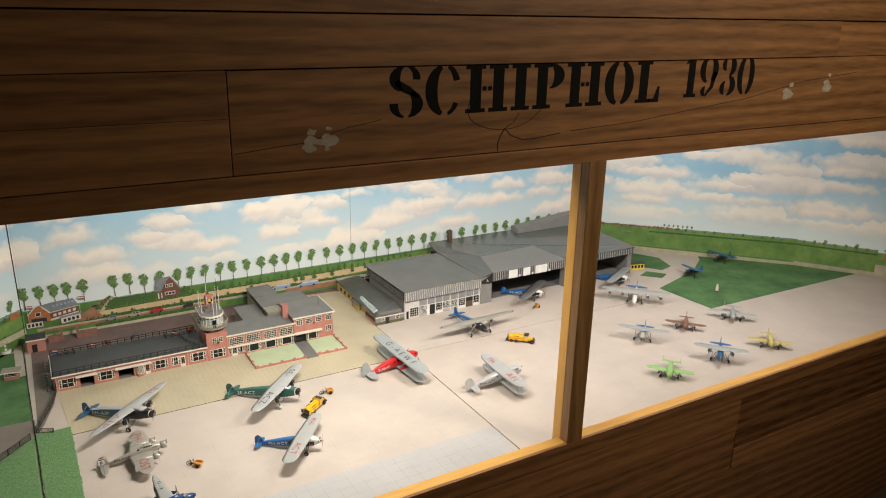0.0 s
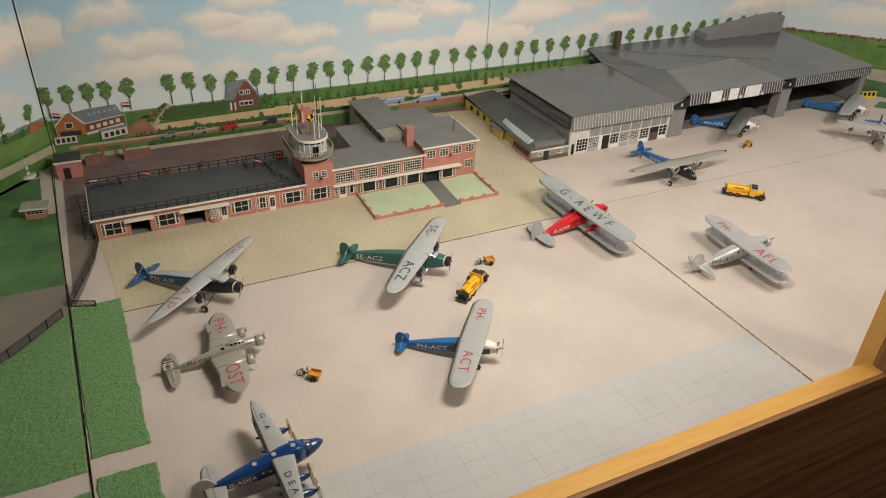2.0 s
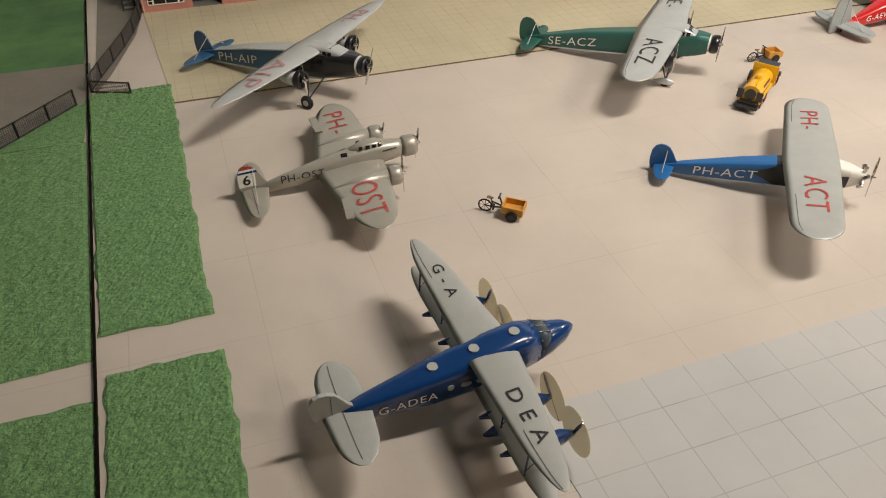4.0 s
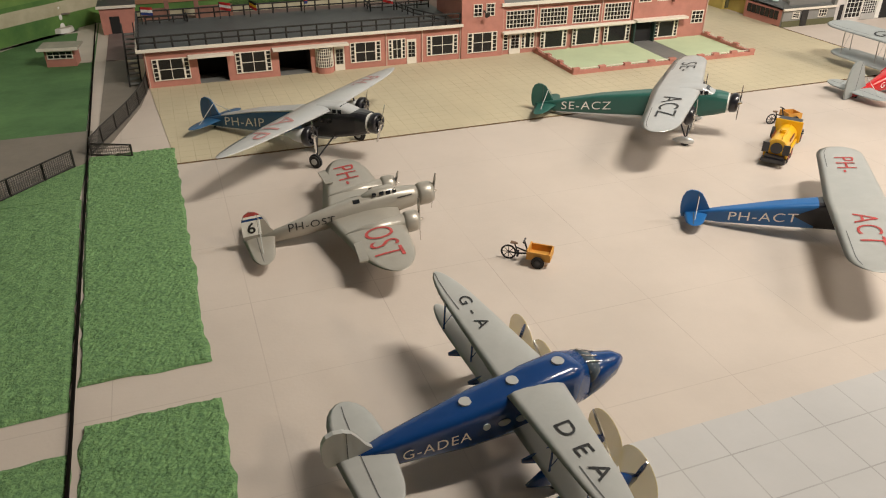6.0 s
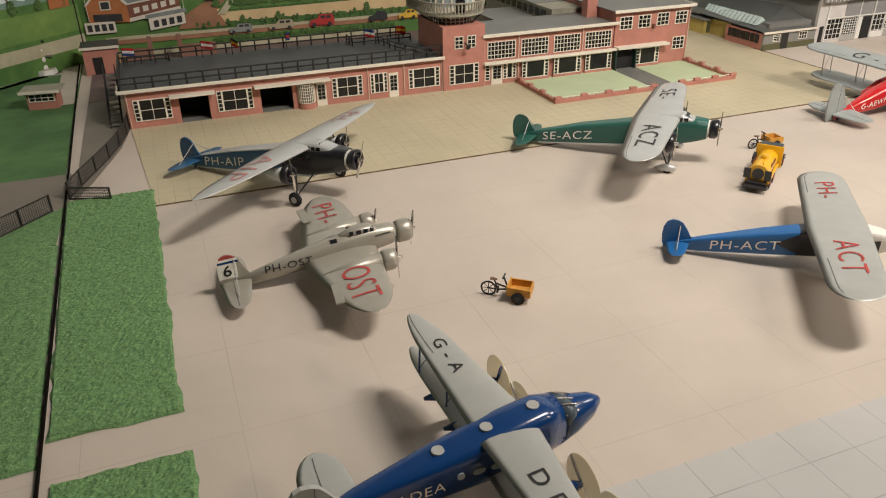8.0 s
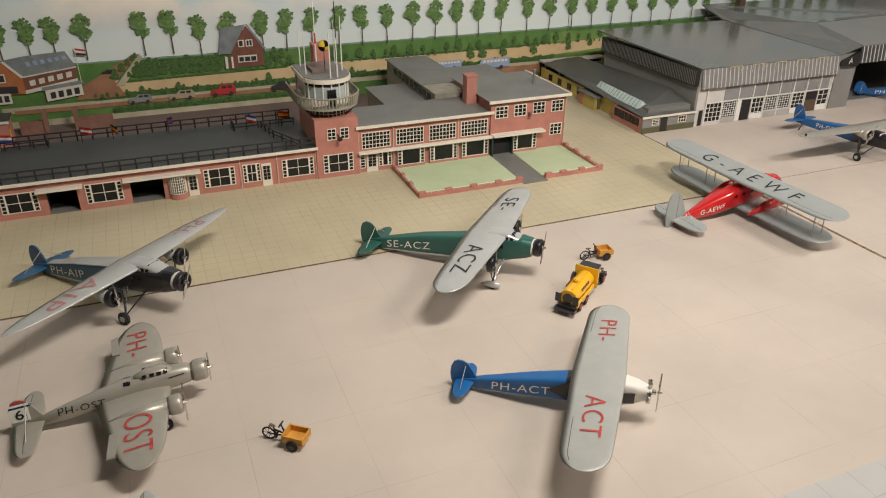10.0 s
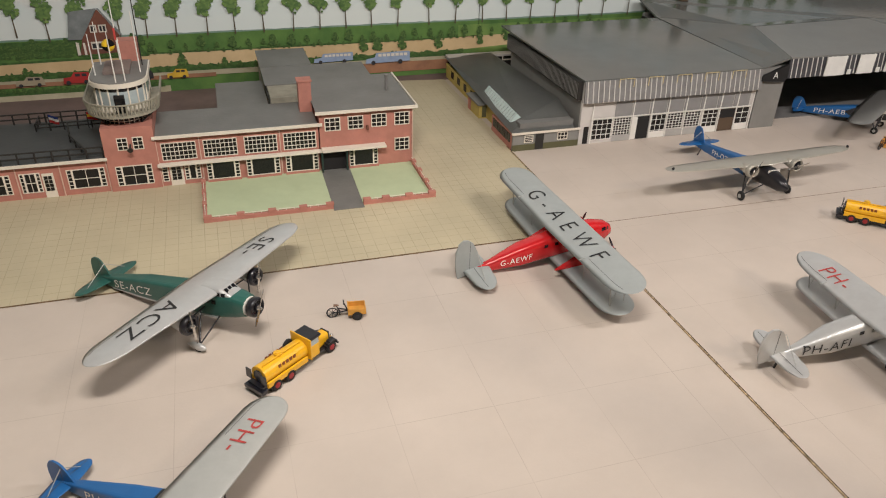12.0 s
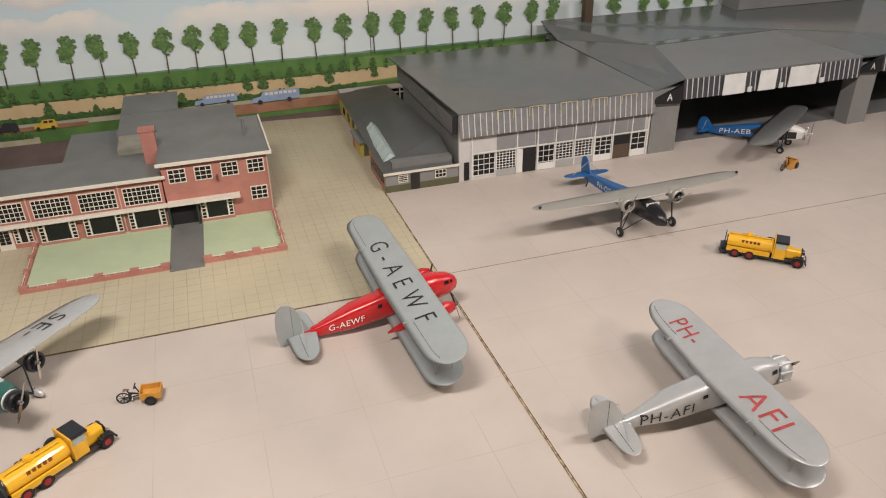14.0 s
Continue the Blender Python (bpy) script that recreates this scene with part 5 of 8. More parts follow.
def single_high(x, y, turn, reg, label, rear, mid, nose, wingmat, letters, side_letters, span=0.252, split=True, detail=True):
    """Single-engined high-wing airliner with a slab-sided fuselage."""
    p = thing("model_aeroplane", x, y, 0, turn, label, "model plane", "model aircraft on the apron")
    st = [(-0.126, 0.0175, 0.0012, 0.0035, 6), (-0.10, 0.0195, 0.0045, 0.0065, 6), (-0.05, 0.024, 0.0085, 0.0105, 6), (-0.005, 0.027, 0.0105, 0.0135, 6), (0.026, 0.0275, 0.0105, 0.0135, 5), (0.040, 0.027, 0.009, 0.0105, 4), (0.054, 0.0265, 0.005, 0.006, 2.5)]
    for nm, m, a, b in (("rear_fuselage", rear, -0.126, -0.022), ("cabin", mid, -0.022, 0.026), ("nose", nose, 0.026, 0.054)):
        seg = [between(st, a)] + [s for s in st if a < s[0] < b] + [between(st, b)]
        part(nm, loft(bmesh.new(), seg), m, p)
    part("nose_cowl", loft(bmesh.new(), [(0.010, 0.0345, 0.0095, 0.0068, 4), (0.028, 0.0345, 0.0090, 0.0062, 4), (0.050, 0.0305, 0.0036, 0.003, 2.5)]), nose, p, smooth=False)
    w = Wing(span, 0.0490, 0.040, 0.0062, 0.0060, 0.0396, 0.001, 0.20)
    wo = part("wing", w.mesh(), wingmat, p, smooth=True)
    pre, post = reg.split("-")
    if letters:
        wing_words(w, pre + "-", w.h * 0.58, 0.038, 0.016, wo, letters, 0.007)
        wing_words(w, post, -w.h * 0.48, 0.054, 0.018, wo, letters, 0.007)
    hinge_line(wo, w, w.h * 0.55, w.h * 0.93, 0.16)
    hinge_line(wo, w, -w.h * 0.93, -w.h * 0.50, 0.16)
    tail(p, Wing(0.056, 0.022, 0.013, 0.0022, -0.1205, 0.020, 0, 0.35), rear, 0.037)
    fin(p, -0.134, -0.098, 0.018, 0.043, rear, 0.3)
    side_words(st, reg, -0.064, 0.0228, 0.056, 0.0085, p, side_letters, slope=0.06)
    both_sides(side_patch, st, 0.004, 0.022, 0.028, 0.036, p, M_GLASSDARK)
    if split:
        both_sides(side_patch, st, 0.0265, 0.0400, 0.0190, 0.0310, p, M_BLACK, "cowl_panel")
        for s in (-1, 1):
            bm = bmesh.new()
            cols = []
            for k in range(9):
                fx, fz = -0.040 + 0.0024 * k, 0.0012 * k + 0.0002
                cols.append([bm.verts.new((fx, s * (side_y(st, fx, z) + 0.0004), z)) for z in (0.0262 - fz, 0.0262, 0.0262 + fz)])
            for c0, c1 in zip(cols, cols[1:]):
                for i in (0, 1):
                    bm.faces.new((c0[i], c1[i], c1[i + 1], c0[i + 1]))
            part("arrow_flash", bm, M_BLACK, p, "black arrow-shaped flash")
    bm = bmesh.new()
    for k in range(7):
        a = 2 * math.pi * k / 7
        rod(bm, (0.052, 0, 0.0275), (0.052, 0.0112 * math.cos(a), 0.0275 + 0.0112 * math.sin(a)), 0.0019, seg=8)
    rod(bm, (0.048, 0, 0.0275), (0.058, 0, 0.0275), 0.0035, 0.0022, 10)
    eng = part("engine", bm, M_STEEL, p, "bare metal radial engine")
    propeller(eng, 0.060, 0.0275, 0.019, 0.0016, M_STEEL, turn=78)
    gear(p, 0.022, 0.025, 0.0062, 0.041)
    bm = bmesh.new()
    rod(bm, (-0.115, 0, 0.0), (-0.112, 0, 0.016), 0.0012, 0.0008)
    part("tail_skid", bm, M_BLACK, p)
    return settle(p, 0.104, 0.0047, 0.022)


def trimotor(x, y, turn, reg, label, body, front, wingmat, tailmat, letters, side_letters, span, tail_x, nose_x, spats=None, ring_cowl=None, deck=None, belly=None, chord=0.056, taper=0.68, rounding=0.22):
    """Three-engined high-wing airliner: one engine in the nose, two slung under the wing."""
    p = thing("model_aeroplane", x, y, 0, turn, label, "model plane", "model aircraft on the apron")
    t, n = tail_x, nose_x
    st = [(t, 0.019, 0.0014, 0.004, 6), (t + 0.03, 0.0215, 0.0055, 0.0075, 6), (t * 0.5, 0.0255, 0.0095, 0.012, 6), (-0.01, 0.0285, 0.0125, 0.0155, 6), (0.03, 0.029, 0.0125, 0.0155, 5), (n - 0.024, 0.0305, 0.0122, 0.0135, 4), (n - 0.012, 0.0305, 0.0108, 0.0115, 2.6)]
    for nm, m, a, b in (("rear_fuselage", body, t, -0.012), ("front_fuselage", front, -0.012, n - 0.012)):
        seg = [between(st, a)] + [s for s in st if a < s[0] < b] + [between(st, b)]
        part(nm, loft(bmesh.new(), seg), m, p)
    if deck:
        seg = [(s[0], s[1] + s[3] * 0.97, s[2] * 0.97, s[3] * 0.08, 6) for s in st[1:5]]
        part("fuselage_deck", loft(bmesh.new(), seg), deck, p)
    # raised cockpit with windscreen panes
    part("cockpit", loft(bmesh.new(), [(0.008, 0.0445, 0.0118, 0.006, 4), (0.034, 0.0445, 0.0112, 0.006, 4), (n - 0.026, 0.0395, 0.0095, 0.004, 3)]), deck or wingmat, p)
    cs = [(0.02, 0.0445, 0.0118, 0.006, 4), (0.034, 0.0445, 0.0112, 0.006, 4), (n - 0.026, 0.0395, 0.0095, 0.004, 3)]
    for k in range(3):
        both_sides(side_patch, cs, 0.024 + 0.0062 * k, 0.0285 + 0.0062 * k, 0.0425, 0.0475 - 0.0006 * k, p, M_GLASSDARK)
    bm = bmesh.new()
    for s in (-0.55, 0.0, 0.55):
        yy = s * 0.0098
        vs = [bm.verts.new(q) for q in ((0.0375, yy - 0.0022, 0.0495), (0.0375, yy + 0.0022, 0.0495), (0.0435, yy + 0.0021, 0.0455), (0.0435, yy - 0.0021, 0.0455))]
        bm.faces.new(vs)
    part("windscreen", bm, M_GLASSDARK, p)
    w = Wing(span, chord, chord * taper, 0.0085, 0.0050, 0.0446, 0.0015, rounding)
    wo = part("wing", w.mesh(30), wingmat, p, smooth=True)
    pre, post = reg.split("-")
    wing_words(w, pre + "-", w.h * 0.56, 0.044, 0.019, wo, letters, 0.006)
    wing_words(w, post, -w.h * 0.50, 0.070, 0.021, wo, letters, 0.006)
    hinge_line(wo, w, w.h * 0.5, w.h * 0.92, 0.15)
    hinge_line(wo, w, -w.h * 0.92, -w.h * 0.5, 0.15)
    tail(p, Wing(0.088, 0.028, 0.016, 0.0024, t + 0.016, 0.0225, 0, 0.4), tailmat, 0.042)
    fin(p, t - 0.004, t + 0.034, 0.022, 0.0490, tailmat, 0.25)
    side_words(st, reg, t + 0.068, 0.0245, 0.062, 0.0100, p, side_letters, slope=0.05)
    for k in range(4):
        both_sides(side_patch, st, -0.004 + 0.009 * k, 0.002 + 0.009 * k, 0.032, 0.037, p, M_GLASSDARK)
    radial(p, n, 0, 0.0305, 0.0102, 0.010, M_BLACK, M_STEEL, 0.020, 63)
    bm = bmesh.new()
    rod(bm, (n - 0.018, 0, 0.0305), (n - 0.0105, 0, 0.0305), 0.0112, 0.0104, 24)
    part("cowl_band", bm, M_WHITE, p, "white band behind the nose engine")
    for s, a in ((-1, 95), (1, 80)):
        e = radial(p, 0.032, s * 0.052, 0.0305, 0.0098, 0.009, M_BLACK, M_STEEL, 0.019, a, 0.026, wingmat)
        bm = bmesh.new()
        for dx in (-0.002, 0.016):
            rod(bm, (0.018 - dx, s * 0.050, 0.034), (0.016 - dx, s * 0.047, 0.0455), 0.0009)
            rod(bm, (0.018 - dx, s * 0.050, 0.030), (0.010 - dx, s * 0.012, 0.026), 0.0008)
        part("engine_strut", bm, M_BLACK, p)
    gear(p, 0.027, 0.044, 0.0078 if not spats else 0.0055, 0.034, 0.4, spats)
    bm = bmesh.new()
    rod(bm, (t + 0.012, 0, 0.0), (t + 0.018, 0, 0.017), 0.0016, 0.0009)
    part("tail_skid", bm, M_BLACK, p)
    if belly:
        seg = [(s[0], s[1] - s[3] * 0.97, s[2] * 0.96, s[3] * 0.10, 6) for s in st[1:5]]
        part("fuselage_belly", loft(bmesh.new(), seg), belly, p)
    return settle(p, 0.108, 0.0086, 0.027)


# trimotor in blue and silver, nose towards the viewer's side of the apron
trimotor(-0.412, -0.157, -46.3, "PH-AIP", "silver and blue three-engined model airliner with red wing letters", M_MIDBLUE, M_BLACK, M_SILVER, M_MIDBLUE, M_LETTER_FADED, M_LETTER_WHITE, 0.329, -0.164, 0.082, deck=M_SILVER, belly=M_SILVER, chord=0.047, taper=0.55, rounding=0.45)
trimotor(-0.001, -0.234, -43.1, "SE-ACZ", "dark green three-engined model airliner with silver wing", M_GREEN, M_GREEN, M_SILVER, M_GREEN, M_LETTER_BLACK, M_LETTER_WHITE, 0.311, -0.167, 0.075, spats=M_SILVER, belly=M_SILVER)
single_high(-0.024, -0.521, -38.4, "PH-ACT", "blue single-engined model airliner with grey wing and white nose", M_BLUE, M_BLACK, M_WHITE, M_PALEGREY, M_LETTER_RED, M_LETTER_WHITE, 0.252)
single_high(1.205, 0.092, -56, "PH-AEB", "blue single-engined model airliner half inside the hangar door", M_BLUE, M_BLACK, M_WHITE, M_GREYMETAL, None, M_LETTER_WHITE, 0.255)
single_high(1.66, 0.065, -62, "PH-ADN", "blue and black single-engined model airliner in the second hangar door", M_BLUE, M_BLACK, M_WHITE, M_GREYDOPE, None, M_BLUE, 0.25)


def mailplane():
    """Low-wing three-engined mail plane in warm silver."""
    p = thing("model_aeroplane", -0.411, -0.366, 0, -1.3, "warm silver low-wing model mail plane with three engines", "model plane", "model aircraft on the apron")
    st = [(-0.098, 0.0165, 0.0016, 0.004, 2.5), (-0.06, 0.0215, 0.006, 0.0075, 2.5), (-0.015, 0.0275, 0.0095, 0.0105, 2.5), (0.022, 0.030, 0.010, 0.0115, 2.5), (0.042, 0.030, 0.0085, 0.0095, 2.2), (0.047, 0.030, 0.0075, 0.008, 2)]
    part("fuselage", loft(bmesh.new(), st), M_OST, p, smooth=True)
    part("cockpit", loft(bmesh.new(), [(-0.004, 0.0385, 0.0025, 0.0015, 2.2), (0.008, 0.040, 0.0065, 0.0045, 2.4), (0.022, 0.040, 0.0068, 0.0045, 2.4), (0.031, 0.0375, 0.005, 0.0025, 2.2)]), M_OST, p, smooth=True)
    cs = [(0.0, 0.040, 0.0065, 0.0045, 2.4), (0.022, 0.040, 0.0068, 0.0045, 2.4), (0.031, 0.0375, 0.005, 0.0025, 2.2)]
    for a, b in ((0.004, 0.0075), (0.0105, 0.0145), (0.0165, 0.0205), (0.0225, 0.026)):
        both_sides(side_patch, cs, a, b, 0.0395, 0.0428, p, M_GLASSDARK)
    w = Wing(0.226, 0.068, 0.034, 0.0085, -0.006, 0.024, 0.004, 0.34, -0.006)
    wo = part("wing", w.mesh(30), M_OST, p, smooth=True)
    wing_words(w, "PH-", 0.070, 0.042, 0.019, wo, M_LETTER_RED, -0.002)
    wing_words(w, "OST", -0.068, 0.050, 0.024, wo, M_LETTER_RED, -0.002)
    for s in (-1, 1):
        bm = bmesh.new()
        loft(bm, [(-0.0245, 0.0285, 0.015, 0.0012, 3), (-0.0175, 0.0290, 0.016, 0.0016, 3)], 14)
        for v in bm.verts:
            v.co.y += s * 0.075
            v.co.x -= 0.0006 * abs(v.co.y - s * 0.05) / 0.001 * 0.1
        part("aileron_flap", bm, M_OST, p)
        radial(p, 0.036, s * 0.038, 0.026, 0.0085, 0.013, M_OST, M_STEEL, 0.019, 100 + 20 * s, 0.050, M_OST, cyl=False)
    radial(p, 0.061, 0, 0.030, 0.0095, 0.015, M_OST, M_STEEL, 0.020, 105, cyl=False)
    tail(p, Wing(0.094, 0.027, 0.016, 0.0022, -0.095, 0.0195, 0, 0.35), M_OST, 0.040)
    fin(p, -0.108, -0.074, 0.019, 0.0455, M_OST, 0.4)
    for z0, z1, m in ((0.0420, 0.0460, M_LETTER_RED), (0.0398, 0.0420, M_LETTER_WHITE), (0.0376, 0.0398, M_NAVY)):
        fin_band(p, -0.108, -0.074, 0.019, 0.0455, z0, z1, -0.09, m, "tail_stripe")
    fin_band(p, -0.108, -0.074, 0.019, 0.0455, 0.0235, 0.0376, -0.0925, M_LETTER_WHITE, "tail_panel")
    words("6", 0.0068, 0.0105, lambda u, v: (-0.1005 + u, -0.00125, 0.0310 + v), M_LETTER_BLACK, p, "tail_number", cuts=2, bold=0.015)
    side_words(st, "PH-OST", -0.050, 0.0262, 0.040, 0.0058, p, M_LETTER_BLACK, slope=0.06)
    side_patch(st, 0.026, 0.040, 0.0348, 0.0358, p, M_LETTER_BLACK, "name_bar")
    for x in (-0.013,):
        both_sides(side_patch, st, x, x + 0.006, 0.0365, 0.0385, p, M_GLASSDARK)
    for s in (-1, 1):
        wheel(p, 0.018, s * 0.038, 0.0065, hub=M_STEEL)
        bm = bmesh.new()
        rod(bm, (0.018, s * 0.038, 0.0065), (0.014, s * 0.038, 0.026), 0.0013)
        part("undercarriage_leg", bm, M_BLACK, p)
    wheel(p, -0.090, 0, 0.0035, hub=M_STEEL)
    bm = bmesh.new()
    rod(bm, (-0.090, 0, 0.0035), (-0.086, 0, 0.015), 0.0009)
    part("tail_strut", bm, M_BLACK, p)
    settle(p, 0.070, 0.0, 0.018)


mailplane()


def strut_set(p, up, lo, ys, xs, material):
    for s in (-1, 1):
        for y in ys:
            bm = bmesh.new()
            for dx in xs:
                rod(bm, (lo.mid(y) + dx, s * y, lo.top(lo.mid(y) + dx, y) - 0.001), (up.mid(y) + dx, s * y, up.base(y)), 0.0007, seg=6)
            rod(bm, (lo.mid(y) + xs[0], s * y, lo.base(y) + 0.003), (up.mid(y) + xs[-1], s * y, up.base(y)), 0.0003, seg=4)
            part("wing_strut", bm, material, p)


def four_engined_biplane():
    """Long blue biplane airliner with a pointed nose and grey wings."""
    p = thing("model_aeroplane", -0.394, -0.653, 0, 2.8, "royal blue four-engined model biplane airliner with grey wings", "model plane", "model aircraft on the apron")
    st = [(-0.108, 0.0295, 0.0012, 0.003, 4), (-0.085, 0.0310, 0.0062, 0.0080, 4), (-0.04, 0.0360, 0.0112, 0.0130, 4.5), (0.0, 0.0410, 0.0128, 0.0160, 4.5), (0.022, 0.0450, 0.0128, 0.0155, 4), (0.034, 0.0455, 0.0118, 0.0140, 3)]
    part("fuselage", loft(bmesh.new(), st, 32), M_NAVY, p, smooth=True)
    part("windscreen", loft(bmesh.new(), [(0.034, 0.0480, 0.0116, 0.0115, 3), (0.045, 0.0460, 0.0095, 0.0095, 2.5)], 28), M_GLASSGREY, p, "grey windscreen with silver frames", smooth=True)
    bm = bmesh.new()
    for yy in (-0.006, 0.0, 0.006):
        rod(bm, (0.034, yy, 0.0597), (0.0455, yy * 0.8, 0.0557), 0.0005, seg=5)
    rod(bm, (0.0345, -0.011, 0.0555), (0.0345, 0.011, 0.0555), 0.0004, seg=5)
    part("windscreen_frame", bm, M_STEEL, p)
    part("nose", loft(bmesh.new(), [(0.033, 0.0435, 0.0118, 0.0122, 3), (0.045, 0.0455, 0.0104, 0.0108, 2.4), (0.056, 0.0475, 0.0072, 0.0078, 2), (0.062, 0.0488, 0.003, 0.0034, 2), (0.064, 0.0490, 0.0006, 0.0006, 2)]), M_NAVY, p, smooth=True)
    for k in range(3):
        bm = bmesh.new()
        rod(bm, (-0.038 + 0.0285 * k, 0, between(st, -0.038 + 0.0285 * k)[1] + between(st, -0.038 + 0.0285 * k)[3] - 0.001), (-0.038 + 0.0285 * k, 0, between(st, -0.038 + 0.0285 * k)[1] + between(st, -0.038 + 0.0285 * k)[3] + 0.0006), 0.0036, seg=20)
        part("roof_disc", bm, M_PALEGREY, p, "pale grey round roof patch")
    up = Wing(0.230, 0.036, 0.016, 0.0052, 0.001, 0.0525, 0.0070, 0.35, 0.009)
    lo = Wing(0.222, 0.027, 0.016, 0.005, 0.0, 0.0300, 0.0060, 0.35, 0.009)
    uo = part("upper_wing", up.mesh(30), M_PALEGREY, p, smooth=True)
    part("lower_wing", lo.mesh(30), M_PALEGREY, p, smooth=True)
    wing_words(up, "G - A", 0.064, 0.034, 0.0082, uo, M_LETTER_BLACK, -0.003, 0.0)
    wing_words(up, "D E A", -0.062, 0.042, 0.0092, uo, M_LETTER_BLACK, -0.003, 0.0)
    for s in (-1, 1):
        hinge_line(uo, up, s * 0.070, s * 0.113, 0.25)
        for y, a in ((0.034, 40), (0.064, 110)):
            bm = bmesh.new()
            loft(bm, [(-0.020, 0.030, 0.0010, 0.0012, 2), (0.0, 0.0285, 0.0045, 0.0065, 2.2), (0.022, 0.0275, 0.0042, 0.0060, 2.2), (0.031, 0.0275, 0.0016, 0.0020, 2)], 14)
            for v in bm.verts:
                v.co.y += s * y
            e = part("engine_nacelle", bm, M_NAVY, p, "blue engine nacelle", smooth=True)
            propeller(e, 0.031, 0.0275, 0.0165, 0.0012, M_STEEL, s * y, turn=a, disc=M_DISC)
        bm = bmesh.new()
        loft(bm, [(-0.016, 0.010, 0.001, 0.001, 2), (-0.002, 0.012, 0.0042, 0.0080, 2.2), (0.014, 0.011, 0.0040, 0.0070, 2.2), (0.022, 0.010, 0.001, 0.001, 2)], 12)
        for v in bm.verts:
            v.co.y += s * 0.034
        part("wheel_spat", bm, M_NAVY, p, smooth=True)
        wheel(p, 0.004, s * 0.034, 0.0055)
    strut_set(p, up, lo, (0.048, 0.084), (-0.008, 0.008), M_NAVY)
    tail(p, Wing(0.086, 0.032, 0.024, 0.0026, -0.096, 0.0335, 0, 0.5), M_PALEGREY)
    fin(p, -0.118, -0.084, 0.034, 0.054, M_PALEGREY, 0.5, th=0.003)
    side_words(st, "G-ADEA", -0.058, 0.0335, 0.038, 0.0064, p, M_LETTER_WHITE, slope=0.12)
    for k in range(5):
        x = -0.030 + 0.0105 * k
        bm = bmesh.new()
        yy = side_y(st, x, 0.0385)
        bmesh.ops.create_cone(bm, cap_ends=True, segments=16, radius1=0.0022, radius2=0.0022, depth=2 * yy + 0.0012, matrix=Matrix.Translation((x, 0, 0.0385)) @ pose(0, 0, 0, 90) @ Matrix.Diagonal((1.0 if k == 0 else 1.7, 1, 1, 1)))
        part("cabin_window", bm, M_GLASSPALE, p)
    bm = bmesh.new()
    rod(bm, (-0.098, 0, 0), (-0.094, 0, 0.029), 0.0016, 0.001)
    part("tail_wheel_leg", bm, M_BLACK, p)


four_engined_biplane()


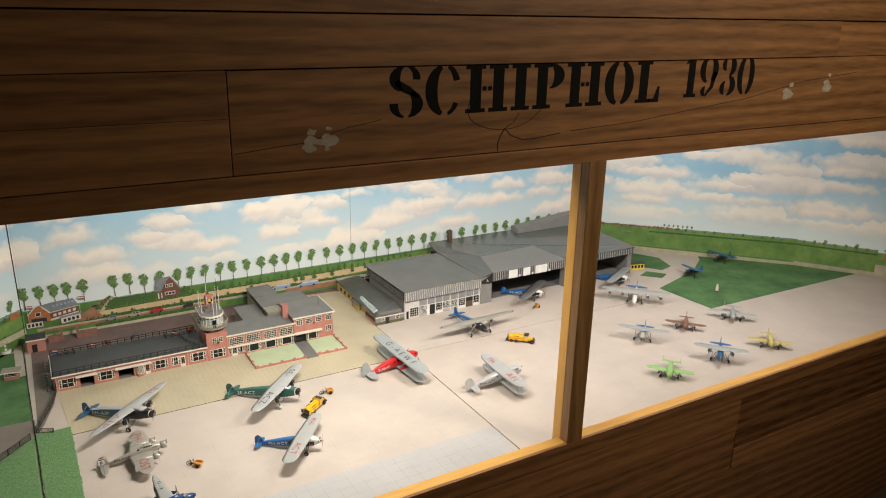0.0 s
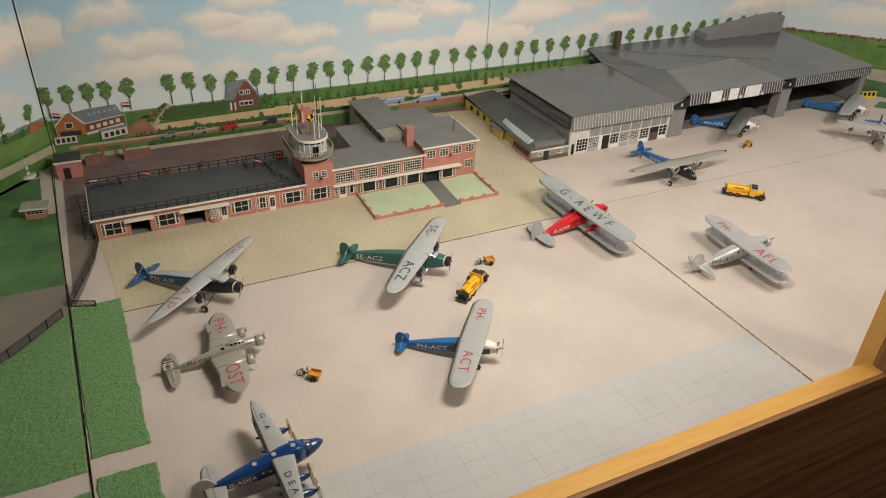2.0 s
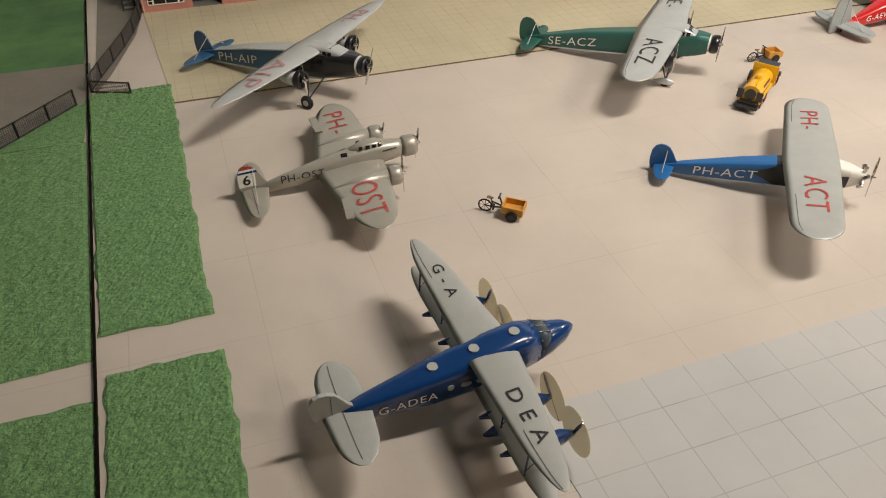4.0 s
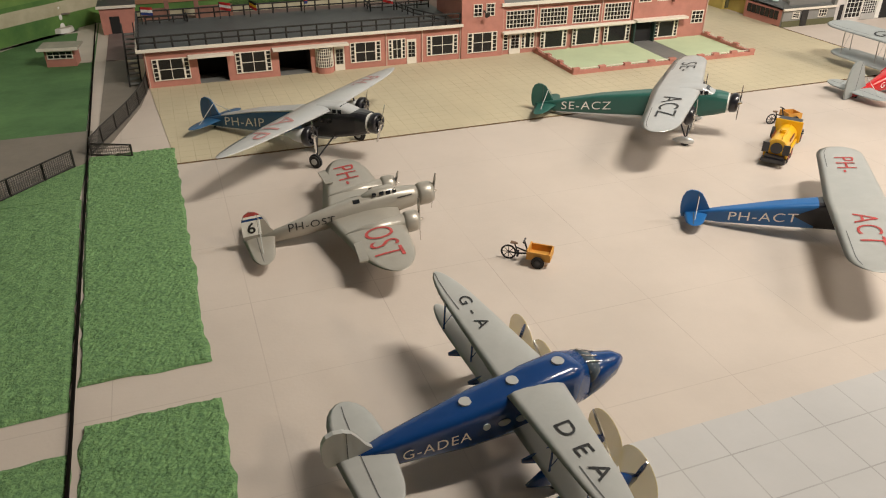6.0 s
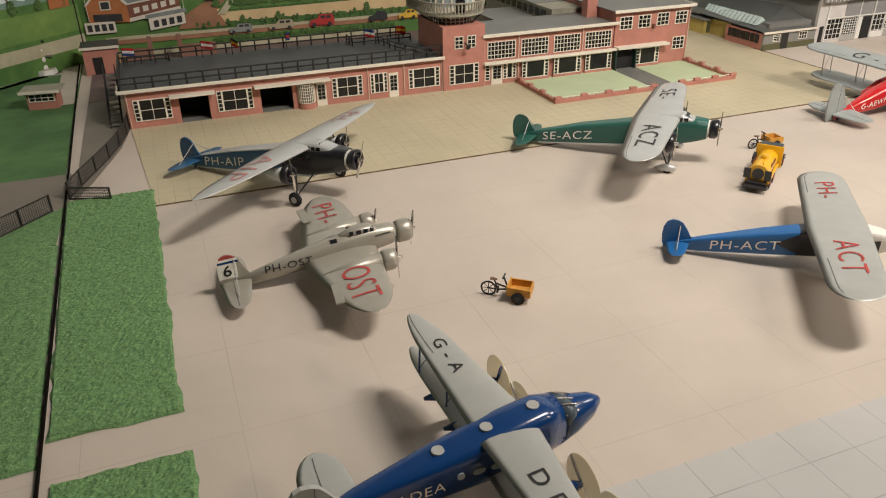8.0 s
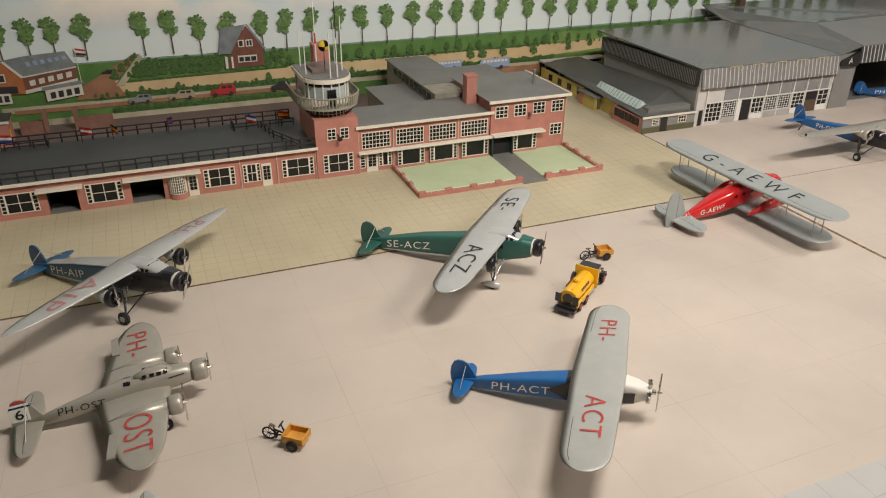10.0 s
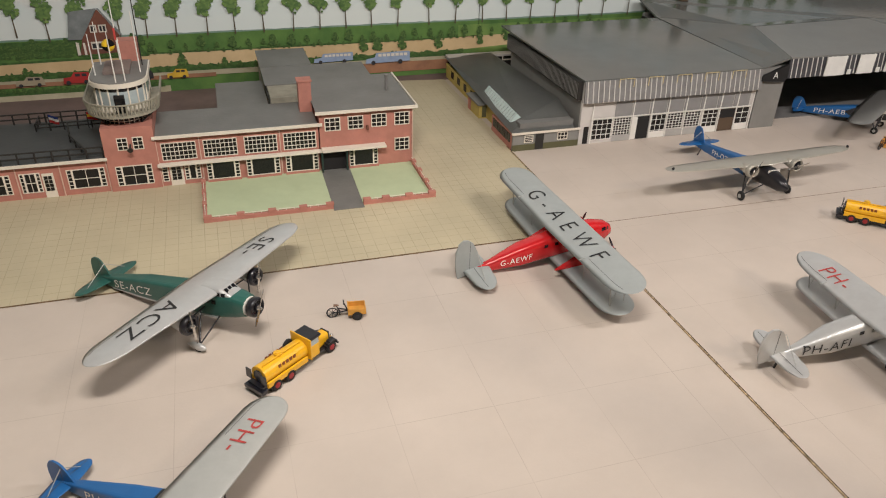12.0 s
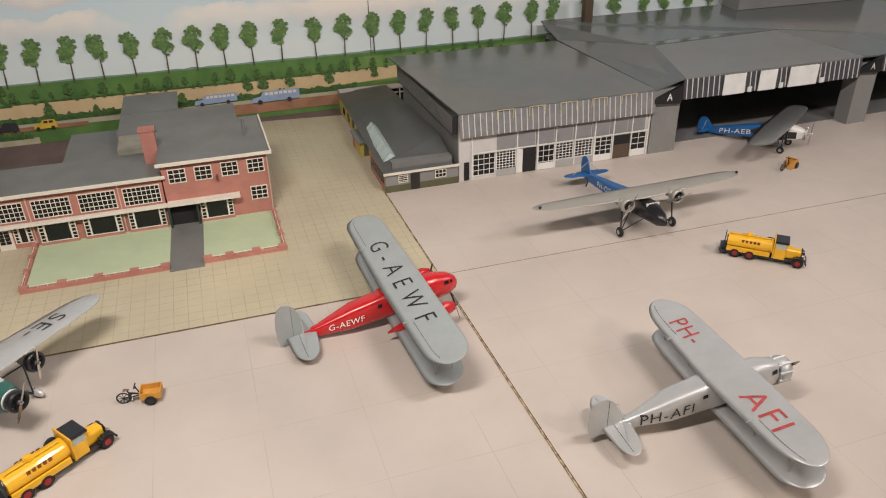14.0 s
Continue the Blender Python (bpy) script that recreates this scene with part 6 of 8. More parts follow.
def biplane(x, y, turn, reg, label, body, wingmat, tailmat, letters, side_letters, span, low_span, whole, zu, zl, engines, tail_x, nose_x, chord, stagger=0.011, tail_chord=0.034, lift=0.0):
    """Cabin biplane with broad round-tipped wings."""
    p = thing("model_aeroplane", x, y, 0, turn, label, "model plane", "model aircraft on the apron")
    t, n = tail_x, nose_x
    st = [(t, 0.0225, 0.0015, 0.0035, 3), (t + 0.03, 0.025, 0.0055, 0.0070, 3), (t * 0.45, 0.030, 0.0115, 0.0130, 4.5), (0.0, 0.034, 0.0130, 0.0160, 4.5), (n - 0.030, 0.034, 0.0125, 0.0160, 3), (n - 0.012, 0.0320, 0.0110, 0.0130, 2.4), (n - 0.003, 0.0305, 0.0070, 0.0080, 2), (n, 0.030, 0.0020, 0.0022, 2)]
    part("fuselage", loft(bmesh.new(), st), body, p, smooth=True)
    up = Wing(span, chord, chord * (0.92 if whole else 0.84), 0.0042, 0.004, zu, 0.002, 0.20 if whole else 0.34)
    lo = Wing(low_span, chord * 0.92, chord * 0.86, 0.0050, stagger, zl, 0.002, 0.20)
    uo = part("upper_wing", up.mesh(30), wingmat, p, smooth=True)
    part("lower_wing", lo.mesh(30), wingmat, p, smooth=True)
    if whole:
        wing_words(up, " ".join(reg), -0.004, span * 0.54, chord * 0.44, uo, letters, 0.004, bold=-0.008)
    else:
        pre, post = reg.split("-")
        wing_words(up, pre + "-", up.h * 0.52, 0.038, 0.018, uo, letters, 0.003)
        wing_words(up, post, -up.h * 0.46, 0.048, 0.021, uo, letters, 0.003)
    for s in (-1, 1):
        hinge_line(uo, up, s * up.h * 0.52, s * up.h * 0.93, 0.22)
        bm = bmesh.new()
        yy = s * up.h * 0.50
        xx = up.mid(yy) - chord * 0.47
        box(bm, xx, yy - 0.0004, up.top(xx, yy), xx + chord * 0.16, yy + 0.0004, up.top(xx, yy) + 0.0012)
        part("aileron_end", bm, M_PALEGREY if wingmat != M_PALEGREY else M_WHITE, uo)
    strut_set(p, up, lo, (up.h * 0.42, up.h * 0.78), (-0.009, 0.009), M_PALEGREY)
    bm = bmesh.new()
    for s in (-1, 1):
        for dx in (-0.010, 0.012):
            rod(bm, (dx, s * 0.010, 0.045), (dx + 0.002, s * 0.012, zu), 0.0009, seg=6)
    part("cabane_strut", bm, body, p)
    tail(p, Wing(0.100 if whole else 0.082, tail_chord, tail_chord * 0.76, 0.0026, t + 0.012, 0.0270, 0, 0.5), tailmat, 0.050)
    fin(p, t - 0.014, t + 0.032, 0.0235, 0.070 if whole else 0.061, tailmat, 0.5, th=0.0024)
    side_words(st, reg, t * 0.50, 0.0290, 0.040 if whole else 0.050, 0.0075 if whole else 0.0105, p, side_letters, slope=0.05, bold=0.0)
    for k in range(5):
        both_sides(side_patch, st, -0.026 + 0.014 * k, -0.021 + 0.014 * k, 0.0365, 0.0405, p, M_GLASSDARK)
    both_sides(side_patch, st, n - 0.020, n - 0.014, 0.0375, 0.0415, p, M_GLASSDARK)
    both_sides(side_patch, st, n - 0.012, n - 0.009, 0.0370, 0.0405, p, M_GLASSDARK)
    for y in engines:
        for s in (-1, 1):
            bm = bmesh.new()
            loft(bm, [(-0.024, zl + 0.003, 0.001, 0.001, 2), (0.006, zl + 0.007, 0.0056, 0.0080, 2.4), (0.046, zl + 0.009, 0.0056, 0.0080, 3.0), (0.055, zl + 0.009, 0.0036, 0.0050, 2.4)], 12)
            for v in bm.verts:
                v.co.y += s * y
            e = part("engine_nacelle", bm, body, p, smooth=True)
            propeller(e, 0.056, zl + 0.009, 0.0165, 0.0012, M_BLACK, s * y, turn=75 + 40 * s)
    if not engines:
        e = radial(p, n + 0.004, 0, 0.0305, 0.0118, 0.013, body, M_STEEL, 0.021, 130, cyl=True)
        bm = bmesh.new()
        for k in range(9):
            a = 2 * math.pi * k / 9
            rod(bm, (n - 0.010, 0.0115 * math.cos(a), 0.0305 + 0.0115 * math.sin(a)), (n + 0.002, 0.0125 * math.cos(a), 0.0305 + 0.0125 * math.sin(a)), 0.0022, 0.0014, 8)
        part("cowl_blister", bm, body, e)
    for s in (-1, 1):
        wheel(p, 0.010, s * 0.030, 0.0060)
        bm = bmesh.new()
        rod(bm, (0.010, s * 0.030, 0.006), (0.006, s * 0.028, zl), 0.0014)
        part("undercarriage_leg", bm, body, p)
    bm = bmesh.new()
    rod(bm, (t + 0.010, 0, 0), (t + 0.014, 0, 0.022), 0.0014, 0.0009)
    part("tail_skid", bm, M_BLACK, p)
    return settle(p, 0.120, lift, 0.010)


biplane(0.429, -0.212, 2.9, "G-AEWF", "bright red model biplane airliner with grey wings", M_RED, M_GREYDOPE, M_GREYDOPE, M_LETTER_BLACK, M_LETTER_WHITE, 0.335, 0.302, True, 0.0575, 0.0175, (0.040,), -0.124, 0.074, 0.050, 0.007, 0.034, -0.001)
biplane(0.671, -0.471, -2.5, "PH-AFI", "silver single-engined model biplane with red wing letters", M_SILVER, M_SILVER, M_SILVER, M_LETTER_RED, M_LETTER_BLACK, 0.249, 0.235, False, 0.048, 0.0145, (), -0.118, 0.066, 0.050, 0.012, 0.027, 0.006)


def twin_nose_on():
    """High-wing airliner with two wing engines and a slender blue tail."""
    p = thing("model_aeroplane", 0.818, -0.085, 0, -88.2, "blue and black twin-engined model airliner with cream wing", "model plane", "model aircraft on the apron")
    st = [(-0.150, 0.022, 0.0012, 0.003, 5), (-0.118, 0.024, 0.0045, 0.007, 5), (-0.05, 0.0265, 0.0085, 0.011, 5), (-0.01, 0.028, 0.0115, 0.014, 5)]
    part("rear_fuselage", loft(bmesh.new(), st), M_BLUE, p)
    part("cabin", loft(bmesh.new(), [(-0.010, 0.028, 0.0115, 0.014, 5), (0.034, 0.029, 0.0115, 0.0135, 3.5), (0.060, 0.025, 0.0090, 0.0100, 2.5), (0.072, 0.023, 0.0025, 0.003, 2)]), M_BLACK, p, smooth=True)
    w = Wing(0.335, 0.046, 0.026, 0.0065, 0.006, 0.0455, 0.004, 0.20)
    part("wing", w.mesh(30), paint("cream_silver_paint", (0.40, 0.38, 0.33), 0.35, 0.35), p, smooth=True)
    bm = bmesh.new()
    for k in range(5):
        box(bm, 0.0375, -0.0098 + 0.0042 * k, 0.0370, 0.0395, -0.0066 + 0.0042 * k, 0.0415)
    part("windscreen", bm, M_WHITE, p, "row of white-framed cockpit panes")
    bm = bmesh.new()
    for s in (-1, 1):
        bmesh.ops.create_uvsphere(bm, u_segments=10, v_segments=6, radius=0.0022, matrix=Matrix.Translation((0.012, s * 0.160, 0.053)))
    part("tip_lamp", bm, M_BLACK, p)
    for s, a in ((-1, 60), (1, 10)):
        radial(p, 0.042, s * 0.040, 0.0445, 0.0095, 0.010, M_OST, M_STEEL, 0.020, a, 0.030, M_OST)
        wheel(p, 0.031, s * 0.043, 0.0072)
        bm = bmesh.new()
        rod(bm, (0.031, s * 0.042, 0.007), (0.026, s * 0.040, 0.042), 0.0012)
        rod(bm, (0.031, s * 0.042, 0.007), (0.004, s * 0.012, 0.018), 0.0008)
        rod(bm, (0.031, s * 0.042, 0.007), (0.034, s * 0.010, 0.020), 0.0008)
        part("undercarriage_leg", bm, M_BLACK, p)
    tail(p, Wing(0.079, 0.026, 0.015, 0.0022, -0.138, 0.0265, 0, 0.4), M_BLUE, 0.046)
    fin(p, -0.154, -0.116, 0.026, 0.054, M_BLUE, 0.3)
    side_words(st, "PH-OTO", -0.068, 0.0260, 0.052, 0.0085, p, M_LETTER_WHITE, slope=0.03)
    bm = bmesh.new()
    rod(bm, (-0.136, 0, 0), (-0.130, 0, 0.020), 0.0014, 0.0009)
    part("tail_skid", bm, M_BLACK, p)
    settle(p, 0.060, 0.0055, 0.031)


twin_nose_on()


def small_plane(x, y, turn, label, body, wingmat, span, length, wz, engines=1, twin_fin=False, tailmat=None, k=1.0):
    """One of the aircraft parked on the far side."""
    p = thing("model_aeroplane", x, y, 0, turn, label, "model plane", "model aircraft on the far apron")
    L = length
    st = [(-0.62 * L, 0.020, 0.0015, 0.003, 3), (-0.4 * L, 0.023, 0.006, 0.007, 3), (0.0, 0.027, 0.0105, 0.012, 3), (0.22 * L, 0.028, 0.0105, 0.012, 2.6), (0.34 * L, 0.027, 0.0075, 0.0085, 2.2), (0.38 * L, 0.027, 0.002, 0.002, 2)]
    part("fuselage", loft(bmesh.new(), st), body, p, smooth=True)
    w = Wing(span, 0.26 * L, 0.17 * L, 0.0065, 0.0, wz, 0.003, 0.22)
    part("wing", w.mesh(20), wingmat, p, smooth=True)
    both_sides(side_patch, st, 0.10 * L, 0.22 * L, 0.031, 0.036, p, M_GLASSDARK)
    tw = Wing(0.34 * L + 0.02, 0.13 * L, 0.08 * L, 0.002, -0.56 * L, 0.022, 0, 0.4)
    tail(p, tw, tailmat or body, line=False)
    if twin_fin:
        for s in (-1, 1):
            fin(p, -0.64 * L, -0.52 * L, 0.018, 0.036, tailmat or body, 0.5, y=s * tw.h * 0.9)
    else:
        fin(p, -0.65 * L, -0.48 * L, 0.021, 0.046, tailmat or body, 0.3)
    ys = {1: (0,), 2: (-0.2, 0.2), 3: (-0.2, 0, 0.2), 4: (-0.36, -0.18, 0.18, 0.36)}[engines]
    for i, yy in enumerate(ys):
        xe = 0.40 * L if yy == 0 else 0.20 * L
        radial(p, xe, yy * span, 0.027 if yy == 0 else wz - 0.003, 0.0075, 0.008, None, M_STEEL, 0.017, 70 + 25 * i, 0 if yy == 0 else 0.02, body)
    gear(p, 0.10 * L, 0.030, 0.0065, max(0.024, wz - 0.006))
    return p


small_plane(1.580, -0.135, -137, "white and blue four-engined model airliner with a broad wing", M_WHITE, M_PALEGREY, 0.285, 0.220, 0.046, 4, tailmat=M_BLUE)
small_plane(1.206, -0.690, -140, "lime green twin-engined model plane with twin fins", M_LIME, M_LIME, 0.155, 0.135, 0.024, 2, True)
small_plane(1.460, -0.682, -140, "blue and black three-engined model airliner", M_MIDBLUE, M_GREYDOPE, 0.185, 0.165, 0.044, 3, tailmat=M_BLUE)
small_plane(1.712, -0.695, -138, "pale yellow model airliner with a tall fin", M_YELLOWP, M_YELLOWP, 0.158, 0.135, 0.022, 2)
small_plane(1.555, -0.435, -140, "brown low-wing model plane", M_BRONZE, M_BRONZE, 0.155, 0.125, 0.022, 2)
small_plane(1.80, -0.455, -140, "grey twin-finned model airliner", M_GREYDOPE, M_PALEGREY, 0.185, 0.150, 0.024, 2, True)
small_plane(1.334, -0.433, -140, "silver and blue single-engined model airliner", M_PALEGREY, M_GREYDOPE, 0.19, 0.145, 0.044, 1, tailmat=M_BLUE)
small_plane(2.036, -0.028, -178, "black and blue model plane on the grass taxiway", M_BLACK, M_MIDBLUE, 0.125, 0.110, 0.040, 1, tailmat=M_BLUE)
small_plane(2.330, 0.050, -170, "dark blue model plane at the far edge of the field", M_BLACK, M_MIDBLUE, 0.160, 0.130, 0.040, 1, tailmat=M_BLUE)

# ---- tank trucks, cargo trikes and small things ----
M_TRUCK = paint("yellow_enamel", (0.78, 0.42, 0.012), 0.32, coat=0.4)
M_ORANGE = mat("orange_wood_tray", (0.62, 0.30, 0.05), 0.6, vary=0.15, scale=60)
M_MARK = mat("dull_red_mark", (0.20, 0.05, 0.012), 0.5)
M_REDHUB = paint("red_wheel_paint", (0.30, 0.010, 0.015), 0.4)


def lying_cyl(bm, x0, x1, y, z, rx, rz, seg=20):
    rings = [[bm.verts.new((x, y + rx * math.cos(2 * math.pi * k / seg), z + rz * math.sin(2 * math.pi * k / seg))) for k in range(seg)] for x in (x0, x1)]
    for k in range(seg):
        bm.faces.new((rings[0][k], rings[0][(k + 1) % seg], rings[1][(k + 1) % seg], rings[1][k]))
    bm.faces.new(rings[0][::-1])
    bm.faces.new(rings[1])
    return bm


def tank_truck(x, y, turn, label):
    p = thing("tank_truck", x, y, 0, turn, label, "toy truck", "fuel trucks")
    part("chassis", boxm(-0.050, -0.010, 0.006, 0.044, 0.010, 0.0095, bevel=0.0006), M_BLACK, p)
    part("tank", lying_cyl(bmesh.new(), -0.047, 0.008, 0, 0.0200, 0.0105, 0.0098), M_TRUCK, p, "yellow oval fuel tank")
    for s in (-1, 1):
        part("tank_skirt", boxm(-0.047, s * 0.0112 - 0.0012, 0.0095, 0.006, s * 0.0112 + 0.0012, 0.0155, bevel=0.0003), M_TRUCK, p)
        for k in range(5):
            part("plain_mark", boxm(-0.0300 + 0.0048 * k, s * 0.0096 - 0.0004, 0.0222, -0.0268 + 0.0048 * k, s * 0.0096 + 0.0006, 0.0264), M_MARK, p, "dull brown-red bar on the tank side")
    bm = bmesh.new()
    rod(bm, (-0.022, 0, 0.0285), (-0.022, 0, 0.0325), 0.0042, seg=14)
    rod(bm, (-0.022, 0, 0.0325), (-0.022, 0, 0.0335), 0.0030, seg=14)
    part("filler_dome", bm, M_TRUCK, p)
    bm = bmesh.new()
    rod(bm, (-0.044, -0.003, 0.0312), (0.004, -0.003, 0.0312), 0.0006, seg=5)
    for xx in (-0.044, -0.028, -0.014, 0.004):
        rod(bm, (xx, -0.003, 0.029), (xx, -0.003, 0.0312), 0.0005, seg=5)
    part("roof_rail", bm, M_TRUCK, p)
    bm = bmesh.new()
    rod(bm, (-0.0485, 0, 0.0200), (-0.0472, 0, 0.0200), 0.0062, seg=16)
    box(bm, -0.0530, -0.0100, 0.0100, -0.0475, 0.0100, 0.0125)
    box(bm, -0.0560, -0.0125, 0.0060, -0.0490, 0.0125, 0.0098)
    part("rear_valve_plate", bm, M_BLACK, p, "black rear valve plate and bumper")
    for s in (-1, 1):
        part("rear_flap", boxm(-0.0510, s * 0.0105 - 0.0035, 0.0150, -0.0500, s * 0.0105 + 0.0035, 0.0260), M_BLACK, p)
    part("headboard", boxm(0.0085, -0.0145, 0.0100, 0.0100, 0.0145, 0.0345, bevel=0.0006), M_TRUCK, p, "yellow board behind the cab")
    part("cab", boxm(0.0102, -0.0110, 0.0080, 0.0240, 0.0110, 0.0230, bevel=0.0010), M_TRUCK, p)
    part("cab_window", boxm(0.0115, -0.0108, 0.0230, 0.0235, 0.0108, 0.0300), M_GLASSPALE, p)
    part("cab_roof", boxm(0.0100, -0.0118, 0.0300, 0.0265, 0.0118, 0.0330, bevel=0.0012), M_BLACK, p, "black cab roof")
    bm = bmesh.new()
    for s in (-1, 1):
        rod(bm, (0.0238, s * 0.0105, 0.0225), (0.0238, s * 0.0105, 0.0305), 0.0007, seg=5)
        rod(bm, (0.0112, s * 0.0105, 0.0225), (0.0112, s * 0.0105, 0.0305), 0.0007, seg=5)
    part("cab_pillar", bm, M_TRUCK, p)
    part("bonnet", loft(bmesh.new(), [(0.0240, 0.0160, 0.0078, 0.0075, 4), (0.0420, 0.0150, 0.0058, 0.0065, 4)], 16), M_TRUCK, p)
    part("radiator", boxm(0.0421, -0.0056, 0.0080, 0.0440, 0.0056, 0.0220, bevel=0.0008), M_BLACK, p)
    part("bumper", boxm(0.0490, -0.0125, 0.0060, 0.0502, 0.0125, 0.0082, bevel=0.0004), M_BLACK, p)
    for s in (-1, 1):
        bm = bmesh.new()
        bmesh.ops.create_uvsphere(bm, u_segments=10, v_segments=8, radius=0.0021, matrix=Matrix.Translation((0.0450, s * 0.0075, 0.0165)))
        part("headlight", bm, M_STEEL, p)
        bm = bmesh.new()
        for k in range(8):
            a, b = math.pi * k / 8, math.pi * (k + 1) / 8
            box(bm, 0.0400 + 0.0085 * math.cos(b), s * 0.0105 - 0.0028, 0.0075 + 0.0075 * math.sin((a + b) / 2) - 0.0006, 0.0400 + 0.0085 * math.cos(a), s * 0.0105 + 0.0028, 0.0075 + 0.0075 * math.sin((a + b) / 2) + 0.0006)
        part("mudguard", bm, M_BLACK, p)
        for xx in (0.040, -0.018, -0.036):
            wheel(p, xx, s * 0.0105, 0.0072, 0.30, hub=M_REDHUB)
    bm = bmesh.new()
    bmesh.ops.create_cone(bm, cap_ends=True, segments=16, radius1=0.0065, radius2=0.0065, depth=0.003, matrix=Matrix.Translation((0.0040, 0.0140, 0.0190)) @ pose(0, 0, 0, 90))
    part("spare_wheel", bm, M_RUBBER, p)
    return p


tank_truck(0.083, -0.336, 37, "yellow toy fuel truck with black roof and red wheels")
tank_truck(0.921, -0.236, -43, "yellow toy fuel truck with black roof beside the hangar apron")


def cargo_trike(x, y, turn, label, tip=0.0):
    p = thing("cargo_trike", x, y, 0, turn, label, "cargo trike", "cargo trikes on the apron")
    bm = bmesh.new()
    for a in range(12):
        t0, t1 = 2 * math.pi * a / 12, 2 * math.pi * (a + 1) / 12
        rod(bm, (-0.017 + 0.0062 * math.cos(t0), 0, 0.0064 + 0.0062 * math.sin(t0)), (-0.017 + 0.0062 * math.cos(t1), 0, 0.0064 + 0.0062 * math.sin(t1)), 0.0008, seg=5)
    for a in range(4):
        t0 = math.pi * a / 4
        rod(bm, (-0.017 + 0.006 * math.cos(t0), 0, 0.0064 + 0.006 * math.sin(t0)), (-0.017 - 0.006 * math.cos(t0), 0, 0.0064 - 0.006 * math.sin(t0)), 0.0003, seg=4)
    part("rear_wheel", bm, M_RUBBER, p)
    bm = bmesh.new()
    rod(bm, (-0.017, 0, 0.0064), (-0.009, 0, 0.0062), 0.0007)
    rod(bm, (-0.009, 0, 0.0062), (-0.012, 0, 0.0150), 0.0007)
    rod(bm, (-0.011, 0, 0.0120), (0.000, 0, 0.0090), 0.0008)
    rod(bm, (-0.009, 0, 0.0062), (0.001, 0, 0.0080), 0.0008)
    rod(bm, (0.000, 0, 0.0080), (-0.004, 0, 0.0190), 0.0008)
    rod(bm, (-0.004, -0.004, 0.0195), (-0.004, 0.004, 0.0195), 0.0008)
    rod(bm, (-0.009, -0.002, 0.0040), (-0.009, 0.002, 0.0084), 0.0010)
    part("frame", bm, M_BLACK, p)
    part("saddle", loft(bmesh.new(), [(-0.0155, 0.0160, 0.0022, 0.0010, 2), (-0.0125, 0.0160, 0.0018, 0.0010, 2), (-0.0095, 0.0158, 0.0006, 0.0006, 2)], 10), mat("brown_saddle", (0.16, 0.09, 0.05), 0.6), p)
    tray = bmesh.new()
    box(tray, 0.0, -0.0085, 0.0068, 0.020, 0.0085, 0.0080)
    for a in ((0.0, -0.0085, 0.0080, 0.0012, 0.0085, 0.0150), (0.0188, -0.0085, 0.0080, 0.020, 0.0085, 0.0135), (0.0012, -0.0085, 0.0080, 0.0188, -0.0073, 0.0140), (0.0012, 0.0073, 0.0080, 0.0188, 0.0085, 0.0140)):
        box(tray, *a)
    tr = part("tray", tray, M_ORANGE, p, "open orange wooden cargo tray")
    tr.matrix_basis = pose(0.012, 0, 0.006, 0, -tip, 0) @ pose(-0.012, 0, -0.006)
    for s in (-1, 1):
        wheel(p, 0.010, s * 0.0098, 0.0056, 0.16, hub=M_BLACK)
    return p


cargo_trike(-0.296, -0.459, -38, "small cargo trike with an open orange tray")
cargo_trike(0.150, -0.262, -6, "small cargo trike with an open orange tray behind the fuel truck")
cargo_trike(1.163, 0.000, 20, "small cargo trike with its orange tray tipped up", 55)

# ---- left side: fence, hut, windmill-like beacon, gatehouse ----
fence = thing("wire_fence", 0, 0, 0, 0, "low black wire mesh fence with an open gate leaf", "fence")
M_MESH = mat("dark_wire_mesh", (0.045, 0.040, 0.036), 0.6, vary=0.2)


def fence_run(pts, h=0.019):
    for a, b in zip(pts, pts[1:]):
        a, b = Vector((*a, 0.001)), Vector((*b, 0.001))
        up = Vector((0, 0, h))
        for q in (a, b):
            part("post", rod(bmesh.new(), q, q + up * 1.04, 0.0013, seg=6), M_RAIL, fence)
        bm = bmesh.new()
        rod(bm, a + up, b + up, 0.0009, seg=5)
        rod(bm, a + up * 0.06, b + up * 0.06, 0.0009, seg=5)
        part("rail", bm, M_RAIL, fence)
        bm = bmesh.new()
        n = max(3, round((b - a).length / 0.0026))
        for k in range(1, n):
            q = a + (b - a) * k / n
            rod(bm, q, q + up, 0.00035, seg=3)
        for k in range(1, 8):
            rod(bm, a + up * k / 8, b + up * k / 8, 0.00035, seg=3)
        part("wire_mesh", bm, M_MESH, fence)


fence_run([(-0.588, 0.160), (-0.593, 0.110), (-0.602, 0.066), (-0.614, 0.024), (-0.628, -0.018), (-0.642, -0.058), (-0.652, -0.092)])
fence_run([(-0.652, -0.094), (-0.610, -0.112)], 0.014)
fence_run([(-0.668, -0.122), (-0.694, -0.150), (-0.722, -0.180), (-0.755, -0.212), (-0.795, -0.245), (-0.845, -0.275), (-0.90, -0.295), (-0.97, -0.31)])

hut = thing("guard_hut", -0.7065, 0.302, 0, -8, "small brick guard hut with flat grey roof", "hut")
part("wall", boxm(-0.021, -0.014, 0, 0.021, 0.014, 0.027), M_BRICK, hut)
part("roof", boxm(-0.028, -0.021, 0.027, 0.028, 0.020, 0.030, bevel=0.0004), M_STONE, hut, "grey overhanging flat roof")
part("roof_trim", boxm(-0.0285, -0.0222, 0.0262, 0.0285, -0.0211, 0.0305), M_CREAM, hut)
window(hut, -0.018, 0.0125, 0.018, 0.0245, -0.014, 4, 2)

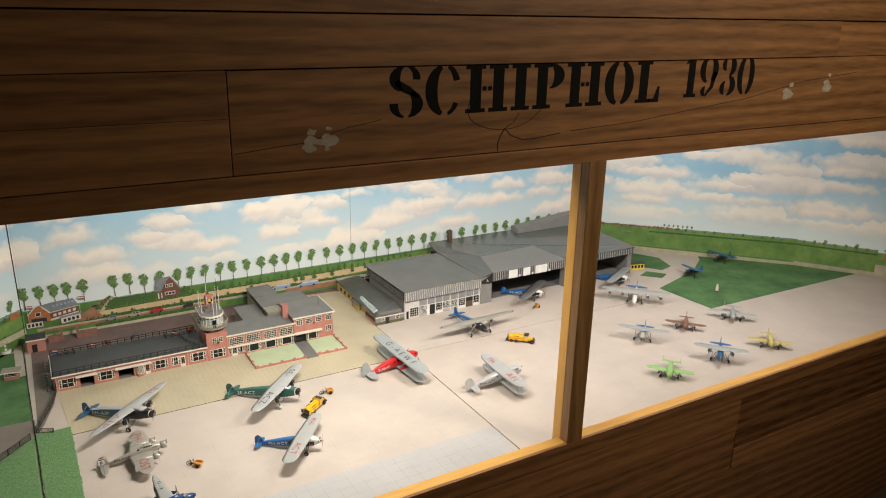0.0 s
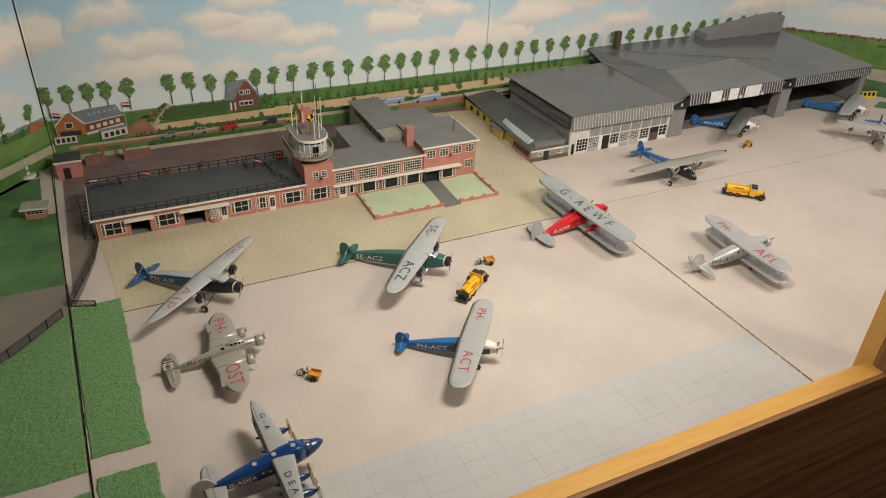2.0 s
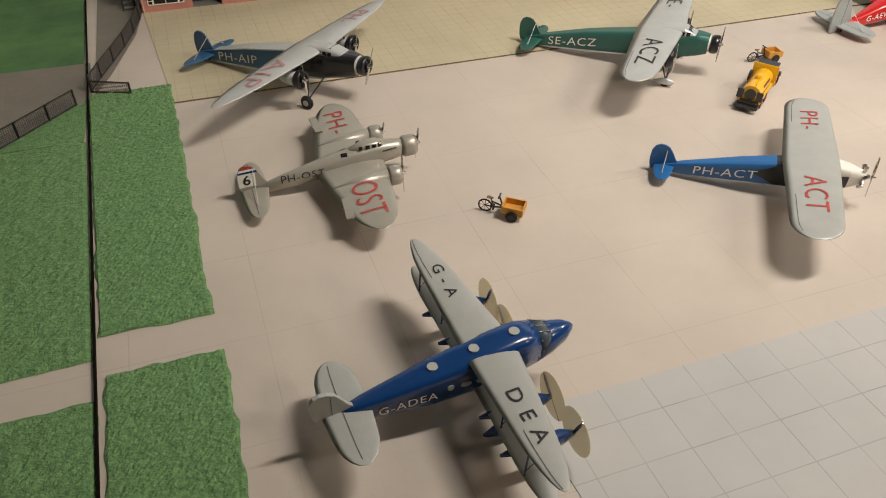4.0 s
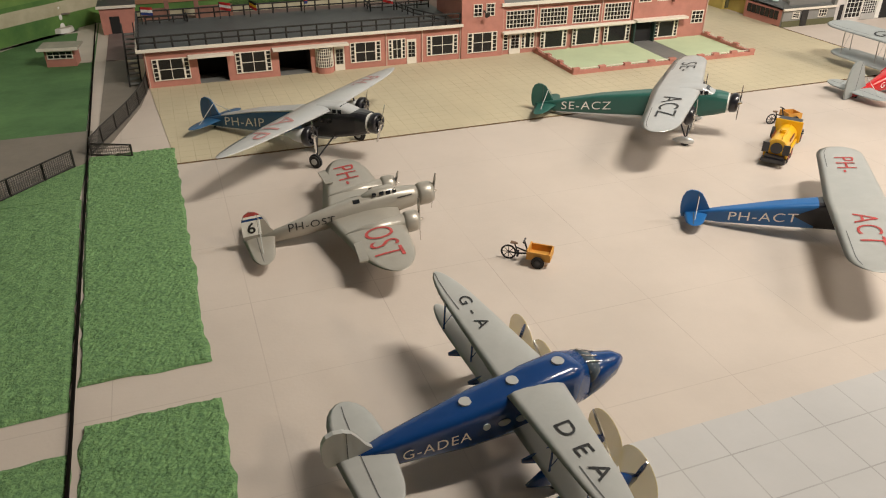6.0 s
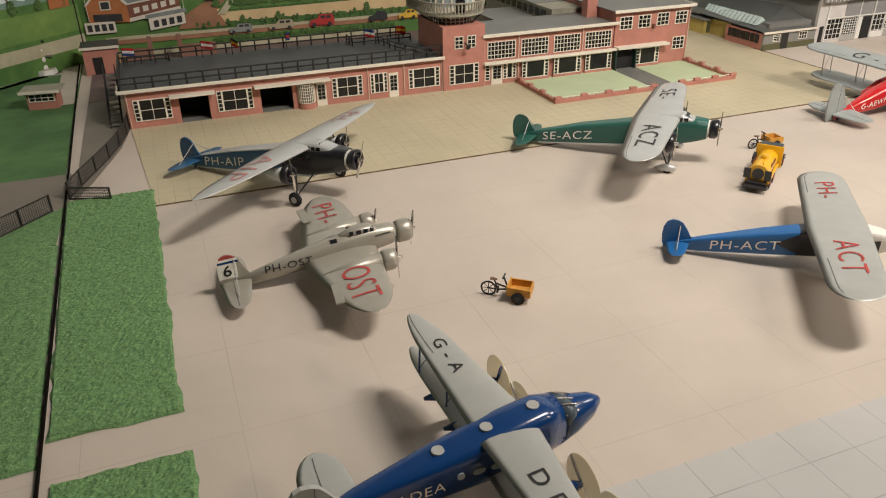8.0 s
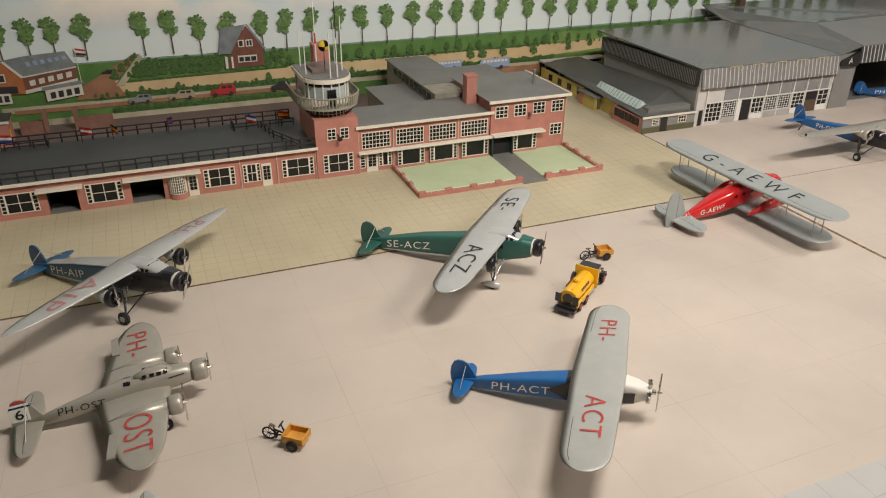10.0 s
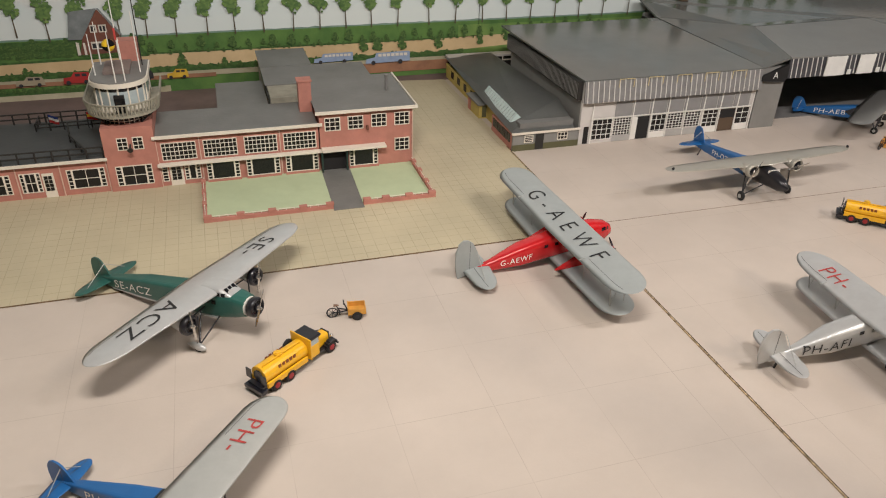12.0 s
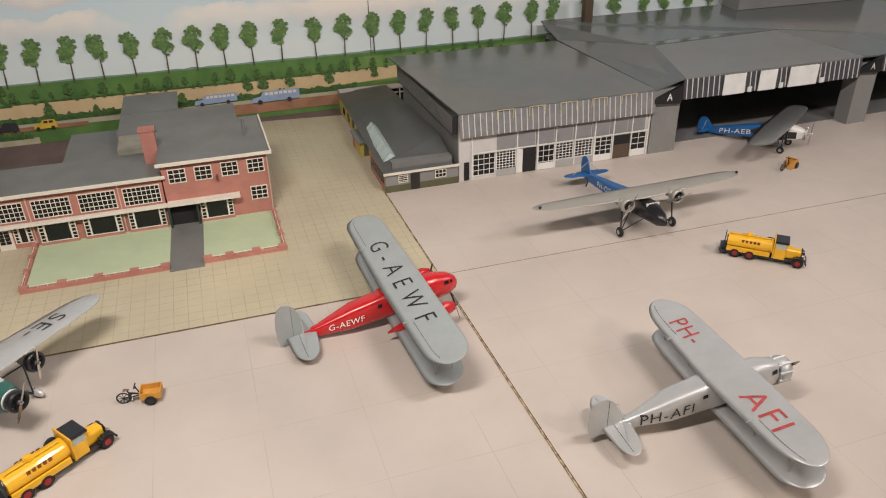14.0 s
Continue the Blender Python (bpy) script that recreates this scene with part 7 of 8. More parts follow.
beacon = thing("white_beacon", -0.725, 0.520, 0, 0, "white model fountain beacon with dark vane on an octagonal basin", "beacon")
bm = bmesh.new()
rod(bm, (0, 0, 0.001), (0, 0, 0.009), 0.020, 0.019, 8)
part("basin", bm, M_WHITE, beacon)
bm = bmesh.new()
rod(bm, (0, 0, 0.0091), (0, 0, 0.0096), 0.016, 0.016, 8)
part("basin_floor", bm, M_PATH, beacon)
bm = bmesh.new()
for z, r in ((0.010, 0.007), (0.018, 0.0045), (0.026, 0.006), (0.034, 0.004), (0.042, 0.0055), (0.052, 0.003)):
    bmesh.ops.create_uvsphere(bm, u_segments=10, v_segments=6, radius=r, matrix=Matrix.Translation((0, 0, z)) @ Matrix.Diagonal((1, 1, 1.3, 1)))
part("column", bm, M_WHITE, beacon, smooth=True)
part("vane", boxm(-0.012, -0.0008, 0.054, 0.010, 0.0008, 0.058), M_RAIL, beacon)
for s in (-1, 1):
    part("arm", boxm(s * 0.010 - 0.009, -0.002, 0.030, s * 0.010 + 0.009, 0.002, 0.032), M_TARMAC, beacon)

gate = thing("gatehouse", -0.626, 0.500, 0, 0, "small salmon brick gatehouse with dark flat roof", "building")
part("wall", boxm(-0.030, -0.026, 0, 0.026, 0.026, 0.045), M_BRICK, gate)
part("roof", boxm(-0.033, -0.029, 0.045, 0.029, 0.029, 0.048, bevel=0.0004), M_ROOF_DARK, gate)
# Doorway shade painted as a near-black sheet.
part("door", boxm(-0.016, -0.0266, 0.001, 0.0, -0.0261, 0.030), M_INSIDE_SHADE, gate, "near-black sheet painted as a shaded doorway")
part("yellow_shutter", boxm(0.0262, -0.020, 0.010, 0.0267, -0.010, 0.030), mat("yellow_shutter_paint", (0.70, 0.48, 0.03), 0.5), gate)
part("trim", boxm(-0.034, -0.0302, 0.0440, 0.030, -0.0292, 0.0485), M_CREAM, gate)
M_DARKBRICK = mat("brown_brick_card", (0.24, 0.12, 0.085), 0.75, vary=0.15, scale=60)
gwall = thing("gate_wall", -0.52, 0.535, 0, 0, "brown brick gate walls with two tall piers", "wall")
for x0, x1 in ((-0.07, -0.030), (0.030, 0.09)):
    part("wall", boxm(x0, -0.004, 0, x1, 0.004, 0.026), M_DARKBRICK, gwall)
for x in (-0.030, 0.022):
    part("pier", boxm(x, -0.006, 0, x + 0.008, 0.006, 0.045, bevel=0.0004), M_DARKBRICK, gwall)

# flags on the terrace
def flag(x, y, stripes, label, turn=0.0):
    p = thing("flag", x, y, ZR, turn, label, "flag", "flags on the terrace")
    bm = bmesh.new()
    rod(bm, (0, 0, 0), (0, 0, 0.026), 0.0007, seg=6)
    part("pole", bm, M_RAIL, p)
    n = len(stripes)
    for k, m in enumerate(stripes):
        bm = bmesh.new()
        z1, z0 = 0.026 - 0.012 * k / n, 0.026 - 0.012 * (k + 1) / n
        cols = []
        for i in range(7):
            xx = 0.0006 + 0.0028 * i
            yy = 0.0012 * math.sin(i * 1.1) * (i / 6)
            cols.append([bm.verts.new((xx, yy - 0.0002, z)) for z in (z0 - 0.0004 * i, z1 - 0.0004 * i)])
        for c0, c1 in zip(cols, cols[1:]):
            bm.faces.new((c0[0], c1[0], c1[1], c0[1]))
        bmesh.ops.solidify(bm, geom=list(bm.faces), thickness=0.0003)
        part("cloth", bm, m, p)


F_RED, F_WHITE, F_BLUE, F_YEL, F_BLK = (mat(n, c, 0.8) for n, c in (("flag_red", (0.50, 0.03, 0.03)), ("flag_white", (0.75, 0.73, 0.70)), ("flag_blue", (0.03, 0.06, 0.25)), ("flag_yellow", (0.70, 0.45, 0.03)), ("flag_black", (0.02, 0.02, 0.02))))
flag(-0.585, 0.285, (F_RED, F_WHITE, F_BLUE), "red, white and blue striped paper flag", 10)
flag(-0.470, 0.286, (F_RED, F_WHITE, F_RED), "red paper flag with a white middle", -15)
flag(-0.424, 0.286, (F_BLK, F_YEL, F_RED), "black, yellow and red paper flag", -60)
flag(-0.338, 0.286, (F_BLUE, F_RED, F_BLUE), "faded blue and red paper flag", 60)
flag(-0.214, 0.262, (F_BLUE, F_WHITE, F_RED), "blue, white and red paper flag", -30)
flag(-0.160, 0.262, (F_RED, F_YEL, F_RED), "red and yellow paper flag", 0)

# far side: ochre hut and field marker
yh = thing("field_hut", 1.870, 0.170, 0, -14, "small ochre hut with dark windows beside the hangar", "hut")
part("wall", boxm(-0.045, -0.012, 0, 0.045, 0.012, 0.030), mat("yellow_hut_wall", (0.62, 0.47, 0.06), 0.7), yh)
part("roof", boxm(-0.048, -0.015, 0.030, 0.048, 0.015, 0.033), M_ROOF_DARK, yh)
for k in range(5):
    part("window", boxm(-0.040 + 0.017 * k, -0.0126, 0.010, -0.030 + 0.017 * k, -0.0121, 0.023), M_PANE, yh)
mk = thing("field_marker", 1.99, -0.215, 0, 0, "small white field marker with a red foot", "marker")
bm = bmesh.new()
rod(bm, (0, 0, 0.006), (0, 0, 0.026), 0.007, 0.005, 10)
rod(bm, (0, 0, 0.026), (0, 0, 0.034), 0.003, 0.0035, 10)
part("post", bm, M_WHITE, mk)
bm = bmesh.new()
rod(bm, (0, 0, 0), (0, 0, 0.006), 0.008, 0.007, 10)
part("foot", bm, M_REDHUB, mk)
overlay("taxiway_grass", [(1.865, 0.40), (1.90, 0.21), (1.98, 0.10), (2.06, 0.12), (2.10, 0.24), (2.02, 0.38), (1.95, 0.46)], M_GRASS_FLAT, 0.0010, "green painted grass inside the taxiway curve", "grass")
overlay("taxiway_verge", [(1.83, 0.09), (1.90, 0.02), (1.96, 0.05), (1.90, 0.12)], M_GRASS_FLAT, 0.0010, "green painted grass beside the hangar", "grass")

# ---- painted landscape on the backdrop ----
def flatpaint(name, a, b, scale=40.0, island=False):
    m = mat(name, a, 0.75, scale=scale, second=b, bump=0.05)
    if island:
        nt = m.node_tree
        bs = nt.nodes["Principled BSDF"]
        geo = node(nt, "ShaderNodeNewGeometry")
        base = bs.inputs["Base Color"].links[0].from_socket
        nt.links.new(blend(nt, calc(nt, "MULTIPLY", geo.outputs["Random Per Island"], 0.85), base, b), bs.inputs["Base Color"])
    return m


P_LEAF = flatpaint("painted_leaves", (0.25, 0.38, 0.10), (0.050, 0.115, 0.035), 60, True)
P_TRUNK = flatpaint("painted_trunk", (0.12, 0.09, 0.05), (0.06, 0.05, 0.03))
P_BUSH = flatpaint("painted_bushes", (0.17, 0.28, 0.06), (0.022, 0.065, 0.018), 80, True)
P_FIELD = flatpaint("painted_meadow", (0.12, 0.23, 0.05), (0.05, 0.13, 0.03), 14)
P_FIELD2 = flatpaint("painted_far_meadow", (0.19, 0.29, 0.07), (0.08, 0.18, 0.04), 14)
P_HEDGE = flatpaint("painted_hedge", (0.075, 0.16, 0.035), (0.020, 0.060, 0.016), 110)
P_SAND = flatpaint("painted_sand", (0.60, 0.45, 0.25), (0.50, 0.36, 0.19), 15)
P_ROAD = flatpaint("painted_brick_road", (0.34, 0.17, 0.09), (0.24, 0.12, 0.07), 30)
P_VERGE = flatpaint("painted_verge", (0.46, 0.42, 0.30), (0.34, 0.31, 0.20), 25)
P_HAZE = flatpaint("painted_far_trees", (0.22, 0.32, 0.27), (0.14, 0.23, 0.18), 30)
P_BRICK = flatpaint("painted_brick", (0.20, 0.075, 0.045), (0.13, 0.05, 0.035), 80)
P_ORANGE = flatpaint("painted_orange_gable", (0.42, 0.15, 0.05), (0.32, 0.11, 0.04), 50)
P_SLATE = flatpaint("painted_slate_roof", (0.22, 0.24, 0.24), (0.15, 0.17, 0.17), 60)
P_CREAM = flatpaint("painted_cream", (0.66, 0.62, 0.54), (0.58, 0.53, 0.45), 40)
P_DARK = flatpaint("painted_dark", (0.03, 0.03, 0.035), (0.02, 0.02, 0.022), 40)
P_BUS = flatpaint("painted_pale_blue", (0.28, 0.36, 0.50), (0.22, 0.29, 0.43), 40)
P_REDV = flatpaint("painted_red_van", (0.42, 0.03, 0.025), (0.30, 0.02, 0.02), 40)
P_GREYV = flatpaint("painted_grey_car", (0.24, 0.25, 0.23), (0.16, 0.17, 0.16), 40)
P_TANV = flatpaint("painted_tan_car", (0.38, 0.32, 0.22), (0.26, 0.22, 0.15), 40)
P_YELV = flatpaint("painted_yellow_car", (0.66, 0.42, 0.04), (0.52, 0.32, 0.03), 40)
P_TILE = flatpaint("painted_red_roofs", (0.34, 0.13, 0.09), (0.20, 0.08, 0.06), 60, True)


class Paint:
    """A painting surface: s along the board from its start, z up; layer lifts the paint a hair off the board."""

    def __init__(self, board_name, a, b):
        self.ob = bpy.data.objects[board_name]
        self.a, d = Vector(a), Vector((b[0] - a[0], b[1] - a[1]))
        self.len, self.d = d.length, d.normalized()
        self.n = Vector((self.d.y, -self.d.x))

    def at(self, s, z, layer):
        q = self.a + self.d * s + self.n * (0.0004 + 0.0005 * layer)
        return Vector((q.x, q.y, z))

    def poly(self, bm, pts, layer):
        bm.faces.new([bm.verts.new(self.at(s, z, layer)) for s, z in pts])
        return bm

    def shape(self, name, polys, layer, material, label="", parent=None):
        bm = bmesh.new()
        for pts in polys:
            self.poly(bm, pts, layer)
        return part(name, bm, material, parent or self.ob, label)

    def band(self, name, s0, s1, lo, hi, layer, material, rough=0.0, n=60, label=""):
        """A strip between two heights, each a number or a function of s, with an uneven upper edge."""
        bm = bmesh.new()
        rows = []
        for k in range(n + 1):
            s = s0 + (s1 - s0) * k / n
            z0 = lo(s) if callable(lo) else lo
            z1 = hi(s) if callable(hi) else hi
            z1 += rough * noise.noise((s * 55, layer, 3)) + rough * 0.6 * noise.noise((s * 160, layer, 8))
            rows.append((bm.verts.new(self.at(s, z0, layer)), bm.verts.new(self.at(s, z1, layer))))
        for r0, r1 in zip(rows, rows[1:]):
            bm.faces.new((r0[0], r1[0], r1[1], r0[1]))
        return part(name, bm, material, self.ob, label)


def leaf_cloud(bm, lumps, count, size, rng, y=0.0):
    for k in range(count):
        cx, cz, rx, rz = lumps[k % len(lumps)]
        a, r = rng.uniform(0, 6.283), math.sqrt(rng.random())
        x, z = cx + rx * r * math.cos(a), cz + rz * r * math.sin(a)
        s = size * rng.uniform(0.6, 1.25)
        m = 7
        t0 = rng.uniform(0, 6)
        bm.faces.new([bm.verts.new((x + s * rng.uniform(0.7, 1.2) * math.cos(t0 + 6.283 * i / m), y - 0.00001 * k, z + s * rng.uniform(0.6, 1.0) * math.sin(t0 + 6.283 * i / m))) for i in range(m)])


TREES = []
for v in range(5):
    rng = random.Random(40 + v)
    bm = bmesh.new()
    lumps = [(rng.uniform(-0.003, 0.003), 0.066, 0.0135, 0.0125), (rng.uniform(-0.004, 0.004), 0.045, 0.0105, 0.0110), (rng.uniform(-0.005, 0.005), 0.056, 0.0130, 0.010)]
    leaf_cloud(bm, lumps, 130, 0.0034, rng)
    me = bpy.data.meshes.new("crown")
    bm.to_mesh(me)
    bm.free()
    me.materials.append(P_LEAF)
    bm = bmesh.new()
    b0 = rng.uniform(-0.002, 0.002)
    bm.faces.new([bm.verts.new(q) for q in ((-0.0014 + b0, 0.0002, 0), (0.0014 + b0, 0.0002, 0), (0.0008, 0.0002, 0.042), (-0.0008, 0.0002, 0.042))])
    mt = bpy.data.meshes.new("trunk")
    bm.to_mesh(mt)
    bm.free()
    mt.materials.append(P_TRUNK)
    TREES.append((me, mt))
BUSHES = []
for v in range(4):
    rng = random.Random(90 + v)
    bm = bmesh.new()
    leaf_cloud(bm, [(0, 0.009, 0.0056, 0.0065), (0, 0.006, 0.0062, 0.0045), (0, 0.0135, 0.0038, 0.0045)], 110, 0.0017, rng)
    me = bpy.data.meshes.new("bush")
    bm.to_mesh(me)
    bm.free()
    me.materials.append(P_BUSH)
    BUSHES.append(me)


def painted_tree(pt, s, z, size, v, layer=6):
    p0 = pt.at(s, z, layer)
    ang = math.degrees(math.atan2(pt.d.y, pt.d.x))
    me, mt = TREES[v % len(TREES)]
    t = new("painted_tree", mt)
    t.matrix_basis = pose(p0.x, p0.y, p0.z, 0, 0, ang) @ Matrix.Diagonal((size, 1, size, 1))
    t.parent = pt.ob
    c = new("crown", me)
    c.parent = t
    return t


def painted_bush(pt, s, z, size, v, layer=6):
    p0 = pt.at(s, z, layer)
    ang = math.degrees(math.atan2(pt.d.y, pt.d.x))
    b = new("painted_bush", BUSHES[v % len(BUSHES)])
    b.matrix_basis = pose(p0.x, p0.y, p0.z, 0, 0, ang) @ Matrix.Diagonal((size, 1, size, 1))
    b.parent = pt.ob
    return b


back = Paint("backdrop_4", WALLS[3], WALLS[4])
X0 = WALLS[3][0]


def far(s):
    return 0.112 + 0.012 * max(0, s + X0 - 0.9) / 0.9


def S(x):
    return x - X0


back.band("painted_far_trees", 0, back.len, 0.09, lambda s: far(s) + 0.003, 0, P_HAZE, 0.002, 160)
back.band("painted_meadow", 0, back.len, 0.0, far, 1, P_FIELD, 0.0006, 80, "painted green meadow")
back.band("painted_meadow", S(0.55), back.len, 0.0, lambda s: far(s) - 0.008, 2, P_FIELD2, 0.001, 60)
back.band("painted_hedge", S(-0.20), S(1.0), 0.075, 0.080, 2, P_HEDGE, 0.0022, 160, "painted dark hedge")
back.band("painted_sand", S(-0.46), S(1.05), lambda s: 0.046 + 0.030 * max(0, (s + X0 - 0.45)) / 0.6, lambda s: 0.0765 + 0.012 * max(0, (s + X0 - 0.45)) / 0.6, 3, P_SAND, 0.0006, 60, "painted sand strip")
back.band("painted_hedge", S(-0.46), S(0.56), 0.040, 0.052, 4, P_HEDGE, 0.0035, 200, "painted dark hedge")
back.band("painted_verge", S(-0.62), S(0.60), 0.030, 0.0405, 4, P_VERGE, 0.0005, 40)
back.band("painted_brick_road", S(-0.60), S(0.04), 0.0265, 0.0345, 5, P_ROAD, 0.0004, 40, "painted brick road")
back.band("painted_brick_road", S(0.30), S(0.56), 0.012, 0.0330, 5, P_ROAD, 0.0004, 30)
back.band("painted_hedge", S(-0.43), S(-0.06), 0.012, 0.021, 5, P_HEDGE, 0.0045, 140)
back.band("painted_verge", S(-0.655), S(-0.05), 0.0, 0.0135, 4, P_VERGE, 0.0005, 40)
# garden block with rows of shrubs and the side road
back.shape("painted_hedge", [[(S(-0.415), 0.070), (S(-0.372), 0.112), (S(-0.10), 0.108), (S(-0.08), 0.074)]], 4, P_HEDGE, "painted dark shrub garden")
back.shape("painted_meadow", [[(S(-0.405), 0.074), (S(-0.385), 0.092), (S(-0.10), 0.088), (S(-0.09), 0.078)]], 5, P_FIELD)
back.shape("painted_brick_road", [[(S(-0.49), 0.045), (S(-0.40), 0.045), (S(-0.416), 0.075), (S(-0.362), 0.124), (S(-0.376), 0.124), (S(-0.475), 0.070)]], 5, P_ROAD, "painted brick side road")
back.shape("painted_verge", [[(S(-0.416), 0.066), (S(-0.400), 0.066), (S(-0.358), 0.118), (S(-0.364), 0.124)]], 6, P_VERGE)
rng = random.Random(7)
for k in range(64):
    x = -0.385 + 0.30 * rng.random()
    painted_bush(back, S(x), 0.076 + 0.022 * rng.random(), rng.uniform(0.7, 1.2), k, 6)
for k in range(34):
    x = -0.07 + 0.029 * k + rng.uniform(-0.006, 0.006)
    painted_bush(back, S(x), 0.079 + 0.008 * rng.random() + 0.015 * max(0, x - 0.5), rng.uniform(0.5, 1.45), k, 7)
for x, z, s in ((-0.12, 0.05, 1.0), (-0.02, 0.048, 1.5), (0.06, 0.048, 0.9), (0.155, 0.046, 1.6), (0.215, 0.046, 1.3), (0.342, 0.058, 1.5), (0.372, 0.058, 1.6), (0.425, 0.058, 1.5), (0.505, 0.056, 1.5), (-0.30, 0.046, 1.0), (-0.37, 0.046, 0.9), (0.60, 0.060, 1.1), (0.66, 0.066, 1.0)):
    painted_bush(back, S(x), z, s, int(x * 100), 8)
rng = random.Random(17)
for z, s0, s1, n, sz in ((0.0765, -0.20, 1.0, 90, 0.42), (0.046, -0.46, 0.56, 80, 0.50), (0.016, -0.43, -0.06, 40, 0.50), (0.094, -0.37, -0.12, 30, 0.85), (0.080, -0.39, -0.10, 34, 0.75)):
    for k in range(n):
        painted_bush(back, S(s0 + (s1 - s0) * (k + rng.random()) / n), z + rng.uniform(-0.002, 0.002), sz * rng.uniform(0.7, 1.3), k, 8)
for x in (-0.415, -0.400, -0.388, -0.378, -0.372):
    painted_bush(back, S(x), 0.078 + (x + 0.415) * 0.9, 1.2 - (x + 0.415) * 14, 1, 7)
TREE_X = (-0.645, -0.597, -0.550, -0.508, -0.454, -0.352, -0.300, -0.248, -0.189, -0.125, -0.075, -0.022, 0.036, 0.086, 0.141, 0.202, 0.255, 0.306, 0.359, 0.417, 0.482, 0.543, 0.602, 0.657, 0.715, 0.772, 0.829, 0.890, 0.953, 1.002, 1.083, 1.154, 1.231, 1.280, 1.343, 1.401, 1.471, 1.531, 1.598, 1.661, 1.722, 1.784, 1.845)
for k, x in enumerate(TREE_X):
    painted_tree(back, S(x), far(S(x)) - (0.003 if x > -0.3 else -0.008), 1.06 - 0.08 * max(0, x - 0.4), k * 3 + int(x * 50), 9)
# brick house with slate roof
house = back.shape("painted_house", [[(S(-0.200), 0.083), (S(-0.128), 0.085), (S(-0.126), 0.122), (S(-0.157), 0.166), (S(-0.190), 0.118)]], 11, P_BRICK, "painted brick house with a steep slate roof")
back.shape("roof", [[(S(-0.216), 0.112), (S(-0.192), 0.112), (S(-0.157), 0.168), (S(-0.206), 0.163)], [(S(-0.157), 0.168), (S(-0.154), 0.168), (S(-0.120), 0.118), (S(-0.126), 0.118)]], 12, P_SLATE, parent=house)
back.shape("window_bars", [[(S(a), b), (S(c), b), (S(c), d), (S(a), d)] for a, b, c, d in ((-0.178, 0.093, -0.140, 0.107), (-0.175, 0.124, -0.163, 0.138), (-0.160, 0.124, -0.146, 0.138))], 12, P_CREAM, parent=house)
back.shape("window_panes", [[(S(a), b), (S(c), b), (S(c), d), (S(a), d)] for a, b, c, d in ((-0.176, 0.095, -0.167, 0.104), (-0.165, 0.095, -0.154, 0.104), (-0.152, 0.095, -0.142, 0.104), (-0.173, 0.126, -0.166, 0.136), (-0.158, 0.126, -0.154, 0.136), (-0.152, 0.126, -0.148, 0.136))], 13, P_DARK, parent=house)
back.shape("porch", [[(S(-0.204), 0.083), (S(-0.199), 0.083), (S(-0.199), 0.106), (S(-0.204), 0.108)], [(S(-0.192), 0.083), (S(-0.188), 0.083), (S(-0.188), 0.106), (S(-0.192), 0.106)]], 13, P_CREAM, parent=house)
# orange-gabled barn at the left end
barn = back.shape("painted_barn", [[(S(-0.640), 0.070), (S(-0.572), 0.066), (S(-0.572), 0.098), (S(-0.598), 0.126), (S(-0.616), 0.126), (S(-0.642), 0.100)]], 11, P_ORANGE, "painted barn with an orange gable and grey roof")
back.shape("side", [[(S(-0.572), 0.066), (S(-0.480), 0.082), (S(-0.480), 0.112), (S(-0.572), 0.098)]], 11, P_BRICK, parent=barn)
back.shape("roof", [[(S(-0.616), 0.128), (S(-0.598), 0.128), (S(-0.570), 0.098), (S(-0.478), 0.110), (S(-0.492), 0.140), (S(-0.560), 0.136)]], 12, P_SLATE, parent=barn)
back.shape("windows", [[(S(-0.618), 0.090), (S(-0.600), 0.090), (S(-0.600), 0.106), (S(-0.618), 0.106)]] + [[(S(-0.562 + 0.016 * k), 0.080 + 0.0026 * k), (S(-0.552 + 0.016 * k), 0.082 + 0.0026 * k), (S(-0.552 + 0.016 * k), 0.092 + 0.0026 * k), (S(-0.562 + 0.016 * k), 0.090 + 0.0026 * k)] for k in range(5)], 13, P_CREAM, parent=barn)
back.shape("gable_trim", [[(S(-0.644), 0.099), (S(-0.640), 0.099), (S(-0.614), 0.126), (S(-0.617), 0.129)], [(S(-0.574), 0.096), (S(-0.570), 0.099), (S(-0.597), 0.130), (S(-0.600), 0.127)]], 14, P_CREAM, parent=barn)
back.shape("gable_door", [[(S(-0.632), 0.072), (S(-0.584), 0.069), (S(-0.584), 0.082), (S(-0.632), 0.084)]], 14, P_DARK, parent=barn)
back.shape("gable_window", [[(S(-0.616), 0.092), (S(-0.602), 0.092), (S(-0.602), 0.104), (S(-0.616), 0.104)]], 14, P_DARK, parent=barn)
for k in range(6):
    u = -0.560 + 0.0125 * k
    back.shape("skylight", [[(S(u), 0.1165 + 0.0016 * k), (S(u + 0.007), 0.1175 + 0.0016 * k), (S(u + 0.005), 0.1255 + 0.0014 * k), (S(u - 0.002), 0.1245 + 0.0014 * k)]], 13, P_BUS, parent=barn)
back.shape("eaves", [[(S(-0.572), 0.0965), (S(-0.478), 0.1085), (S(-0.478), 0.1110), (S(-0.572), 0.0990)]], 14, P_CREAM, parent=barn)
back.shape("lower_wall", [[(S(-0.572), 0.066), (S(-0.480), 0.082), (S(-0.480), 0.088), (S(-0.572), 0.073)]], 12, P_CREAM, parent=barn)
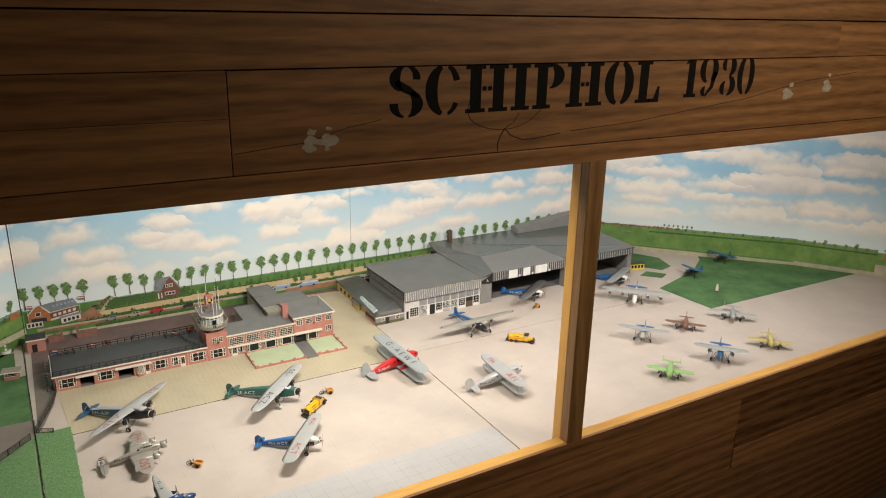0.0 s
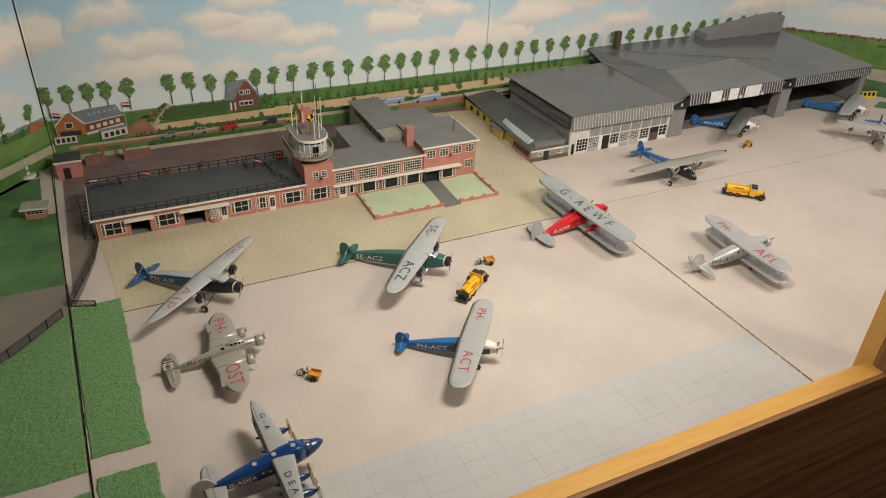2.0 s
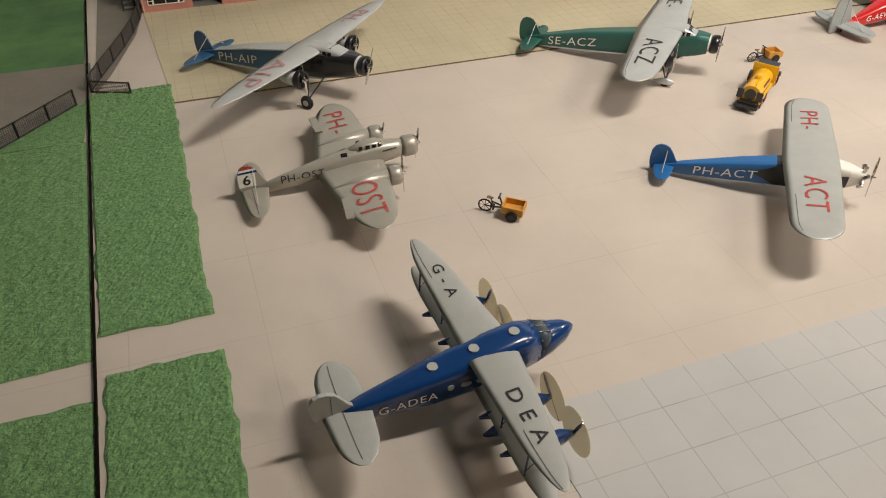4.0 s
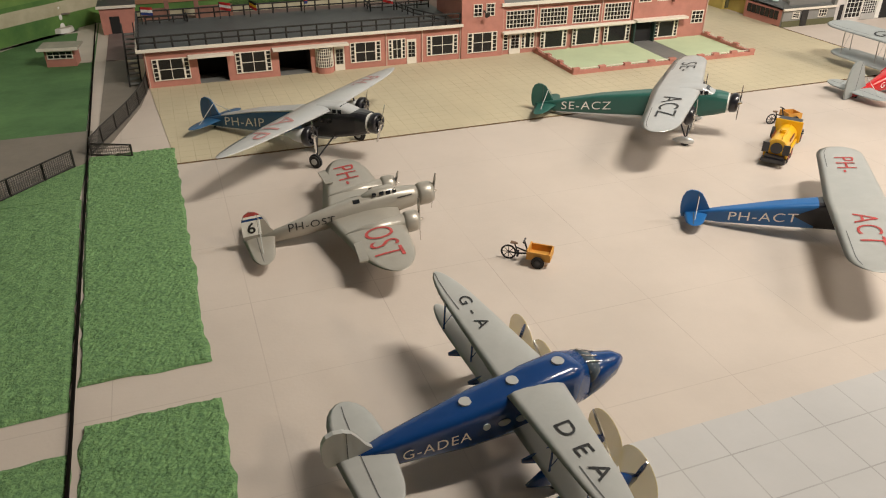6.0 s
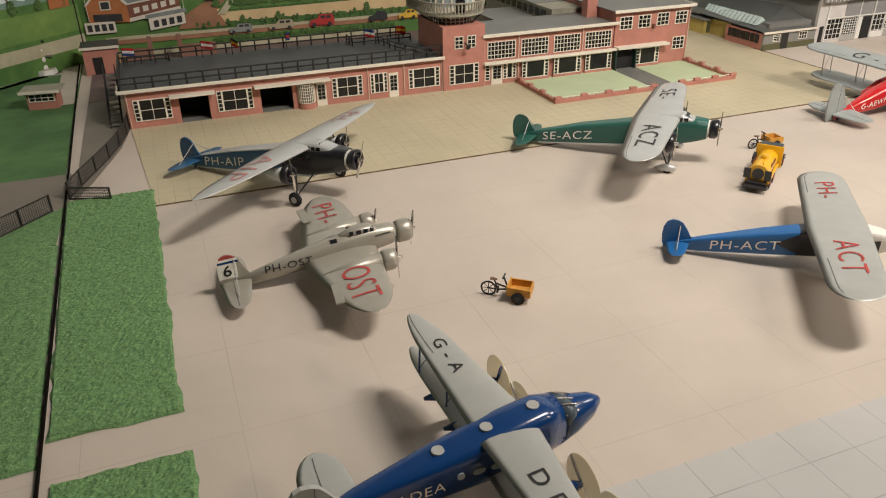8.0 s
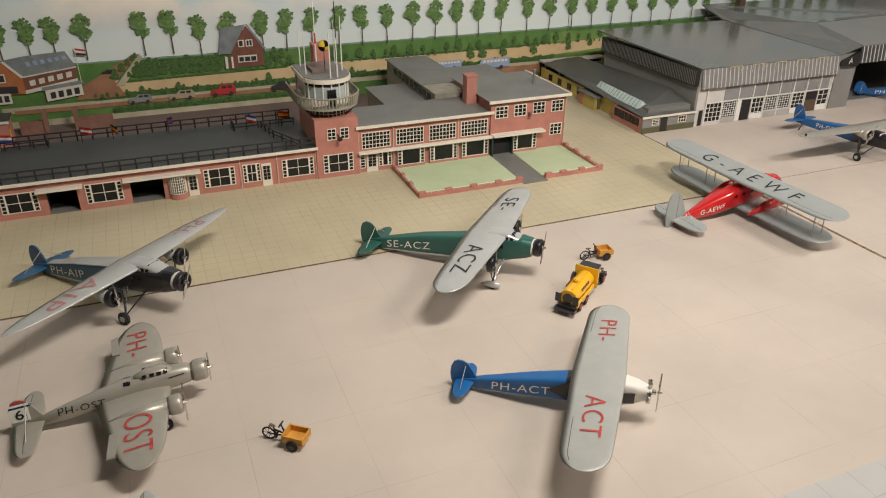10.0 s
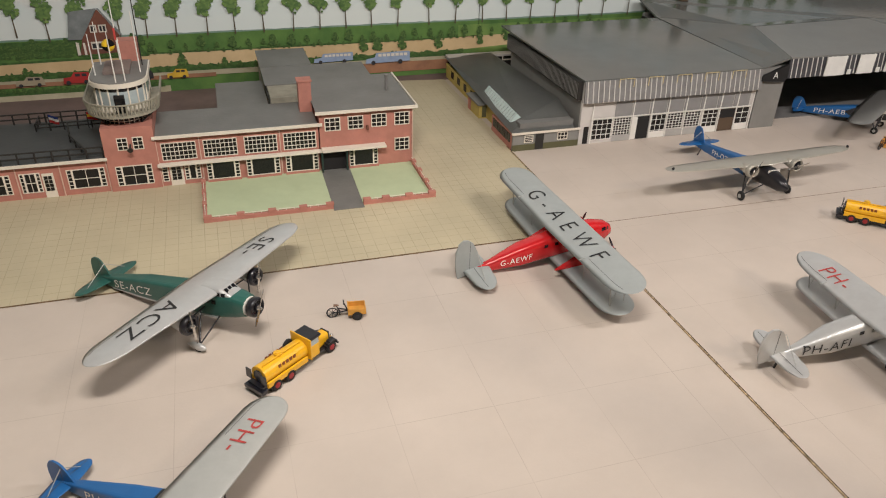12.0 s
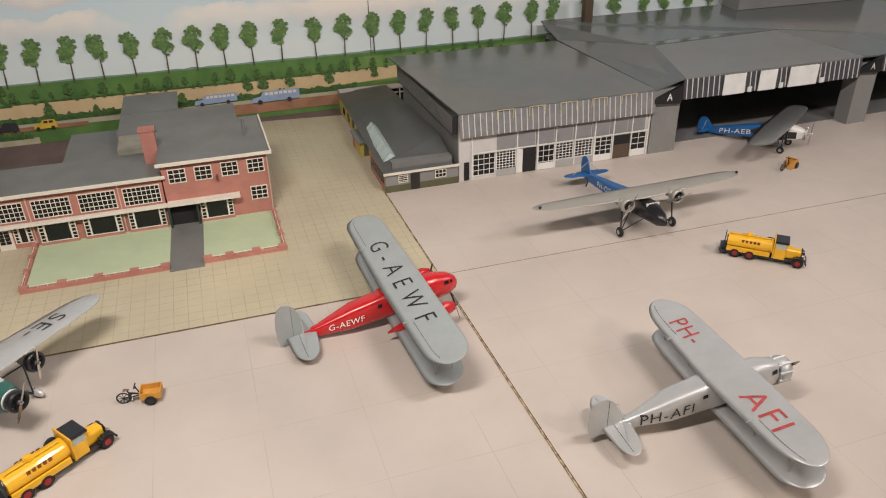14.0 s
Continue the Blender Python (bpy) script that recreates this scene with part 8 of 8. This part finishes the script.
for u, z in ((-0.474, 0.120), (-0.640, 0.112)):
    fl = back.shape("painted_flag", [[(S(u), z + 0.016), (S(u + 0.017), z + 0.013), (S(u + 0.017), z + 0.017), (S(u), z + 0.0205)]], 15, P_CREAM)
    back.shape("red_stripe", [[(S(u), z + 0.0205), (S(u + 0.017), z + 0.017), (S(u + 0.017), z + 0.0205), (S(u), z + 0.024)]], 15, P_REDV, parent=fl)
    back.shape("blue_stripe", [[(S(u), z + 0.012), (S(u + 0.017), z + 0.009), (S(u + 0.017), z + 0.013), (S(u), z + 0.016)]], 15, P_DARK, parent=fl)
    back.shape("flag_pole", [[(S(u - 0.001), z - 0.040), (S(u), z - 0.040), (S(u), z + 0.026), (S(u - 0.001), z + 0.026)]], 15, P_CREAM, parent=fl)
lodge = back.shape("painted_lodge", [[(S(-0.540), 0.048), (S(-0.475), 0.056), (S(-0.475), 0.078), (S(-0.540), 0.070)]], 12, P_CREAM, "painted cream lodge with dark windows")
back.shape("roof", [[(S(-0.546), 0.069), (S(-0.470), 0.077), (S(-0.472), 0.084), (S(-0.544), 0.076)]], 13, P_SLATE, parent=lodge)
back.shape("windows", [[(S(-0.532 + 0.014 * k), 0.053 + 0.0016 * k), (S(-0.523 + 0.014 * k), 0.054 + 0.0016 * k), (S(-0.523 + 0.014 * k), 0.066 + 0.0016 * k), (S(-0.532 + 0.014 * k), 0.065 + 0.0016 * k)] for k in range(4)], 13, P_DARK, parent=lodge)
lodge2 = back.shape("painted_lodge", [[(S(-0.650), 0.050), (S(-0.598), 0.050), (S(-0.598), 0.070), (S(-0.650), 0.070)]], 12, P_CREAM)
back.shape("windows", [[(S(-0.646 + 0.012 * k), 0.054), (S(-0.638 + 0.012 * k), 0.054), (S(-0.638 + 0.012 * k), 0.066), (S(-0.646 + 0.012 * k), 0.066)] for k in range(4)], 13, P_DARK, parent=lodge2)


def disc(s, z, r, n=12):
    return [(s + r * math.cos(6.2832 * k / n), z + r * math.sin(6.2832 * k / n)) for k in range(n)]


def painted_car(x, z, w, h, material, label, bus=False, name="painted_car"):
    s = S(x)
    if bus:
        body = [(s, z), (s + w, z + 0.002), (s + w, z + h * 0.95), (s + w * 0.94, z + h), (s + w * 0.24, z + h * 0.95), (s + w * 0.20, z + h * 0.55), (s + w * 0.02, z + h * 0.42)]
    else:
        body = [(s, z), (s + w, z), (s + w, z + h * 0.55), (s + w * 0.92, z + h * 0.95), (s + w * 0.42, z + h), (s + w * 0.30, z + h * 0.6), (s + w * 0.02, z + h * 0.5)]
    c = back.shape(name, [body], 14, material, label)
    n = 7 if bus else 2
    a, b = (0.27, 0.95) if bus else (0.42, 0.88)
    back.shape("panes", [[(s + w * (a + (b - a) * (k + 0.12) / n), z + h * 0.60), (s + w * (a + (b - a) * (k + 0.88) / n), z + h * 0.60), (s + w * (a + (b - a) * (k + 0.88) / n), z + h * 0.85), (s + w * (a + (b - a) * (k + 0.12) / n), z + h * 0.85)] for k in range(n)], 15, P_CREAM if bus else P_DARK, parent=c)
    back.shape("wheels", [disc(s + w * 0.17, z + h * 0.06, h * 0.20), disc(s + w * (0.78 if bus else 0.80), z + h * 0.06, h * 0.20)], 15, P_DARK, parent=c)
    return c


painted_car(0.345, 0.034, 0.096, 0.023, P_BUS, "painted pale blue bus with cream windows", True, "painted_bus")
painted_car(0.236, 0.042, 0.082, 0.019, P_BUS, "painted pale blue bus half behind the terminal", True, "painted_bus")
painted_car(-0.398, 0.031, 0.044, 0.016, P_GREYV, "painted grey saloon car on the road")
painted_car(-0.322, 0.031, 0.050, 0.017, P_TANV, "painted tan car on the road")
painted_car(-0.240, 0.031, 0.050, 0.021, P_REDV, "painted red delivery van on the road", name="painted_van")
painted_car(-0.118, 0.031, 0.040, 0.017, P_DARK, "painted black car on the road")
painted_car(-0.053, 0.030, 0.040, 0.017, P_YELV, "painted yellow car on the road")
painted_car(-0.435, 0.094, 0.018, 0.006, P_DARK, "tiny painted dark car far down the side road")

# seam between two backdrop sheets and the corner gap
back.shape("sheet_seam", [[(S(0.5955), 0.10), (S(0.5968), 0.10), (S(0.5968), 1.1), (S(0.5955), 1.1)]], 1, P_DARK)
setting(link("corner_gap", boxm(-0.6615, 0.5780, 0.0, -0.6580, 0.5815, 1.1), M_GAP_SHADOW), "dark gap in the corner of the backdrop", "gap")

# boards to the sides carry the meadow on
lw = Paint("backdrop_3", WALLS[2], WALLS[3])
lw.band("painted_far_trees", 0, lw.len, 0.09, lambda s: 0.128, 0, P_HAZE, 0.004, 120)
lw.band("painted_meadow", 0, lw.len, 0.0, lambda s: 0.118, 1, P_FIELD, 0.001, 60)
lw.band("painted_sand", 0, lw.len, 0.030, lambda s: 0.052, 2, P_VERGE, 0.001, 40)
lw.band("painted_meadow", 0, lw.len, 0.060, lambda s: 0.104, 2, P_FIELD2, 0.001, 40)
for k in range(6):
    painted_tree(lw, lw.len - 0.05 - 0.085 * k, 0.108, 0.85 + 0.1 * (k % 3), k + 2, 5)
for k in range(16):
    painted_bush(lw, lw.len - 0.03 - 0.05 * k, 0.104, 0.8 + 0.3 * (k % 3), k, 4)
shed2 = lw.shape("painted_house", [[(lw.len - 0.060, 0.104), (lw.len - 0.018, 0.104), (lw.len - 0.018, 0.125), (lw.len - 0.060, 0.125)]], 6, P_ORANGE, "painted orange-roofed cottage")
for i in (1, 2):
    q = Paint("backdrop_%d" % i, WALLS[i - 1], WALLS[i])
    q.band("painted_meadow", 0, q.len, 0.0, lambda s: 0.118, 1, P_FIELD, 0.001, 30)
rw = Paint("backdrop_5", WALLS[4], WALLS[5])
rw.band("painted_far_trees", 0, rw.len, 0.10, lambda s: 0.134, 0, P_HAZE, 0.003, 140)
rw.band("painted_meadow", 0, rw.len, 0.0, lambda s: 0.128, 1, P_FIELD2, 0.0008, 60, "painted bright meadow")
rw.band("painted_meadow", 0, rw.len, 0.0, lambda s: 0.034 - 0.012 * s, 2, P_FIELD, 0.001, 60)
rw.band("painted_hedge", 0.35, rw.len, 0.104, lambda s: 0.112, 3, P_HEDGE, 0.002, 140)
rw.band("painted_sand", 0, rw.len, 0.0, lambda s: 0.028 - 0.012 * s, 3, P_VERGE, 0.001, 40)
rng = random.Random(5)
polys = []
for k in range(34):
    s, w, h = 0.02 + 0.014 * k + rng.uniform(-0.003, 0.003), rng.uniform(0.010, 0.018), rng.uniform(0.007, 0.012)
    polys.append([(s, 0.128), (s + w, 0.128), (s + w, 0.128 + h * 0.5), (s + w * 0.7, 0.128 + h), (s + w * 0.25, 0.128 + h), (s, 0.128 + h * 0.5)])
rw.shape("painted_village", polys, 4, P_TILE, "painted row of red village roofs")
for k in range(7):
    painted_tree(rw, 0.42 + 0.022 * k, 0.130, 0.30, k, 5)
for k in range(22):
    painted_bush(rw, 0.03 + 0.045 * k, 0.122, 0.45 + 0.2 * (k % 3), k, 5)
for x, z in ((0.10, 0.104), (0.24, 0.098)):
    rw.shape("painted_far_plane", [[(x - 0.02, z), (x + 0.02, z), (x + 0.022, z + 0.004), (x - 0.022, z + 0.004)], disc(x + 0.004, z + 0.003, 0.005)], 6, P_GREYV, "tiny painted plane in the meadow")
rw2 = Paint("backdrop_6", WALLS[5], WALLS[6])
rw2.band("painted_far_trees", 0, rw2.len, 0.10, lambda s: 0.130, 0, P_HAZE, 0.003, 60)
rw2.band("painted_meadow", 0, rw2.len, 0.0, lambda s: 0.124, 1, P_FIELD2, 0.001, 30)
rw2.band("painted_hedge", 0, rw2.len, 0.104, lambda s: 0.111, 2, P_HEDGE, 0.002, 60)
rw2.band("painted_sand", 0, rw2.len, 0.0, lambda s: 0.022, 2, P_VERGE, 0.001, 30)
for k in range(7):
    painted_tree(rw2, 0.03 + 0.045 * k, 0.100, 0.42 + 0.08 * (k % 3), k, 4)
rw3 = Paint("backdrop_7", WALLS[6], WALLS[7])
rw3.band("painted_meadow", 0, rw3.len, 0.0, lambda s: 0.118, 0, P_FIELD2, 0.001, 30)
rw3.band("painted_sand", 0, rw3.len, 0.0, lambda s: 0.060, 1, P_VERGE, 0.001, 30)
bh = rw3.shape("painted_brick_house", [[(0.03, 0.085), (0.22, 0.075), (0.22, 0.135), (0.03, 0.130)]], 3, P_ORANGE, "painted red brick station house")
rw3.shape("windows", [[(0.045 + 0.03 * i, 0.092 + 0.018 * j), (0.062 + 0.03 * i, 0.092 + 0.018 * j), (0.062 + 0.03 * i, 0.104 + 0.018 * j), (0.045 + 0.03 * i, 0.104 + 0.018 * j)] for i in range(5) for j in range(2)], 4, P_CREAM, parent=bh)
rw3.shape("roof", [[(0.02, 0.129), (0.23, 0.134), (0.22, 0.150), (0.04, 0.146)]], 4, P_SLATE, parent=bh)

# ---- stencilled name, filler patches and wood marks on the front ----
class Stencil:
    """Fat-faced stencil capitals: heavy stems, thin slab serifs, bridged bowls."""

    def __init__(self, x, z, height, unit):
        self.x, self.z, self.h, self.u, self.bm = x, z, height, unit, bmesh.new()

    def face(self, pts):
        self.bm.faces.new([self.bm.verts.new((self.x + u * self.u, -0.8708, self.z + v * self.h)) for u, v in pts])

    def stem(self, c, v0=0.0, v1=1.0, w=0.25, serif=0.10, feet=(True, True)):
        self.face([(c - w / 2, v0), (c + w / 2, v0), (c + w / 2, v1), (c - w / 2, v1)])
        for v, on, d in ((v0, feet[0], 1), (v1, feet[1], -1)):
            if on:
                self.face(sorted_quad(c - w / 2 - serif, c - w / 2, v, v + d * 0.085))
                self.face(sorted_quad(c + w / 2, c + w / 2 + serif, v, v + d * 0.085))

    def bowl(self, c, v, ru, rv, side, a0=-80.0, a1=80.0, inner=0.36):
        """Half of a round letter: thick at its flank, thin where it meets the bridge."""
        out = [(c + side * (0.03 + ru * math.cos(math.radians(a))), v + rv * math.sin(math.radians(a))) for a in [a0 + (a1 - a0) * k / 14 for k in range(15)]]
        inn = [(c + side * (0.03 + ru * inner * math.cos(math.radians(a))), v + rv * 0.86 * math.sin(math.radians(a))) for a in [a0 + (a1 - a0) * k / 14 for k in range(15)]]
        for k in range(14):
            self.face([out[k], out[k + 1], inn[k + 1], inn[k]])

    def letter(self, ch):
        if ch == "O":
            self.bowl(0.42, 0.5, 0.39, 0.52, -1)
            self.bowl(0.42, 0.5, 0.39, 0.52, 1)
            w = 0.86
        elif ch == "0":
            self.bowl(0.36, 0.5, 0.32, 0.52, -1)
            self.bowl(0.36, 0.5, 0.32, 0.52, 1)
            w = 0.74
        elif ch == "C":
            self.bowl(0.42, 0.5, 0.40, 0.52, -1)
            self.bowl(0.42, 0.5, 0.32, 0.52, 1, 24, 82, 0.55)
            self.bowl(0.42, 0.5, 0.32, 0.52, 1, -82, -34, 0.62)
            w = 0.82
        elif ch == "S":
            self.bowl(0.37, 0.76, 0.31, 0.26, -1, -70, 84, 0.30)
            self.bowl(0.37, 0.76, 0.27, 0.26, 1, -5, 84, 0.45)
            self.bowl(0.37, 0.25, 0.33, 0.27, 1, -84, 70, 0.30)
            self.bowl(0.37, 0.25, 0.31, 0.27, -1, -84, 5, 0.45)
            self.face([(0.12, 0.66), (0.30, 0.50), (0.62, 0.36), (0.66, 0.42), (0.45, 0.60), (0.20, 0.74)])
            w = 0.76
        elif ch == "H":
            self.stem(0.26)
            self.stem(0.80)
            self.face(sorted_quad(0.42, 0.51, 0.46, 0.55))
            self.face(sorted_quad(0.55, 0.64, 0.46, 0.55))
            w = 1.06
        elif ch == "I":
            self.stem(0.25)
            w = 0.50
        elif ch == "P":
            self.stem(0.26)
            self.bowl(0.42, 0.72, 0.38, 0.28, 1, -88, 88, 0.30)
            w = 0.84
        elif ch == "L":
            self.stem(0.26)
            self.face([(0.43, 0.0), (0.76, 0.0), (0.76, 0.38), (0.70, 0.38), (0.60, 0.09), (0.43, 0.085)])
            w = 0.80
        elif ch == "1":
            self.stem(0.30, feet=(True, False))
            self.face([(0.175, 1.0), (0.06, 0.82), (0.175, 0.86)])
            w = 0.58
        elif ch == "9":
            self.bowl(0.36, 0.68, 0.32, 0.34, -1)
            self.bowl(0.36, 0.68, 0.33, 0.34, 1, -60, 82)
            self.face([(0.53, 0.62), (0.69, 0.62), (0.58, 0.22), (0.30, -0.01), (0.27, 0.04), (0.46, 0.26)])
            self.bowl(0.30, 0.13, 0.17, 0.13, -1, -85, 85, 0.1)
            w = 0.74
        else:
            self.bowl(0.34, 0.75, 0.30, 0.27, 1, -75, 82, 0.34)
            self.bowl(0.34, 0.25, 0.34, 0.27, 1, -82, 75, 0.34)
            self.bowl(0.30, 0.80, 0.17, 0.17, -1, -85, 85, 0.1)
            self.bowl(0.30, 0.19, 0.19, 0.18, -1, -85, 85, 0.1)
            w = 0.72
        self.x += (w + 0.035) * self.u


def sorted_quad(u0, u1, v0, v1):
    lo, hi = min(v0, v1), max(v0, v1)
    return [(u0, lo), (u1, lo), (u1, hi), (u0, hi)]


for text, x0, z0, unit in (("SCHIPHOL", 0.075, 0.951, 0.1085), ("1930", 0.905, 0.958, 0.0945)):
    st = Stencil(x0, z0, 0.100, unit)
    for ch in text:
        st.letter(ch)
    part("stencil_lettering", st.bm, M_BLACKPAINT, front)
rng = random.Random(3)


def smear(x, z, w, h, n=14):
    bm = bmesh.new()
    for k in range(n):
        cx, cz = x + rng.uniform(-w, w) * 0.5, z + rng.uniform(-h, h) * 0.5
        r = rng.uniform(0.1, 0.28) * h
        t0 = rng.uniform(0, 6)
        bm.faces.new([bm.verts.new((cx + 1.6 * r * rng.uniform(0.6, 1.2) * math.cos(t0 + 6.283 * i / 9), -0.8704 - 0.00002 * k, cz + r * rng.uniform(0.6, 1.2) * math.sin(t0 + 6.283 * i / 9))) for i in range(9)])
    part("filler_patch", bm, M_FILLER, front, "pale smear of old filler")


smear(-0.075, 0.917, 0.060, 0.040)
smear(1.330, 0.965, 0.040, 0.045, 9)
smear(1.510, 0.985, 0.022, 0.060, 8)
M_CRACK = mat("dark_wood_crack", (0.030, 0.012, 0.006), 0.8)


def crack(pts, w=0.0016):
    bm = bmesh.new()
    for a, b in zip(pts, pts[1:]):
        d = (Vector(b) - Vector(a)).normalized()
        n = Vector((-d.y, d.x)) * w / 2
        bm.faces.new([bm.verts.new((q[0] + s * n.x, -0.87035, q[1] + s * n.y)) for q, s in ((a, -1), (b, -1), (b, 1), (a, 1))])
    part("wood_crack", bm, M_CRACK, front)


crack([(0.36 + 0.10 * math.cos(math.radians(a)) * (1 + 0.06 * math.sin(a)), 0.965 + 0.055 * math.sin(math.radians(a))) for a in range(150, 395, 12)])
crack([(0.362, 0.912), (0.350, 0.895), (0.344, 0.878), (0.345, 0.862)], 0.003)
crack([(0.362, 0.912), (0.378, 0.896), (0.41, 0.884), (0.45, 0.884), (0.52, 0.892)], 0.0022)
crack([(0.40, 0.945), (0.385, 0.925), (0.362, 0.912)], 0.0018)
crack([(-0.24, 0.900), (-0.16, 0.908), (-0.10, 0.912), (-0.02, 0.935), (0.06, 0.948)], 0.0014)
crack([(0.55, 0.895), (0.75, 0.905), (0.95, 0.925), (1.15, 0.945), (1.40, 0.985), (1.65, 1.005)], 0.0016)
crack([(-1.5, 0.966), (-1.0, 0.964), (-0.6, 0.966), (-0.246, 0.966)], 0.003)
